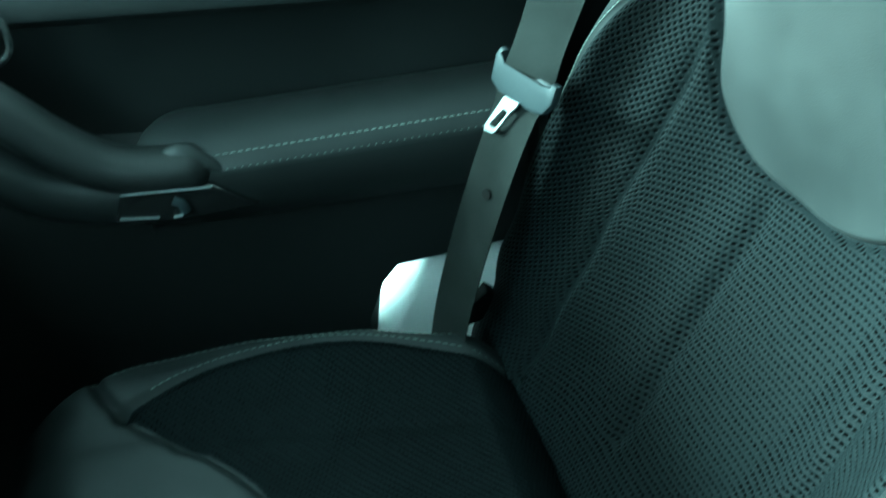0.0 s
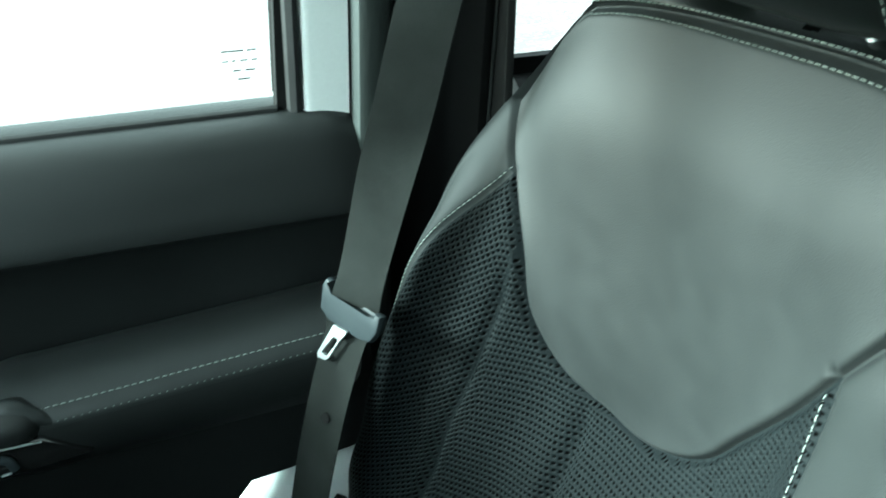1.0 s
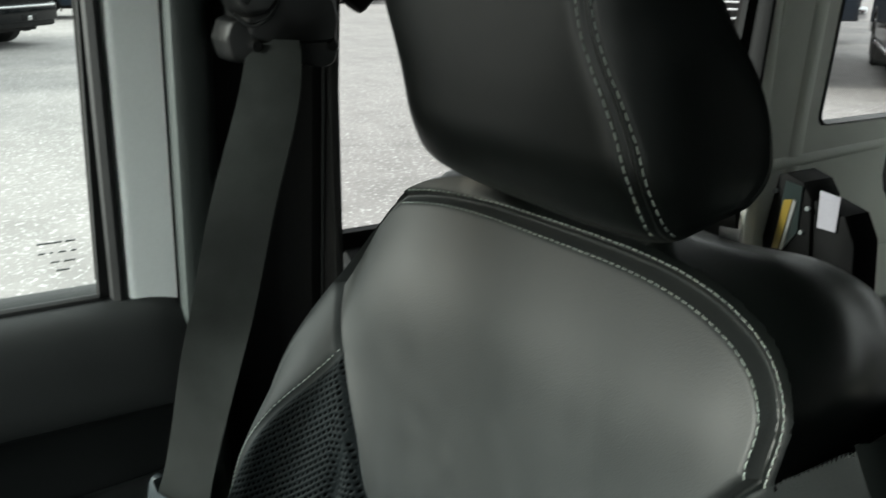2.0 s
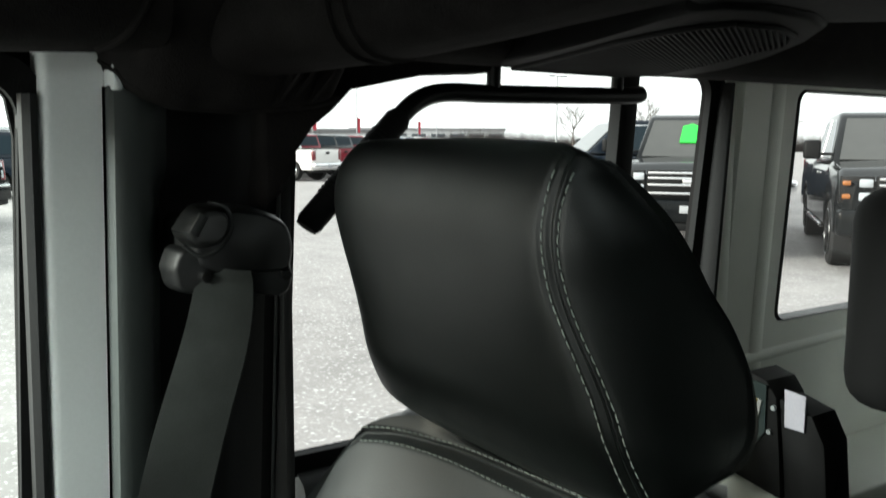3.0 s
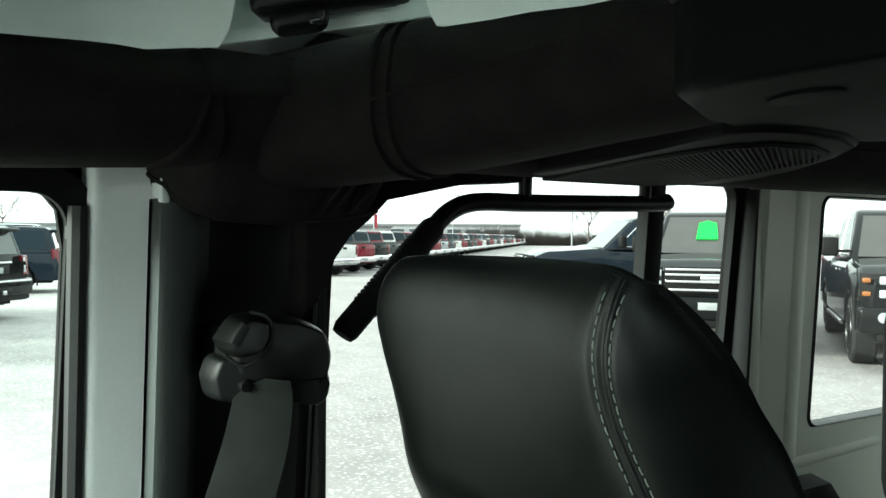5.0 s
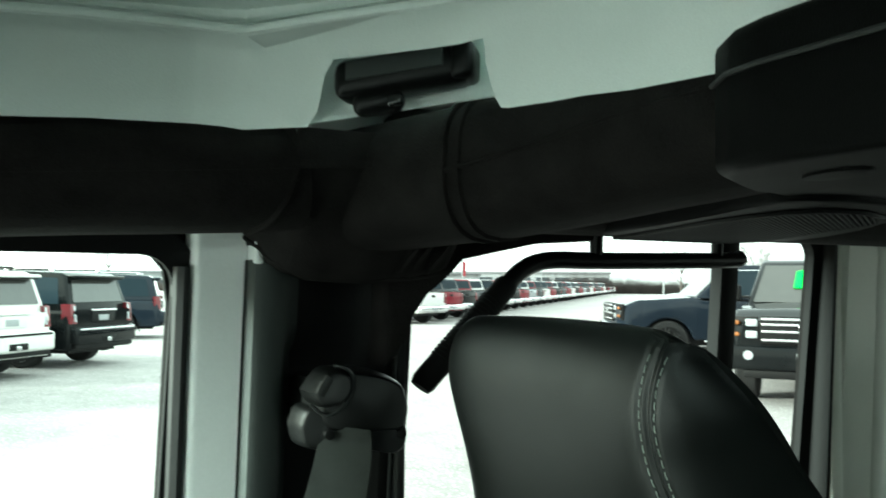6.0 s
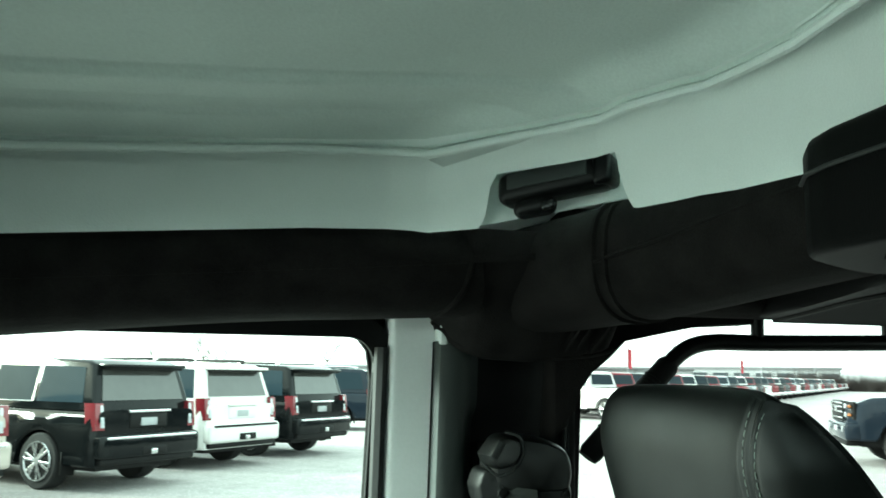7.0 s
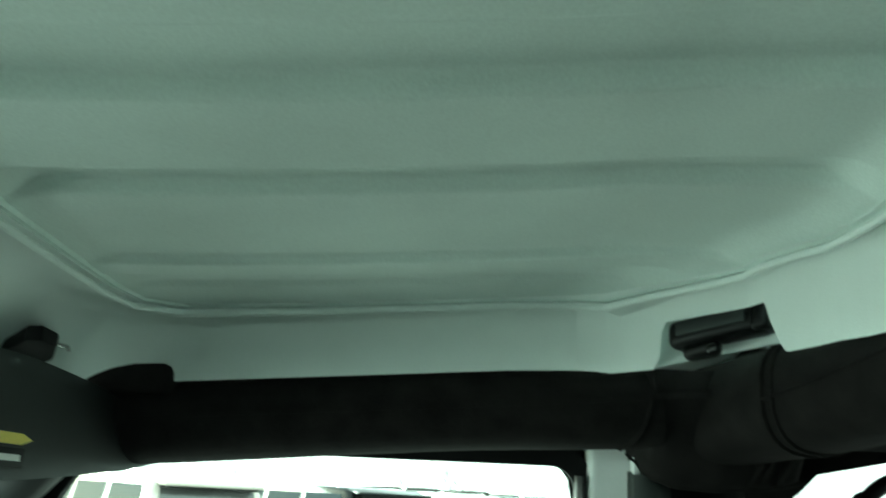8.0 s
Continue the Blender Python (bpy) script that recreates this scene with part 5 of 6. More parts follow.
def head_ring(s, n=900):
    z = 1.370 + 0.186 * s
    lip = max(0.0, (s - 0.73) / 0.27)
    toe = max(0.0, (0.10 - s) / 0.10)
    tuck = 1 - math.sqrt(max(0.0, 1 - min(1.0, lip) ** 2))
    hw = eased(HEAD_W, s) - 0.052 * tuck - 0.014 * toe ** 2
    front, rear = eased(HEAD_FRONT, s), eased(HEAD_REAR, s)
    half = (rear - front) / 2 * (1 - 0.86 * tuck) - 0.008 * toe ** 2
    mid = (front + rear) / 2 - 0.004 * tuck
    seam = eased(HEAD_SEAM, s)
    ring = []
    for j in range(n):
        a = 2 * math.pi * (j + 0.5) / n
        c, w = math.cos(a), math.sin(a)
        wide = hw * (1 - (0.0 if w > 0 else 0.065) * min(1.0, max(0.0, (s - 0.25) / 0.4)))
        wide += 0.003 * math.exp(-((s - 0.18) / 0.14) ** 2) if w < 0 else 0.0
        q, r = abs(w) ** 0.62, min(0.985, seam / wide)
        if w < 0:
            q = q * r / 0.72 if q < 0.72 else r + (q - 0.72) * (1 - r) / 0.28
        px = math.copysign((1 - min(1.0, q) ** (2 / 0.62)) ** 0.275, c)
        y = wide * math.copysign(q, w)
        sink = 0.0
        if c > 0:
            d = abs(y + seam - 0.0035)
            sink = 0.0026 * math.exp(-(d / 0.0021) ** 2) + 0.0012 * math.exp(-((d - 0.0048) / 0.0016) ** 2) + 0.002 * math.exp(-(d / 0.009) ** 2)
        x = mid - half * px
        if y < -seam:
            front_at = mid - half * (1 - min(0.98, seam / wide) ** (2 / 0.62)) ** 0.275
            turn = min(1.0, (-y - seam) / max(0.012, wide - seam))
            x = max(x, min(front_at + 0.034 * turn + 0.066 * turn ** 4, mid + 0.90 * half))
        ring.append(Vector((x + sink * max(0.0, px), SEAT_Y + y, z + 0.022 * max(0.0, (x - 0.205) / 0.07) * max(0.0, 1 - s / 0.35) ** 2 + 0.005 * (1 - (y / 0.143) ** 2) * lip)))
    return ring


ss = [0.10 * k / 8 for k in range(8)] + [0.10 + 0.63 * k / 32 for k in range(33)] + [0.73 + 0.27 * math.sin(math.pi / 2 * k / 20) for k in range(1, 21)]
bm = loft_bm([head_ring(s) for s in ss], closed=True)
bm.verts.ensure_lookup_table()
bm.faces.new(bm.verts[:900])
bm.faces.new(bm.verts[-900:])
headrest = part("headrest", bm, LEATHER_SHADED, seat, "padded black leather headrest with double stitching")


def head_front(s, y, lift):
    ring = head_ring(s, 1440)[:360] + head_ring(s, 1440)[1080:]
    p = min(ring, key=lambda q: abs(q.y - SEAT_Y - y))
    return p + Vector((-lift, math.copysign(lift * 0.8, y), 0))


for off in (0.0012, -0.0082):
    line = [head_front(s, -(eased(HEAD_SEAM, s) + off), 0.0004) for s in [0.05 + 0.90 * k / 60 for k in range(61)]]
    part("stitching", stitches_bm(line, 0.0042, 0.0018, 0.00036, (-0.0004, -0.0002, 0)), THREAD, headrest)
for sgn in (1, -1):
    part("post", tube_bm([(0.250, SEAT_Y + sgn * 0.075, 1.33), (0.250, SEAT_Y + sgn * 0.075, 1.40)], 0.006, sides=12, up=(0, 1, 0)), STEEL, seat, "steel headrest post")
    part("post_guide", tube_bm([(0.250, SEAT_Y + sgn * 0.075, 1.368), (0.250, SEAT_Y + sgn * 0.075, 1.388)], 0.014, sides=14, up=(0, 1, 0)), TRIM, seat)

# ---- seat belt ----
belt = thing("seat_belt", (0.13, 0.62, 1.48), "charcoal webbing seat belt hanging from the pillar", "seat belt")
ACROSS = Vector((0.42, -0.905, 0.0)).normalized()
strap_line = spline([(0.1405, 0.598, 1.458), (0.1365, 0.588, 1.445), (0.1245, 0.577, 1.405), (0.099, 0.574, 1.328), (0.0775, 0.578, 1.24), (0.061, 0.581, 1.18), (0.039, 0.586, 1.09), (0.027, 0.586, 1.048), (0.008, 0.579, 1.0), (-0.010, 0.575, 0.94), (-0.027, 0.577, 0.86), (-0.040, 0.582, 0.765), (-0.050, 0.59, 0.60)], 70)
WIDE = Vector((0.90, -0.43, 0.0)).normalized()
EDGE_ON = Vector((0.40, -0.917, 0.0)).normalized()
def strap_turn(s):
    f = math.exp(-((s - 0.50) / 0.10) ** 2)
    g = max(0.0, 1 - s / 0.34)
    return WIDE.lerp(EDGE_ON, min(1.0, max(0.0, (s - 0.56) / 0.06))).lerp(Vector((0.55, -0.835, 0)), f).lerp(Vector((0.50, -0.866, 0)), g * g * (3 - 2 * g))
def webbing(points, width, twist):
    """Woven strap: raised lengthwise ribs broken by staggered cross picks."""
    rows = []
    for k, p in enumerate(points):
        w = twist(k / (len(points) - 1)).normalized()
        run = (Vector(points[min(k + 1, len(points) - 1)]) - Vector(points[max(k - 1, 0)])).normalized()
        out = w.cross(run).normalized()
        row = []
        for j in range(121):
            s = j / 120 - 0.5
            rib = 0.00005 * math.cos(math.pi * j / 2) if 2 < j < 118 else 0.0
            pick = 0.00022 * (1 if (k + j // 4) % 2 else -1)
            row.append(Vector(p) + w * width * s + out * (rib + pick))
        rows.append(row)
    return solid_bm(rows, (-0.0013, -0.0006, 0))
fine_line = spline(strap_line, 520)
part("strap", webbing(fine_line, 0.054, strap_turn), WEB, belt)
tongue_mid = Vector((0.0275, 0.5855, 1.050))
up_dir = Vector((0.27, 0.0, 0.96)).normalized()
face = up_dir.cross(ACROSS).normalized()
def tongue_prism(outline, depth, off, bev):
    pts = [tongue_mid + ACROSS * u + up_dir * v + face * off for u, v in outline]
    return prism_bm(pts, face * depth, bev)
tongue = part("tongue", tongue_prism([(-0.041, 0.016), (-0.038, 0.024), (-0.031, 0.023), (-0.029, 0.008), (0.029, 0.004), (0.033, 0.014), (0.041, 0.013), (0.042, -0.004), (0.036, -0.016), (0.022, -0.019), (-0.022, -0.016), (-0.037, -0.008)], 0.012, -0.009, 0.004), TONGUE, belt, "grey plastic belt tongue")
plate_o = [(-0.017, -0.016), (0.010, -0.016), (0.009, -0.022), (0.004, -0.030), (-0.004, -0.058), (-0.009, -0.063), (-0.024, -0.064), (-0.027, -0.059)]
plate_i = [(-0.009, -0.030), (-0.001, -0.030), (0.0, -0.032), (-0.002, -0.040), (-0.008, -0.055), (-0.010, -0.057), (-0.019, -0.056), (-0.0195, -0.053)]
def lay(u, v):
    u, v = -0.001 + 0.70 * (u + 0.004), -0.015 + 0.76 * (v + 0.016)
    return tongue_mid + ACROSS * u + up_dir * v - face * (0.012 - 0.16 * (v + 0.016))
bm = ring_bm([lay(u, v) for u, v in plate_o], [lay(u, v) for u, v in plate_i], face * 0.003)
part("tongue_plate", bm, PLATED, tongue, "bright steel latch plate")
part("anchor", prism_bm([(0.010, 0.612, 0.794), (0.020, 0.612, 0.786), (0.024, 0.612, 0.757), (0.0, 0.612, 0.748), (-0.030, 0.612, 0.735), (-0.030, 0.612, 0.752), (-0.003, 0.612, 0.773)], (0, 0.016, 0), 0.003), FRAME, belt, "black lower belt anchor")
pin = Vector((-0.006, 0.5715, 0.946))
part("stop_button", tube_bm([pin - face * -0.001, pin - face * 0.005], 0.0055, sides=14), TRIM_GLOSS, belt)
# height adjuster and guide ring on the pillar
adj = thing("belt_guide", (0.16, 0.62, 1.44), "black plastic belt height adjuster on the pillar", "belt guide")
def shell_bm(outline, y_far, y_near, puff):
    """Rounded cover: an outline in (x, z) that closes towards the viewer's side."""
    cx = sum(p[0] for p in outline) / len(outline)
    cz = sum(p[1] for p in outline) / len(outline)
    rows = []
    for k in range(9):
        a = math.pi / 2 * k / 8
        f = 1 - puff * (1 - math.cos(a))
        rows.append([(cx + (u - cx) * f, y_far + (y_near - y_far) * math.sin(a) - 0.35 * (u - 0.155), cz + (v - cz) * f) for u, v in outline])
    bm = loft_bm(rows, closed=True)
    bm.verts.ensure_lookup_table()
    bm.faces.new(bm.verts[-len(outline):])
    return bm


def smooth_loop(pts, n=48):
    return flat(pts + pts[:1], n)[:-1]


part("housing", shell_bm(smooth_loop([(0.124, 1.500), (0.136, 1.507), (0.155, 1.507), (0.172, 1.504), (0.189, 1.495), (0.195, 1.476), (0.193, 1.459), (0.188, 1.452), (0.150, 1.450), (0.125, 1.452), (0.117, 1.464), (0.116, 1.485)]), 0.630, 0.590, 0.22), BELT_PLASTIC, adj)
part("guide_ring", shell_bm(smooth_loop([(0.102, 1.458), (0.108, 1.473), (0.120, 1.474), (0.150, 1.468), (0.185, 1.468), (0.194, 1.458), (0.193, 1.441), (0.184, 1.433), (0.168, 1.435), (0.150, 1.437), (0.128, 1.438), (0.116, 1.437), (0.106, 1.442)]), 0.625, 0.594, 0.14), BELT_PLASTIC, adj, "black belt guide ring")
part("adjuster_foot", box_bm((0.130, 0.622, 1.452), (0.184, 0.735, 1.494), 0.006), FRAME, adj)
button = part("button", shell_bm(smooth_loop([(0.109, 1.488), (0.113, 1.480), (0.121, 1.474), (0.133, 1.478), (0.141, 1.490), (0.141, 1.502), (0.133, 1.508), (0.121, 1.506)], 32), 0.615, 0.578, 0.25), BELT_PLASTIC, adj, "release button with a paler strip")
part("button_edge", tube_bm([(u, 0.588 - 0.35 * (u - 0.155), v) for u, v in flat([(0.128, 1.511), (0.139, 1.508), (0.144, 1.499), (0.143, 1.488), (0.135, 1.475), (0.122, 1.469), (0.110, 1.478)], 30)], 0.0017, sides=6, up=(0, 1, 0)), TRIM, button)
# Paler strip on the left of the button.
part("button_face", tube_bm([(0.1145, 0.5925, 1.487), (0.1185, 0.591, 1.495), (0.1225, 0.590, 1.502)], 0.0042, 0.002, 10, up=(0, 1, 0), power=3), TRIM, button)
for x in (0.126, 0.184):
    part("rivet", tube_bm([(x, 0.602 - 0.35 * (x - 0.155), 1.452), (x, 0.5875 - 0.35 * (x - 0.155), 1.452)], 0.0042, sides=12), TRIM_GLOSS, adj)

# ---- rear corner: rear seat, belt retractor with labels ----
SEAT_CLOTH = rough_mat("black seat cloth", (0.004, 0.004, 0.004), 0.9, grain=0.5, grain_scale=900.0, spec=0.2)
rear_seat = thing("rear_seat", (1.15, 0.25, 0.40), "black rear seat with rounded back rest", "car seat")
rows = []
for k in range(13):
    s = k / 12
    z = 0.62 + 0.72 * s
    half = 0.36 - 0.05 * max(0, (s - 0.8) / 0.2) ** 2
    rows.append([(1.02 + 0.16 * s + 0.05 * (abs(j - 6) / 6) ** 4 + 0.05 * max(0, (s - 0.92) / 0.08), 0.22 + half * (j - 6) / 6, z) for j in range(13)])
part("backrest", solid_bm(rows, (0.10, 0, 0)), SEAT_CLOTH, rear_seat)
part("head_restraint", box_bm((1.05, 0.40, 1.18), (1.16, 0.635, 1.50), 0.05, 4), SEAT_CLOTH, rear_seat)
part("cushion", box_bm((0.62, -0.14, 0.42), (1.06, 0.58, 0.72), 0.05, 4), SEAT_CLOTH, rear_seat)
retractor = thing("belt_retractor", (0.96, 0.68, 1.05), "black rear belt retractor with yellow and white labels", "belt retractor")
def upright(outline, x, depth, bev=0.0):
    return prism_bm([(x + 0.25 * (1.17 - v), u, v) for u, v in outline], (depth, 0, 0), bev)
case = part("case", upright([(0.704, 1.230), (0.690, 1.236), (0.661, 1.228), (0.648, 1.205), (0.655, 1.10), (0.66, 1.04), (0.75, 1.04), (0.741, 1.118)], 0.955, 0.07, 0.006), FRAME, retractor)
part("label_grey", upright([(0.687, 1.225), (0.659, 1.222), (0.671, 1.148), (0.699, 1.112), (0.716, 1.110)], 0.9515, 0.003), rough_mat("grey label foil", (0.02, 0.028, 0.027), 0.4), retractor, "teal grey label")
part("label_yellow", upright([(0.690, 1.195), (0.676, 1.198), (0.705, 1.112), (0.716, 1.111)], 0.9495, 0.002), rough_mat("yellow warning foil", (0.24, 0.17, 0.03), 0.45), retractor, "yellow warning label")
part("label_end", upright([(0.674, 1.200), (0.669, 1.196), (0.697, 1.112), (0.702, 1.112)], 0.9495, 0.002), rough_mat("pale label strip", (0.22, 0.22, 0.21), 0.6), retractor)
part("side_block", upright([(0.652, 1.205), (0.600, 1.190), (0.585, 1.150), (0.59, 1.04), (0.66, 1.04)], 0.962, 0.06, 0.006), FRAME, retractor)
part("label_white", upright([(0.635, 1.221), (0.603, 1.218), (0.612, 1.163), (0.642, 1.163)], 0.9585, 0.002), rough_mat("white paper label", (0.30, 0.29, 0.32), 0.6), retractor, "white paper label")
for u, v in ((0.706, 1.205), (0.652, 1.190), (0.664, 1.150)):
    part("screw", tube_bm([(0.955 + 0.25 * (1.17 - v), u, v), (0.950 + 0.25 * (1.17 - v), u, v)], 0.0035, sides=10), PLATED, case)


# ---- parked vehicles: built facing +x about the origin, then set down on the lot ----
CAR_GLASS = rough_mat("dark tinted car glass", (0.018, 0.028, 0.036), 0.05, spread=0.05, spec=0.05)
CAR_GLASS_CLEAR = rough_mat("pale windscreen glass", (0.055, 0.056, 0.053), 0.06, spread=0.12, coat=0.30)
TYRE = rough_mat("dusty tyre rubber", (0.009, 0.009, 0.009), 0.85, grain=0.6, grain_scale=120.0)
RIM_DARK = rough_mat("black alloy", (0.03, 0.03, 0.03), 0.25, metal=0.6)
RIM_BRIGHT = rough_mat("machined alloy", (0.55, 0.56, 0.57), 0.28, metal=1.0)
CHROME = rough_mat("chrome trim", (0.75, 0.76, 0.77), 0.12, metal=1.0, spread=0.04)
LAMP_RED = rough_mat("red tail lamp", (0.13, 0.012, 0.018), 0.2, coat=0.3, spread=0.1)
LAMP_CLEAR = rough_mat("clear lamp lens", (0.38, 0.40, 0.42), 0.12, coat=1.0)
LAMP_AMBER = rough_mat("amber lamp", (0.30, 0.10, 0.012), 0.2, coat=1.0)
UNDER = rough_mat("dark underbody", (0.012, 0.012, 0.012), 0.9)
PLATE = rough_mat("pale number plate", (0.30, 0.31, 0.32), 0.5)
BLACK_TRIM = rough_mat("black exterior trim", (0.006, 0.006, 0.006), 0.55, spec=0.15)
P_BLACK = paint_mat("black car paint", (0.004, 0.005, 0.0055))
P_NAVY = paint_mat("dark blue car paint", (0.012, 0.017, 0.025))
P_WHITE = paint_mat("white car paint", (0.66, 0.65, 0.63), dirt=0.12)
P_BEIGE = paint_mat("pale beige car paint", (0.44, 0.40, 0.36), metal=0.2, dirt=0.15)
P_RED = paint_mat("dark red car paint", (0.17, 0.012, 0.022))
P_SILVER = paint_mat("silver car paint", (0.36, 0.38, 0.40), metal=0.5)
P_GREY = paint_mat("charcoal car paint", (0.06, 0.065, 0.07), metal=0.3)
TAG_GREEN = rough_mat("bright green paper tag", (0.05, 0.60, 0.06), 0.6, spread=0.1)


def lower_body(L, W, top, wheels, R, sill, nose=0.25, tail=0.12, step=0.05):
    """Lofted body with open wheel arches; top(x) is the height of its shoulder line."""
    n = int(L / step)
    rows = []
    for k in range(n + 1):
        x = -L / 2 + L * k / n
        low = sill
        for xw in wheels:
            d = (x - xw) / (R * 1.22)
            if abs(d) < 1:
                low = max(low, R * 0.98 + R * 1.22 * math.sqrt(1 - d * d) * 0.92)
        e = min(1.0, (L / 2 - x) / nose)
        f = min(1.0, (x + L / 2) / tail)
        w = W * (1 - 0.16 * (1 - e) ** 2 - 0.07 * (1 - f) ** 2)
        t = top(x)
        low = min(low, t - 0.14)
        rows.append([(x, s * y, z) for s, y, z in (
            [(1, w * 0.55, low), (1, w - 0.03, low), (1, w - 0.004, low + 0.03), (1, w, low + (t - low) * 0.35), (1, w - 0.005, low + (t - low) * 0.62), (1, w - 0.03, t - 0.09), (1, w - 0.045, t - 0.04), (1, w - 0.085, t), (1, 0.3, t + 0.025)]
            + [(-1, 0.3, t + 0.025), (-1, w - 0.085, t), (-1, w - 0.045, t - 0.04), (-1, w - 0.03, t - 0.09), (-1, w - 0.005, low + (t - low) * 0.62), (-1, w, low + (t - low) * 0.35), (-1, w - 0.004, low + 0.03), (-1, w - 0.03, low), (-1, w * 0.55, low)])])
    bm = loft_bm(rows)
    bm.verts.ensure_lookup_table()
    m = len(rows[0])
    bm.faces.new(bm.verts[:m])
    bm.faces.new(bm.verts[-m:])
    return bm


def cabin(outline, W, z0, taper):
    """Side outline (x, z) made into a cabin that narrows upwards."""
    bm = bmesh.new()
    side = lambda z: W - taper * max(0.0, z - z0)
    a = [bm.verts.new((x, side(z), z)) for x, z in outline]
    b = [bm.verts.new((x, -side(z), z)) for x, z in outline]
    f1, f2 = bm.faces.new(a), bm.faces.new(list(reversed(b)))
    n = len(a)
    for j in range(n):
        bm.faces.new((a[j], b[j], b[(j + 1) % n], a[(j + 1) % n]))
    bmesh.ops.bevel(bm, geom=list({e for f in (f1, f2) for e in f.edges}), offset=0.05, segments=3, affect="EDGES", profile=0.5)
    return bm


def wheel_parts(root, x, y, R, wide, rim_mat, spokes=6):
    out = 1 if y > 0 else -1
    tyre = part("wheel", tube_bm([(x, y - out * wide, R), (x, y - out * wide * 0.9, R), (x, y - out * 0.03, R), (x, y, R)], R, sides=32, up=(0, 0, 1), shape=lambda s: 1.0 if 0.2 < s < 0.8 else 0.94), TYRE, root, "dusty black tyre")
    part("rim", tube_bm([(x, y + out * 0.001, R), (x, y + out * 0.006, R)], R * 0.70, sides=32), RIM_DARK, tyre)
    bm = bmesh.new()
    for k in range(spokes):
        a = 2 * math.pi * (k + 0.25) / spokes
        for da in (-0.16, 0.16):
            c, s = math.cos(a + da * 0.4), math.sin(a + da * 0.4)
            c2, s2 = math.cos(a + da), math.sin(a + da)
            tube_bm([(x + c * R * 0.10, y + out * 0.016, R + s * R * 0.10), (x + c2 * R * 0.66, y + out * 0.012, R + s2 * R * 0.66)], R * 0.05, 0.008, 6, up=(0, 1, 0), bm=bm)
    ring = [(x + math.cos(2 * math.pi * k / 28) * R * 0.68, y + out * 0.010, R + math.sin(2 * math.pi * k / 28) * R * 0.68) for k in range(29)]
    tube_bm(ring, R * 0.03, sides=6, up=(0, 1, 0), bm=bm)
    tube_bm([(x, y + out * 0.004, R), (x, y + out * 0.022, R)], R * 0.13, sides=16, bm=bm)
    part("spokes", bm, rim_mat, tyre, "alloy spokes")
    return tyre


def side_panes(root, polys, W, z0, taper, mat, trim=None):
    side = lambda z: W - taper * max(0.0, z - z0) + 0.004
    for poly in polys:
        for s in (1, -1):
            pts = [Vector((x, s * side(z), z)) for x, z in poly]
            pane = part("window", prism_bm(pts, (0, s * 0.004, 0)), mat, root)
            if trim:
                part("window_trim", tube_bm(pts + pts[:1], 0.012, 0.008, 6, up=(0, 1, 0)), trim, pane)


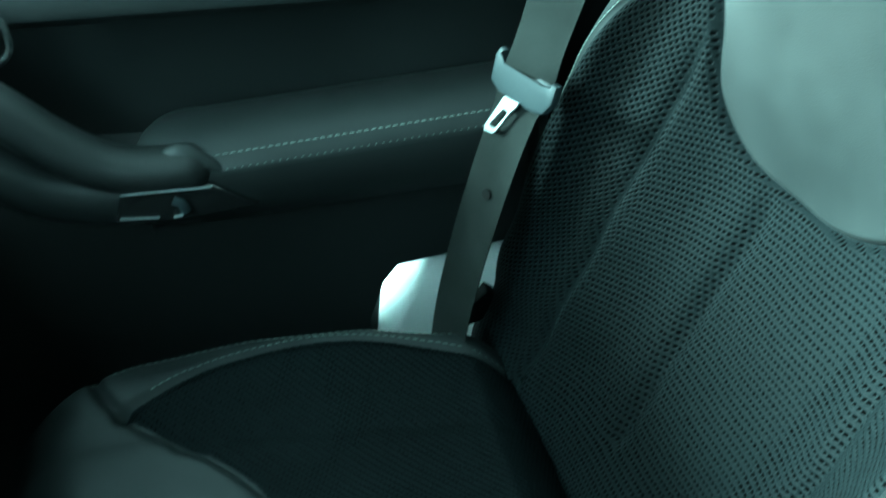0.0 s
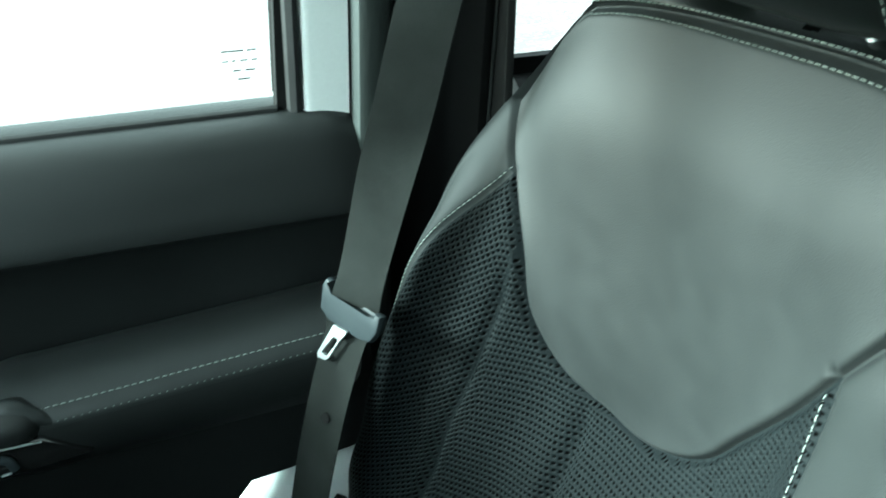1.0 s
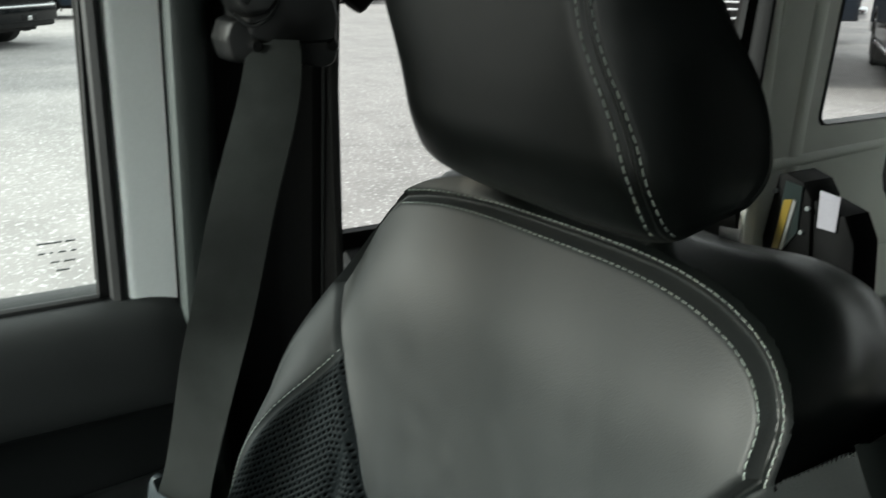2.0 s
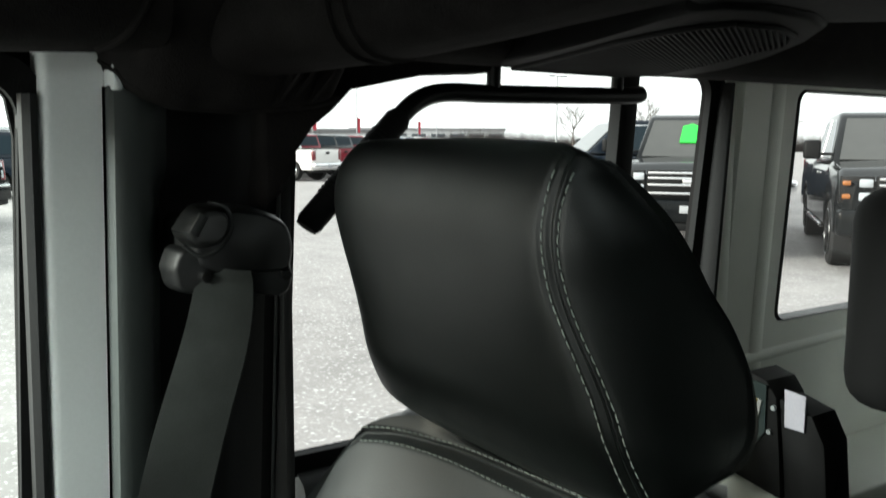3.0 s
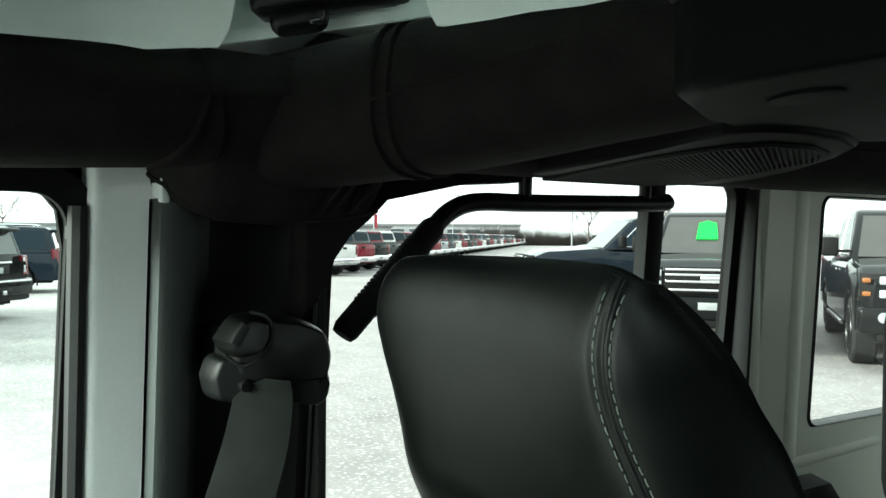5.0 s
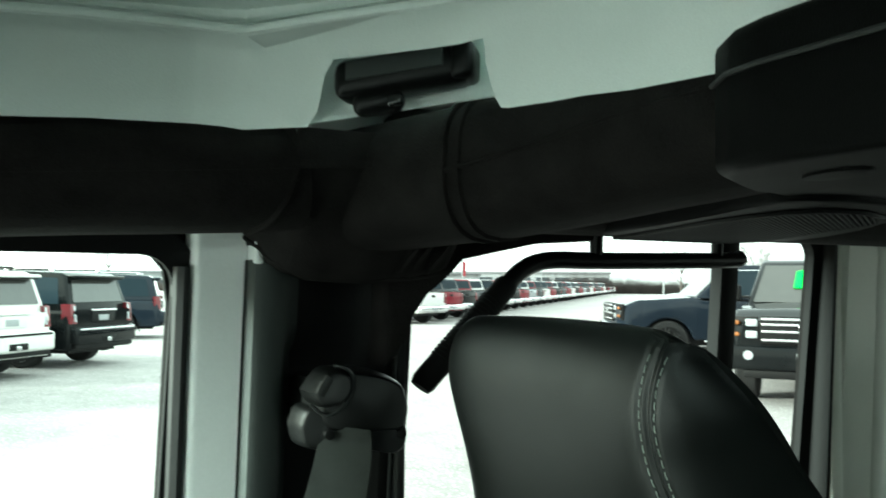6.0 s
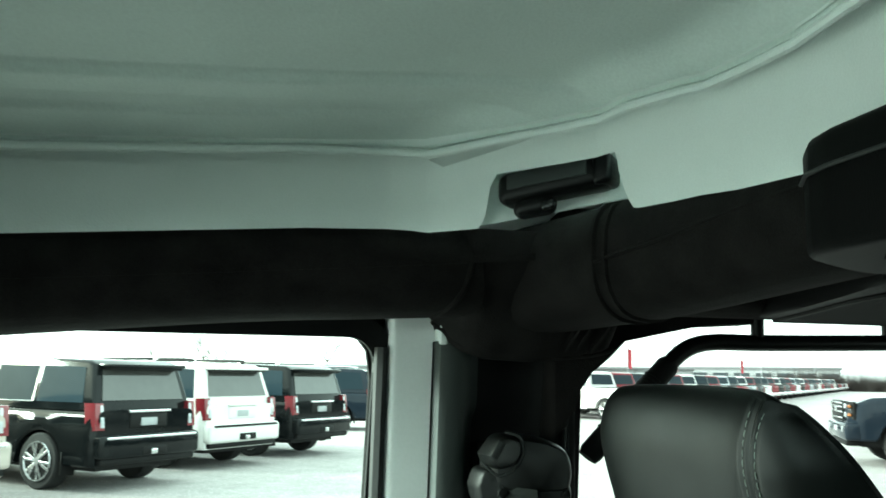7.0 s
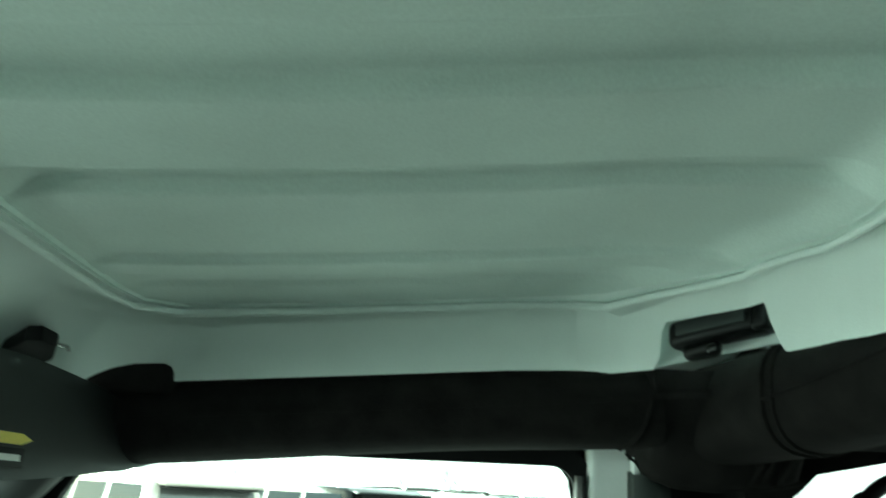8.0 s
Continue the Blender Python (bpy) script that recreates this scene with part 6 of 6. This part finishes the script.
def make_suv(paint, label, rims=RIM_BRIGHT, chrome=True, lamps=LAMP_RED):
    """Long full-size sport utility vehicle with upright tail."""
    root = thing("suv", (0, 0, 0), label, "car", "parked utility vehicles")
    L, W, R = 5.45, 1.01, 0.40
    wheels = (-1.62, 1.66)
    top = lambda x: curve1([(-2.72, 1.12), (0.9, 1.14), (1.2, 1.16), (2.3, 1.06), (2.72, 0.96)], x)
    part("body", lower_body(L, W, top, wheels, R, 0.36), paint, root)
    shape = [(-2.62, 1.10), (-2.60, 1.30), (-2.46, 1.78), (-2.34, 1.84), (-1.2, 1.875), (0.2, 1.86), (0.55, 1.80), (1.25, 1.14)]
    part("cabin", cabin(shape, 0.95, 1.10, 0.20), paint, root)
    panes = [[(-2.40, 1.24), (-2.30, 1.74), (-1.42, 1.76), (-1.42, 1.24)], [(-1.34, 1.24), (-1.34, 1.76), (-0.42, 1.77), (-0.42, 1.24)], [(-0.34, 1.24), (-0.34, 1.77), (0.32, 1.75), (0.86, 1.30), (0.86, 1.24)]]
    side_panes(root, panes[:1], 0.95, 1.10, 0.20, CAR_GLASS)
    side_panes(root, panes[1:], 0.95, 1.10, 0.20, CAR_GLASS, CHROME if chrome else None)
    part("rear_window", prism_bm([(-2.612, -0.78, 1.27), (-2.612, 0.78, 1.27), (-2.492, 0.70, 1.70), (-2.492, -0.70, 1.70)], (-0.008, 0, 0.0)), CAR_GLASS_CLEAR, root)
    part("windscreen", prism_bm([(0.62, 0.74, 1.76), (1.20, 0.84, 1.19), (1.20, -0.84, 1.19), (0.62, -0.74, 1.76)], (0.012, 0, 0.008)), CAR_GLASS, root)
    part("spoiler", box_bm((-2.70, -0.74, 1.735), (-2.40, 0.74, 1.79), 0.02), paint, root)
    part("spoiler_shade", box_bm((-2.66, -0.70, 1.705), (-2.48, 0.70, 1.733), 0.008), BLACK_TRIM, root)
    for s in (1, -1):
        lamp = part("tail_lamp", prism_bm([(-2.735, s * 0.80, 0.86), (-2.735, s * 0.965, 0.86), (-2.70, s * 0.965, 1.24), (-2.70, s * 0.82, 1.24)], (0.20, s * 0.028, 0), 0.015), lamps, root, "red and clear tail lamp")
        part("lens", prism_bm([(-2.742, s * 0.815, 0.90), (-2.742, s * 0.88, 0.90), (-2.706, s * 0.88, 1.21), (-2.706, s * 0.835, 1.21)], (0.02, 0, 0), 0.004), LAMP_CLEAR, lamp)
        part("roof_rail", tube_bm(spline([(-2.05, s * 0.70, 1.865), (-1.95, s * 0.70, 1.915), (0.0, s * 0.70, 1.915), (0.12, s * 0.70, 1.87)], 20), 0.022, sides=8), CHROME if chrome else BLACK_TRIM, root)
        part("mirror", box_bm((0.82, s * 0.98 - 0.10, 1.20), (0.98, s * 0.98 + 0.10, 1.36), 0.04, 3), paint, root)
        for x in (-0.60, 0.42):
            part("door_handle", box_bm((x - 0.12, s * 1.0 - 0.012, 1.035), (x + 0.10, s * 1.0 + 0.014, 1.07), 0.01), CHROME if chrome else paint, root)
        part("side_moulding", box_bm((-1.05, s * 1.005 - 0.01, 0.50), (1.10, s * 1.005 + 0.012, 0.53), 0.006), CHROME if chrome else BLACK_TRIM, root)
        part("running_board", box_bm((-1.05, s * 0.98 - 0.09, 0.34), (1.12, s * 0.98 + 0.06, 0.39), 0.02), BLACK_TRIM, root)
        part("mud_flap", box_bm((-2.16, s * 0.90 - 0.12, 0.22), (-2.13, s * 0.90 + 0.12, 0.55), 0.01), BLACK_TRIM, root)
        part("head_lamp", prism_bm([(2.66, s * 0.52, 0.82), (2.60, s * 0.90, 0.84), (2.60, s * 0.90, 1.0), (2.66, s * 0.52, 1.0)], (0.03, 0, 0), 0.01), LAMP_CLEAR, root)
    bumper = part("rear_bumper", box_bm((-2.86, -0.96, 0.46), (-2.55, 0.96, 0.80), 0.07, 4), paint, root)
    part("bumper_strip", box_bm((-2.872, -0.86, 0.735), (-2.80, 0.86, 0.775), 0.012), CHROME if chrome else BLACK_TRIM, bumper)
    part("hitch_cover", box_bm((-2.868, -0.26, 0.50), (-2.82, 0.20, 0.62), 0.015), BLACK_TRIM, bumper)
    part("tow_hitch", box_bm((-2.90, -0.05, 0.50), (-2.80, 0.06, 0.58), 0.01), STEEL, bumper)
    part("lower_valance", box_bm((-2.80, -0.90, 0.38), (-2.50, 0.90, 0.47), 0.02), BLACK_TRIM, bumper)
    gate = part("plate_recess", box_bm((-2.742, -0.36, 0.87), (-2.70, 0.36, 1.09), 0.02), BLACK_TRIM if chrome else paint, root)
    part("number_plate", box_bm((-2.750, -0.155, 0.905), (-2.738, 0.155, 1.02), 0.006), PLATE, gate, "blank pale number plate")
    part("gate_handle", box_bm((-2.765, -0.40, 1.095), (-2.70, 0.40, 1.135), 0.012), CHROME if chrome else paint, root)
    part("underbody", box_bm((-2.5, -0.72, 0.28), (2.5, 0.72, 0.80)), UNDER, root)
    part("grille", box_bm((2.66, -0.50, 0.62), (2.74, 0.50, 1.0), 0.02), CHROME, root)
    for x in wheels:
        for s in (1, -1):
            wheel_parts(root, x, s * 0.985, R, 0.28, rims)
    return root


def make_truck(paint, label, front=False, chrome=True, tag=False, mirrors=True, group="parked pickup trucks"):
    """Crew cab pickup truck."""
    root = thing("pickup_truck", (0, 0, 0), label, "pickup truck", group)
    L, W, R = 5.9, 1.01, 0.42
    wheels = (-1.85, 1.95)
    top = lambda x: curve1([(-2.95, 1.28), (-1.0, 1.28), (-0.9, 1.22), (1.2, 1.24), (1.45, 1.30), (2.5, 1.24), (2.9, 1.10)], x)
    part("body", lower_body(L, W, top, wheels, R, 0.46), paint, root)
    shape = [(-1.02, 1.22), (-0.98, 1.40), (-0.86, 1.90), (-0.70, 1.955), (0.50, 1.965), (0.72, 1.90), (1.38, 1.28)]
    part("cabin", cabin(shape, 0.95, 1.22, 0.22), paint, root)
    side_panes(root, [[(-0.86, 1.34), (-0.76, 1.84), (-0.14, 1.86), (-0.14, 1.34)], [(-0.06, 1.34), (-0.06, 1.86), (0.56, 1.85), (1.02, 1.40), (1.02, 1.34)]], 0.95, 1.22, 0.22, CAR_GLASS, CHROME if chrome else None)
    part("rear_window", prism_bm([(-0.985, -0.72, 1.42), (-0.985, 0.72, 1.42), (-0.885, 0.66, 1.83), (-0.885, -0.66, 1.83)], (-0.010, 0, 0)), CAR_GLASS, root)
    ws = part("windscreen", prism_bm([(0.77, 0.72, 1.865), (1.355, 0.84, 1.315), (1.355, -0.84, 1.315), (0.77, -0.72, 1.865)], (0.012, 0, 0.010)), CAR_GLASS_CLEAR, root)
    if tag:
        part("price_tag", prism_bm([(0.90, -0.01, 1.765), (1.16, 0.02, 1.52), (1.16, -0.30, 1.52), (0.90, -0.27, 1.765), (0.885, -0.21, 1.78), (0.86, -0.14, 1.805), (0.885, -0.07, 1.78)], (0.02, 0, 0.018)), TAG_GREEN, ws, "bright green hanging price tag")
    part("bed_well", box_bm((-2.86, -0.80, 1.295), (-1.06, 0.80, 1.312)), UNDER, root)
    part("tailgate", box_bm((-2.975, -0.78, 0.78), (-2.90, 0.78, 1.285), 0.02), paint, root)
    part("gate_handle", box_bm((-2.985, -0.14, 1.10), (-2.96, 0.14, 1.20), 0.012), BLACK_TRIM, root)
    bumper = part("rear_bumper", box_bm((-3.10, -0.98, 0.50), (-2.88, 0.98, 0.74), 0.05, 3), CHROME if chrome else BLACK_TRIM, root)
    part("number_plate", box_bm((-3.108, -0.155, 0.56), (-3.09, 0.155, 0.68), 0.005), PLATE, bumper, "blank pale number plate")
    for s in (1, -1):
        part("tail_lamp", box_bm((-2.97, min(s * 0.80, s * 0.985), 0.86), (-2.84, max(s * 0.80, s * 0.985), 1.25), 0.02), LAMP_RED, root)
        part("mirror", box_bm((0.98, s * 1.16 - 0.11, 1.32), (1.12, s * 1.16 + 0.11, 1.58), 0.04, 3), BLACK_TRIM, root)
        part("mirror_arm", box_bm((1.02, s * 1.0 - 0.10, 1.37), (1.08, s * 1.0 + 0.10, 1.41), 0.01), BLACK_TRIM, root)
        part("door_handle", box_bm((0.02, s * 1.0 - 0.01, 1.10), (0.22, s * 1.0 + 0.014, 1.135), 0.01), CHROME if chrome else BLACK_TRIM, root)
        part("running_board", tube_bm([(-0.95, s * 1.0, 0.44), (1.25, s * 1.0, 0.44)], 0.05, 0.03, 10), CHROME if chrome else BLACK_TRIM, root)
    part("underbody", box_bm((-2.7, -0.70, 0.34), (2.7, 0.70, 0.92)), UNDER, root)
    for x in wheels:
        for s in (1, -1):
            wheel_parts(root, x, s * 0.985, R, 0.28, RIM_BRIGHT if not front else RIM_DARK, 5)
    if front:
        face = part("grille", box_bm((2.86, -0.60, 0.80), (2.99, 0.60, 1.17), 0.03), BLACK_TRIM, root)
        for z in (0.86, 0.97, 1.06, 1.13):
            part("grille_bar", box_bm((2.975, -0.58, z - 0.016), (3.01, 0.58, z + 0.016), 0.008), CHROME, face)
        part("badge", box_bm((3.0, -0.13, 0.985), (3.022, 0.13, 1.045), 0.012), CHROME, face, "plain bright badge")
        for s in (1, -1):
            lamp = part("head_lamp", prism_bm([(2.90, s * 0.62, 0.84), (2.80, s * 0.97, 0.84), (2.80, s * 0.97, 1.16), (2.90, s * 0.62, 1.16)], (0.06, 0, 0), 0.015), BLACK_TRIM, root)
            for z in (0.875, 1.03):
                part("lens", box_bm((2.93, min(s * 0.63, s * 0.78), z), (2.972, max(s * 0.63, s * 0.78), z + 0.10), 0.02), LAMP_CLEAR, lamp)
                part("turn_lens", box_bm((2.885, min(s * 0.86, s * 0.955), z + 0.02), (2.945, max(s * 0.86, s * 0.955), z + 0.08), 0.02), LAMP_AMBER, lamp)
            part("fog_lamp", tube_bm([(2.98, s * 0.74, 0.66), (3.035, s * 0.74, 0.66)], 0.06, sides=16), LAMP_CLEAR, root)
        fb = part("front_bumper", box_bm((2.72, -1.0, 0.46), (3.02, 1.0, 0.78), 0.06, 3), paint, root)
        part("number_plate", box_bm((3.018, -0.155, 0.60), (3.03, 0.155, 0.70), 0.005), PLATE, fb, "blank pale number plate")
        part("skid_plate", box_bm((2.70, -0.80, 0.36), (2.98, 0.80, 0.47), 0.02), BLACK_TRIM, fb)
    return root


def stand(x, y, fx, fy):
    """Pose of a vehicle on the lot whose nose points along (fx, fy)."""
    return Matrix.Translation((x, y, GROUND)) @ Matrix.Rotation(math.atan2(fy, fx), 4, "Z")


def set_down(ob, m):
    ob.matrix_basis = m
    return ob


# row of utility vehicles seen from behind
FX, FY = -0.755, 0.655
def suv_at(x, y):
    """Pose from the place of the near rear wheel (left rear) on the ground."""
    ang = math.atan2(FY, FX)
    off = Matrix.Rotation(ang, 3, "Z") @ Vector((-1.62, 0.985, 0))
    return stand(x - off.x, y - off.y, FX, FY)


suv_a = set_down(make_suv(P_BLACK, "shiny black utility vehicle with chrome window trim", RIM_BRIGHT), suv_at(-2.79, 13.40))
set_down(make_suv(P_WHITE, "white utility vehicle parked tail out on the lot", RIM_BRIGHT, chrome=False), suv_at(-1.41, 16.15))
copy_thing(suv_a, suv_at(0.25, 18.35))
set_down(make_suv(P_BEIGE, "pale beige utility vehicle parked tail out", RIM_BRIGHT), suv_at(-4.95, 11.05))
set_down(make_suv(P_NAVY, "dark blue utility vehicle seen from the side", RIM_BRIGHT), stand(1.6, 27.6, -0.98, 0.2))
# trucks facing the aisle
TX, TY = -0.797, -0.603
def truck_at(x, y, fx=TX, fy=TY):
    """Pose from the place of the right front wheel."""
    off = Matrix.Rotation(math.atan2(fy, fx), 3, "Z") @ Vector((1.95, -0.985, 0)) * 1.09
    return stand(x - off.x, y - off.y, fx, fy) @ Matrix.Scale(1.09, 4)


truck_a = set_down(make_truck(P_BLACK, "black heavy pickup truck with amber lamps", front=True), truck_at(11.02, 6.80))
set_down(make_truck(P_BLACK, "black heavy pickup truck with a green price tag", front=True, tag=True), truck_at(10.11, 9.75))
truck_n = set_down(make_truck(P_NAVY, "dark blue pickup truck with chrome mirrors", front=True), stand(15.3, 14.35, -0.868, 0.49) @ Matrix.Scale(1.1, 4))
copy_thing(truck_a, truck_at(13.2, 4.2))
truck_s = set_down(make_truck(P_SILVER, "silver pickup truck nose out in its row", front=True), stand(17.65, 16.55, -0.868, 0.49))
for k, ob in enumerate((truck_n, truck_s, truck_n, truck_a, truck_s, truck_n, truck_s)):
    copy_thing(ob, stand(20.0 + 2.4 * k, 18.8 + 2.25 * k, -0.868, 0.49))
# long far row of pickups, tails to the aisle
far = [make_truck(p, l, group="far row of pickup trucks") for p, l in ((P_WHITE, "white pickup truck in a long row"), (P_RED, "red pickup truck in a long row"), (P_SILVER, "silver pickup truck in a long row"), (P_BLACK, "black pickup truck in a long row"), (P_WHITE, "white pickup truck in a long row"), (P_GREY, "charcoal pickup truck in a long row"))]
pick = random.Random(5)
used = set()
for k in range(34):
    x, y = 14.5 + 2.02 * k * (1 + 0.012 * k), 34.6 + 2.26 * k * (1 + 0.012 * k)
    m = stand(x, y, -0.47, 0.883) @ Matrix.Rotation(radians(pick.uniform(-2, 2)), 4, "Z")
    which = (0, 1, 3, 5, 1, 4, 3, 1, 2, 5)[k % 10]
    if which in used:
        copy_thing(far[which], m)
    else:
        used.add(which)
        set_down(far[which], m)

# ---- far edge of the lot ----
BUILD = rough_mat("grey metal cladding", (0.34, 0.35, 0.36), 0.6, patch=0.3)
BUILD_DARK = rough_mat("dark shop glass", (0.05, 0.06, 0.07), 0.15)
TWIG = rough_mat("bare winter twigs", (0.085, 0.068, 0.060), 0.9, spread=0.3)
POLE = rough_mat("galvanised pole", (0.28, 0.29, 0.30), 0.5, metal=0.5)
FLAG = rough_mat("dark red pennant cloth", (0.35, 0.03, 0.05), 0.8)
def make_hall(x, y, w, d, h, turn, label):
    root = thing("showroom", (0, 0, 0), label, "building", "low buildings beyond the lot")
    part("wall", box_bm((-w / 2, -d / 2, 0), (w / 2, d / 2, h)), BUILD, root)
    part("roof", box_bm((-w / 2 - 0.4, -d / 2 - 0.4, h), (w / 2 + 0.4, d / 2 + 0.4, h + 0.5), 0.05), rough_mat("grey roof edge", (0.20, 0.20, 0.21), 0.6), root)
    n = int(w / 5)
    for k in range(n):
        part("window", box_bm((-w / 2 + 1 + k * 5, -d / 2 - 0.06, 0.8), (-w / 2 + 4.6 + k * 5, -d / 2 - 0.02, min(h - 1, 3.4))), BUILD_DARK, root)
    root.matrix_basis = Matrix.Translation((x, y, GROUND)) @ Matrix.Rotation(radians(turn), 4, "Z")
    return root
make_hall(70, 170, 46, 16, 3.4, -30, "long low grey showroom beyond the truck row")
make_hall(128, 196, 40, 16, 4.4, -35, "pale grey service hall beyond the lot")
make_hall(18, 190, 34, 14, 3.2, -10, "low grey workshop beyond the lot")
def make_lamp(x, y, h):
    root = thing("street_lamp", (0, 0, 0), "tall thin galvanised lot lamp", "lamp post", "lot lamps")
    part("pole", tube_bm([(0, 0, 0), (0, 0, h)], 0.09, sides=8, up=(0, 1, 0), shape=lambda s: 1 - 0.4 * s), POLE, root)
    part("arm", tube_bm([(-0.7, 0, h), (0.7, 0, h)], 0.05, sides=6), POLE, root)
    for s in (-1, 1):
        part("head", box_bm((s * 0.9 - 0.35, -0.18, h - 0.06), (s * 0.9 + 0.35, 0.18, h + 0.10), 0.03), POLE, root)
    root.matrix_basis = Matrix.Translation((x, y, GROUND))
    return root
lamp = make_lamp(34, 84, 8.5)
for x, y in ((52, 96), (80, 120), (-6, 110), (112, 150), (62, 70)):
    copy_thing(lamp, Matrix.Translation((x, y, GROUND)))
def make_flag(x, y, h):
    root = thing("flag_pole", (0, 0, 0), "slim pole with a dark red pennant", "flag", "pennants")
    part("pole", tube_bm([(0, 0, 0), (0, 0, h)], 0.05, sides=6, up=(0, 1, 0)), POLE, root)
    part("pennant", solid_bm([[(0.05 + 0.45 * u, 0.08 * math.sin(5 * u + v), h - 0.1 - 2.2 * v - 0.2 * u) for u in (0, 0.25, 0.5, 0.75, 1)] for v in (0, 0.25, 0.5, 0.75, 1)], (0, 0.02, 0)), FLAG, root)
    root.matrix_basis = Matrix.Translation((x, y, GROUND))
    return root
flag = make_flag(44, 92, 5.2)
for x, y in ((64, 118), (84, 132)):
    copy_thing(flag, Matrix.Translation((x, y, GROUND)))


def make_bare_tree(seed, h, label):
    """Leafless tree: tapered trunk, limbs and a haze of fine twigs."""
    rnd = random.Random(seed)
    root = thing("tree", (0, 0, 0), label, "tree", "bare winter trees")
    part("trunk", tube_bm([(0, 0, 0), (0.05, 0, h * 0.2), (0, 0.05, h * 0.45)], 0.03 * h ** 0.8, sides=8, up=(0, 1, 0), shape=lambda s: 1 - 0.5 * s), TWIG, root)
    vs, fs = [], []
    def twig(a, b, r):
        d = (b - a).normalized()
        s = d.cross(Vector((rnd.uniform(-1, 1), rnd.uniform(-1, 1), 0.2))).normalized() * r
        i = len(vs)
        t = d.cross(s)
        vs.extend([a - s, a + s, a + t, b])
        fs.extend([(i, i + 1, i + 3), (i + 1, i + 2, i + 3), (i + 2, i, i + 3)])
    def grow(p, d, length, r, depth):
        q = p + d * length
        twig(p, q, r)
        if depth == 0:
            return
        for _ in range(rnd.choice((3, 4))):
            f = rnd.uniform(0.45, 1.0)
            nd = (d + Vector((rnd.uniform(-1, 1), rnd.uniform(-1, 1), rnd.uniform(-0.3, 0.6))) * 0.75).normalized()
            grow(p + d * length * f, nd, length * rnd.uniform(0.5, 0.72), r * 0.55, depth - 1)
    for k in range(7):
        a = k * 0.9 + rnd.uniform(-0.3, 0.3)
        grow(Vector((0, 0, h * rnd.uniform(0.2, 0.45))), Vector((math.cos(a) * 0.7, math.sin(a) * 0.7, rnd.uniform(0.6, 1.2))).normalized(), h * 0.26, 0.011 * h, 4)
    me = bpy.data.meshes.new("crown")
    me.from_pydata([tuple(v) for v in vs], [], fs)
    me.materials.append(TWIG)
    ob = new("crown", me)
    ob.parent = root
    return root
trees = [make_bare_tree(s, h, "bare leafless winter tree beyond the lot") for s, h in ((1, 7.0), (2, 8.5), (3, 6.0))]
spots = [(-9, 112), (-4, 122), (-2, 118), (-30, 110), (14, 134), (118, 120), (105, 104), (128, 118), (96, 92), (140, 132), (92, 100), (150, 120), (112, 96), (84, 78), (76, 58), (90, 62), (100, 48), (120, 60), (45, 130)]
for k, (x, y) in enumerate(spots):
    m = Matrix.Translation((x, y, GROUND)) @ Matrix.Rotation(k * 1.7, 4, "Z")
    if k < 3:
        trees[k].matrix_basis = m
    else:
        copy_thing(trees[k % 3], m)
# scrub along the far side
rnd = random.Random(9)
vs, fs = [], []
for k in range(62000):
    s = rnd.random()
    x, y = 60 + 130 * s + rnd.uniform(-6, 6), 175 - 125 * s + rnd.uniform(-6, 6)
    if rnd.random() < 0.35:
        x, y = rnd.uniform(-120, 60), 150 + rnd.uniform(0, 20)
        h = rnd.uniform(0.5, 2.0)
    else:
        h = rnd.uniform(0.8, 3.6) * (0.95 + 0.25 * math.sin(s * 23) + 0.15 * math.sin(s * 61 + 1)) + rnd.random() ** 6 * 1.6
    i = len(vs)
    w = rnd.uniform(0.03, 0.09)
    lean = rnd.uniform(-0.9, 0.9)
    vs.extend([(x - w, y, GROUND), (x + w, y + 0.1, GROUND), (x + lean, y, GROUND + h), (x + lean * 0.3 + 0.5, y, GROUND + h * 0.7)])
    fs.extend([(i, i + 1, i + 2), (i, i + 1, i + 3)])
me = bpy.data.meshes.new("scrub")
me.from_pydata(vs, [], fs)
me.materials.append(TWIG)
tagged(new("scrub", me), "brown leafless scrub along the far edge of the lot", "bushes", kind="stuff")
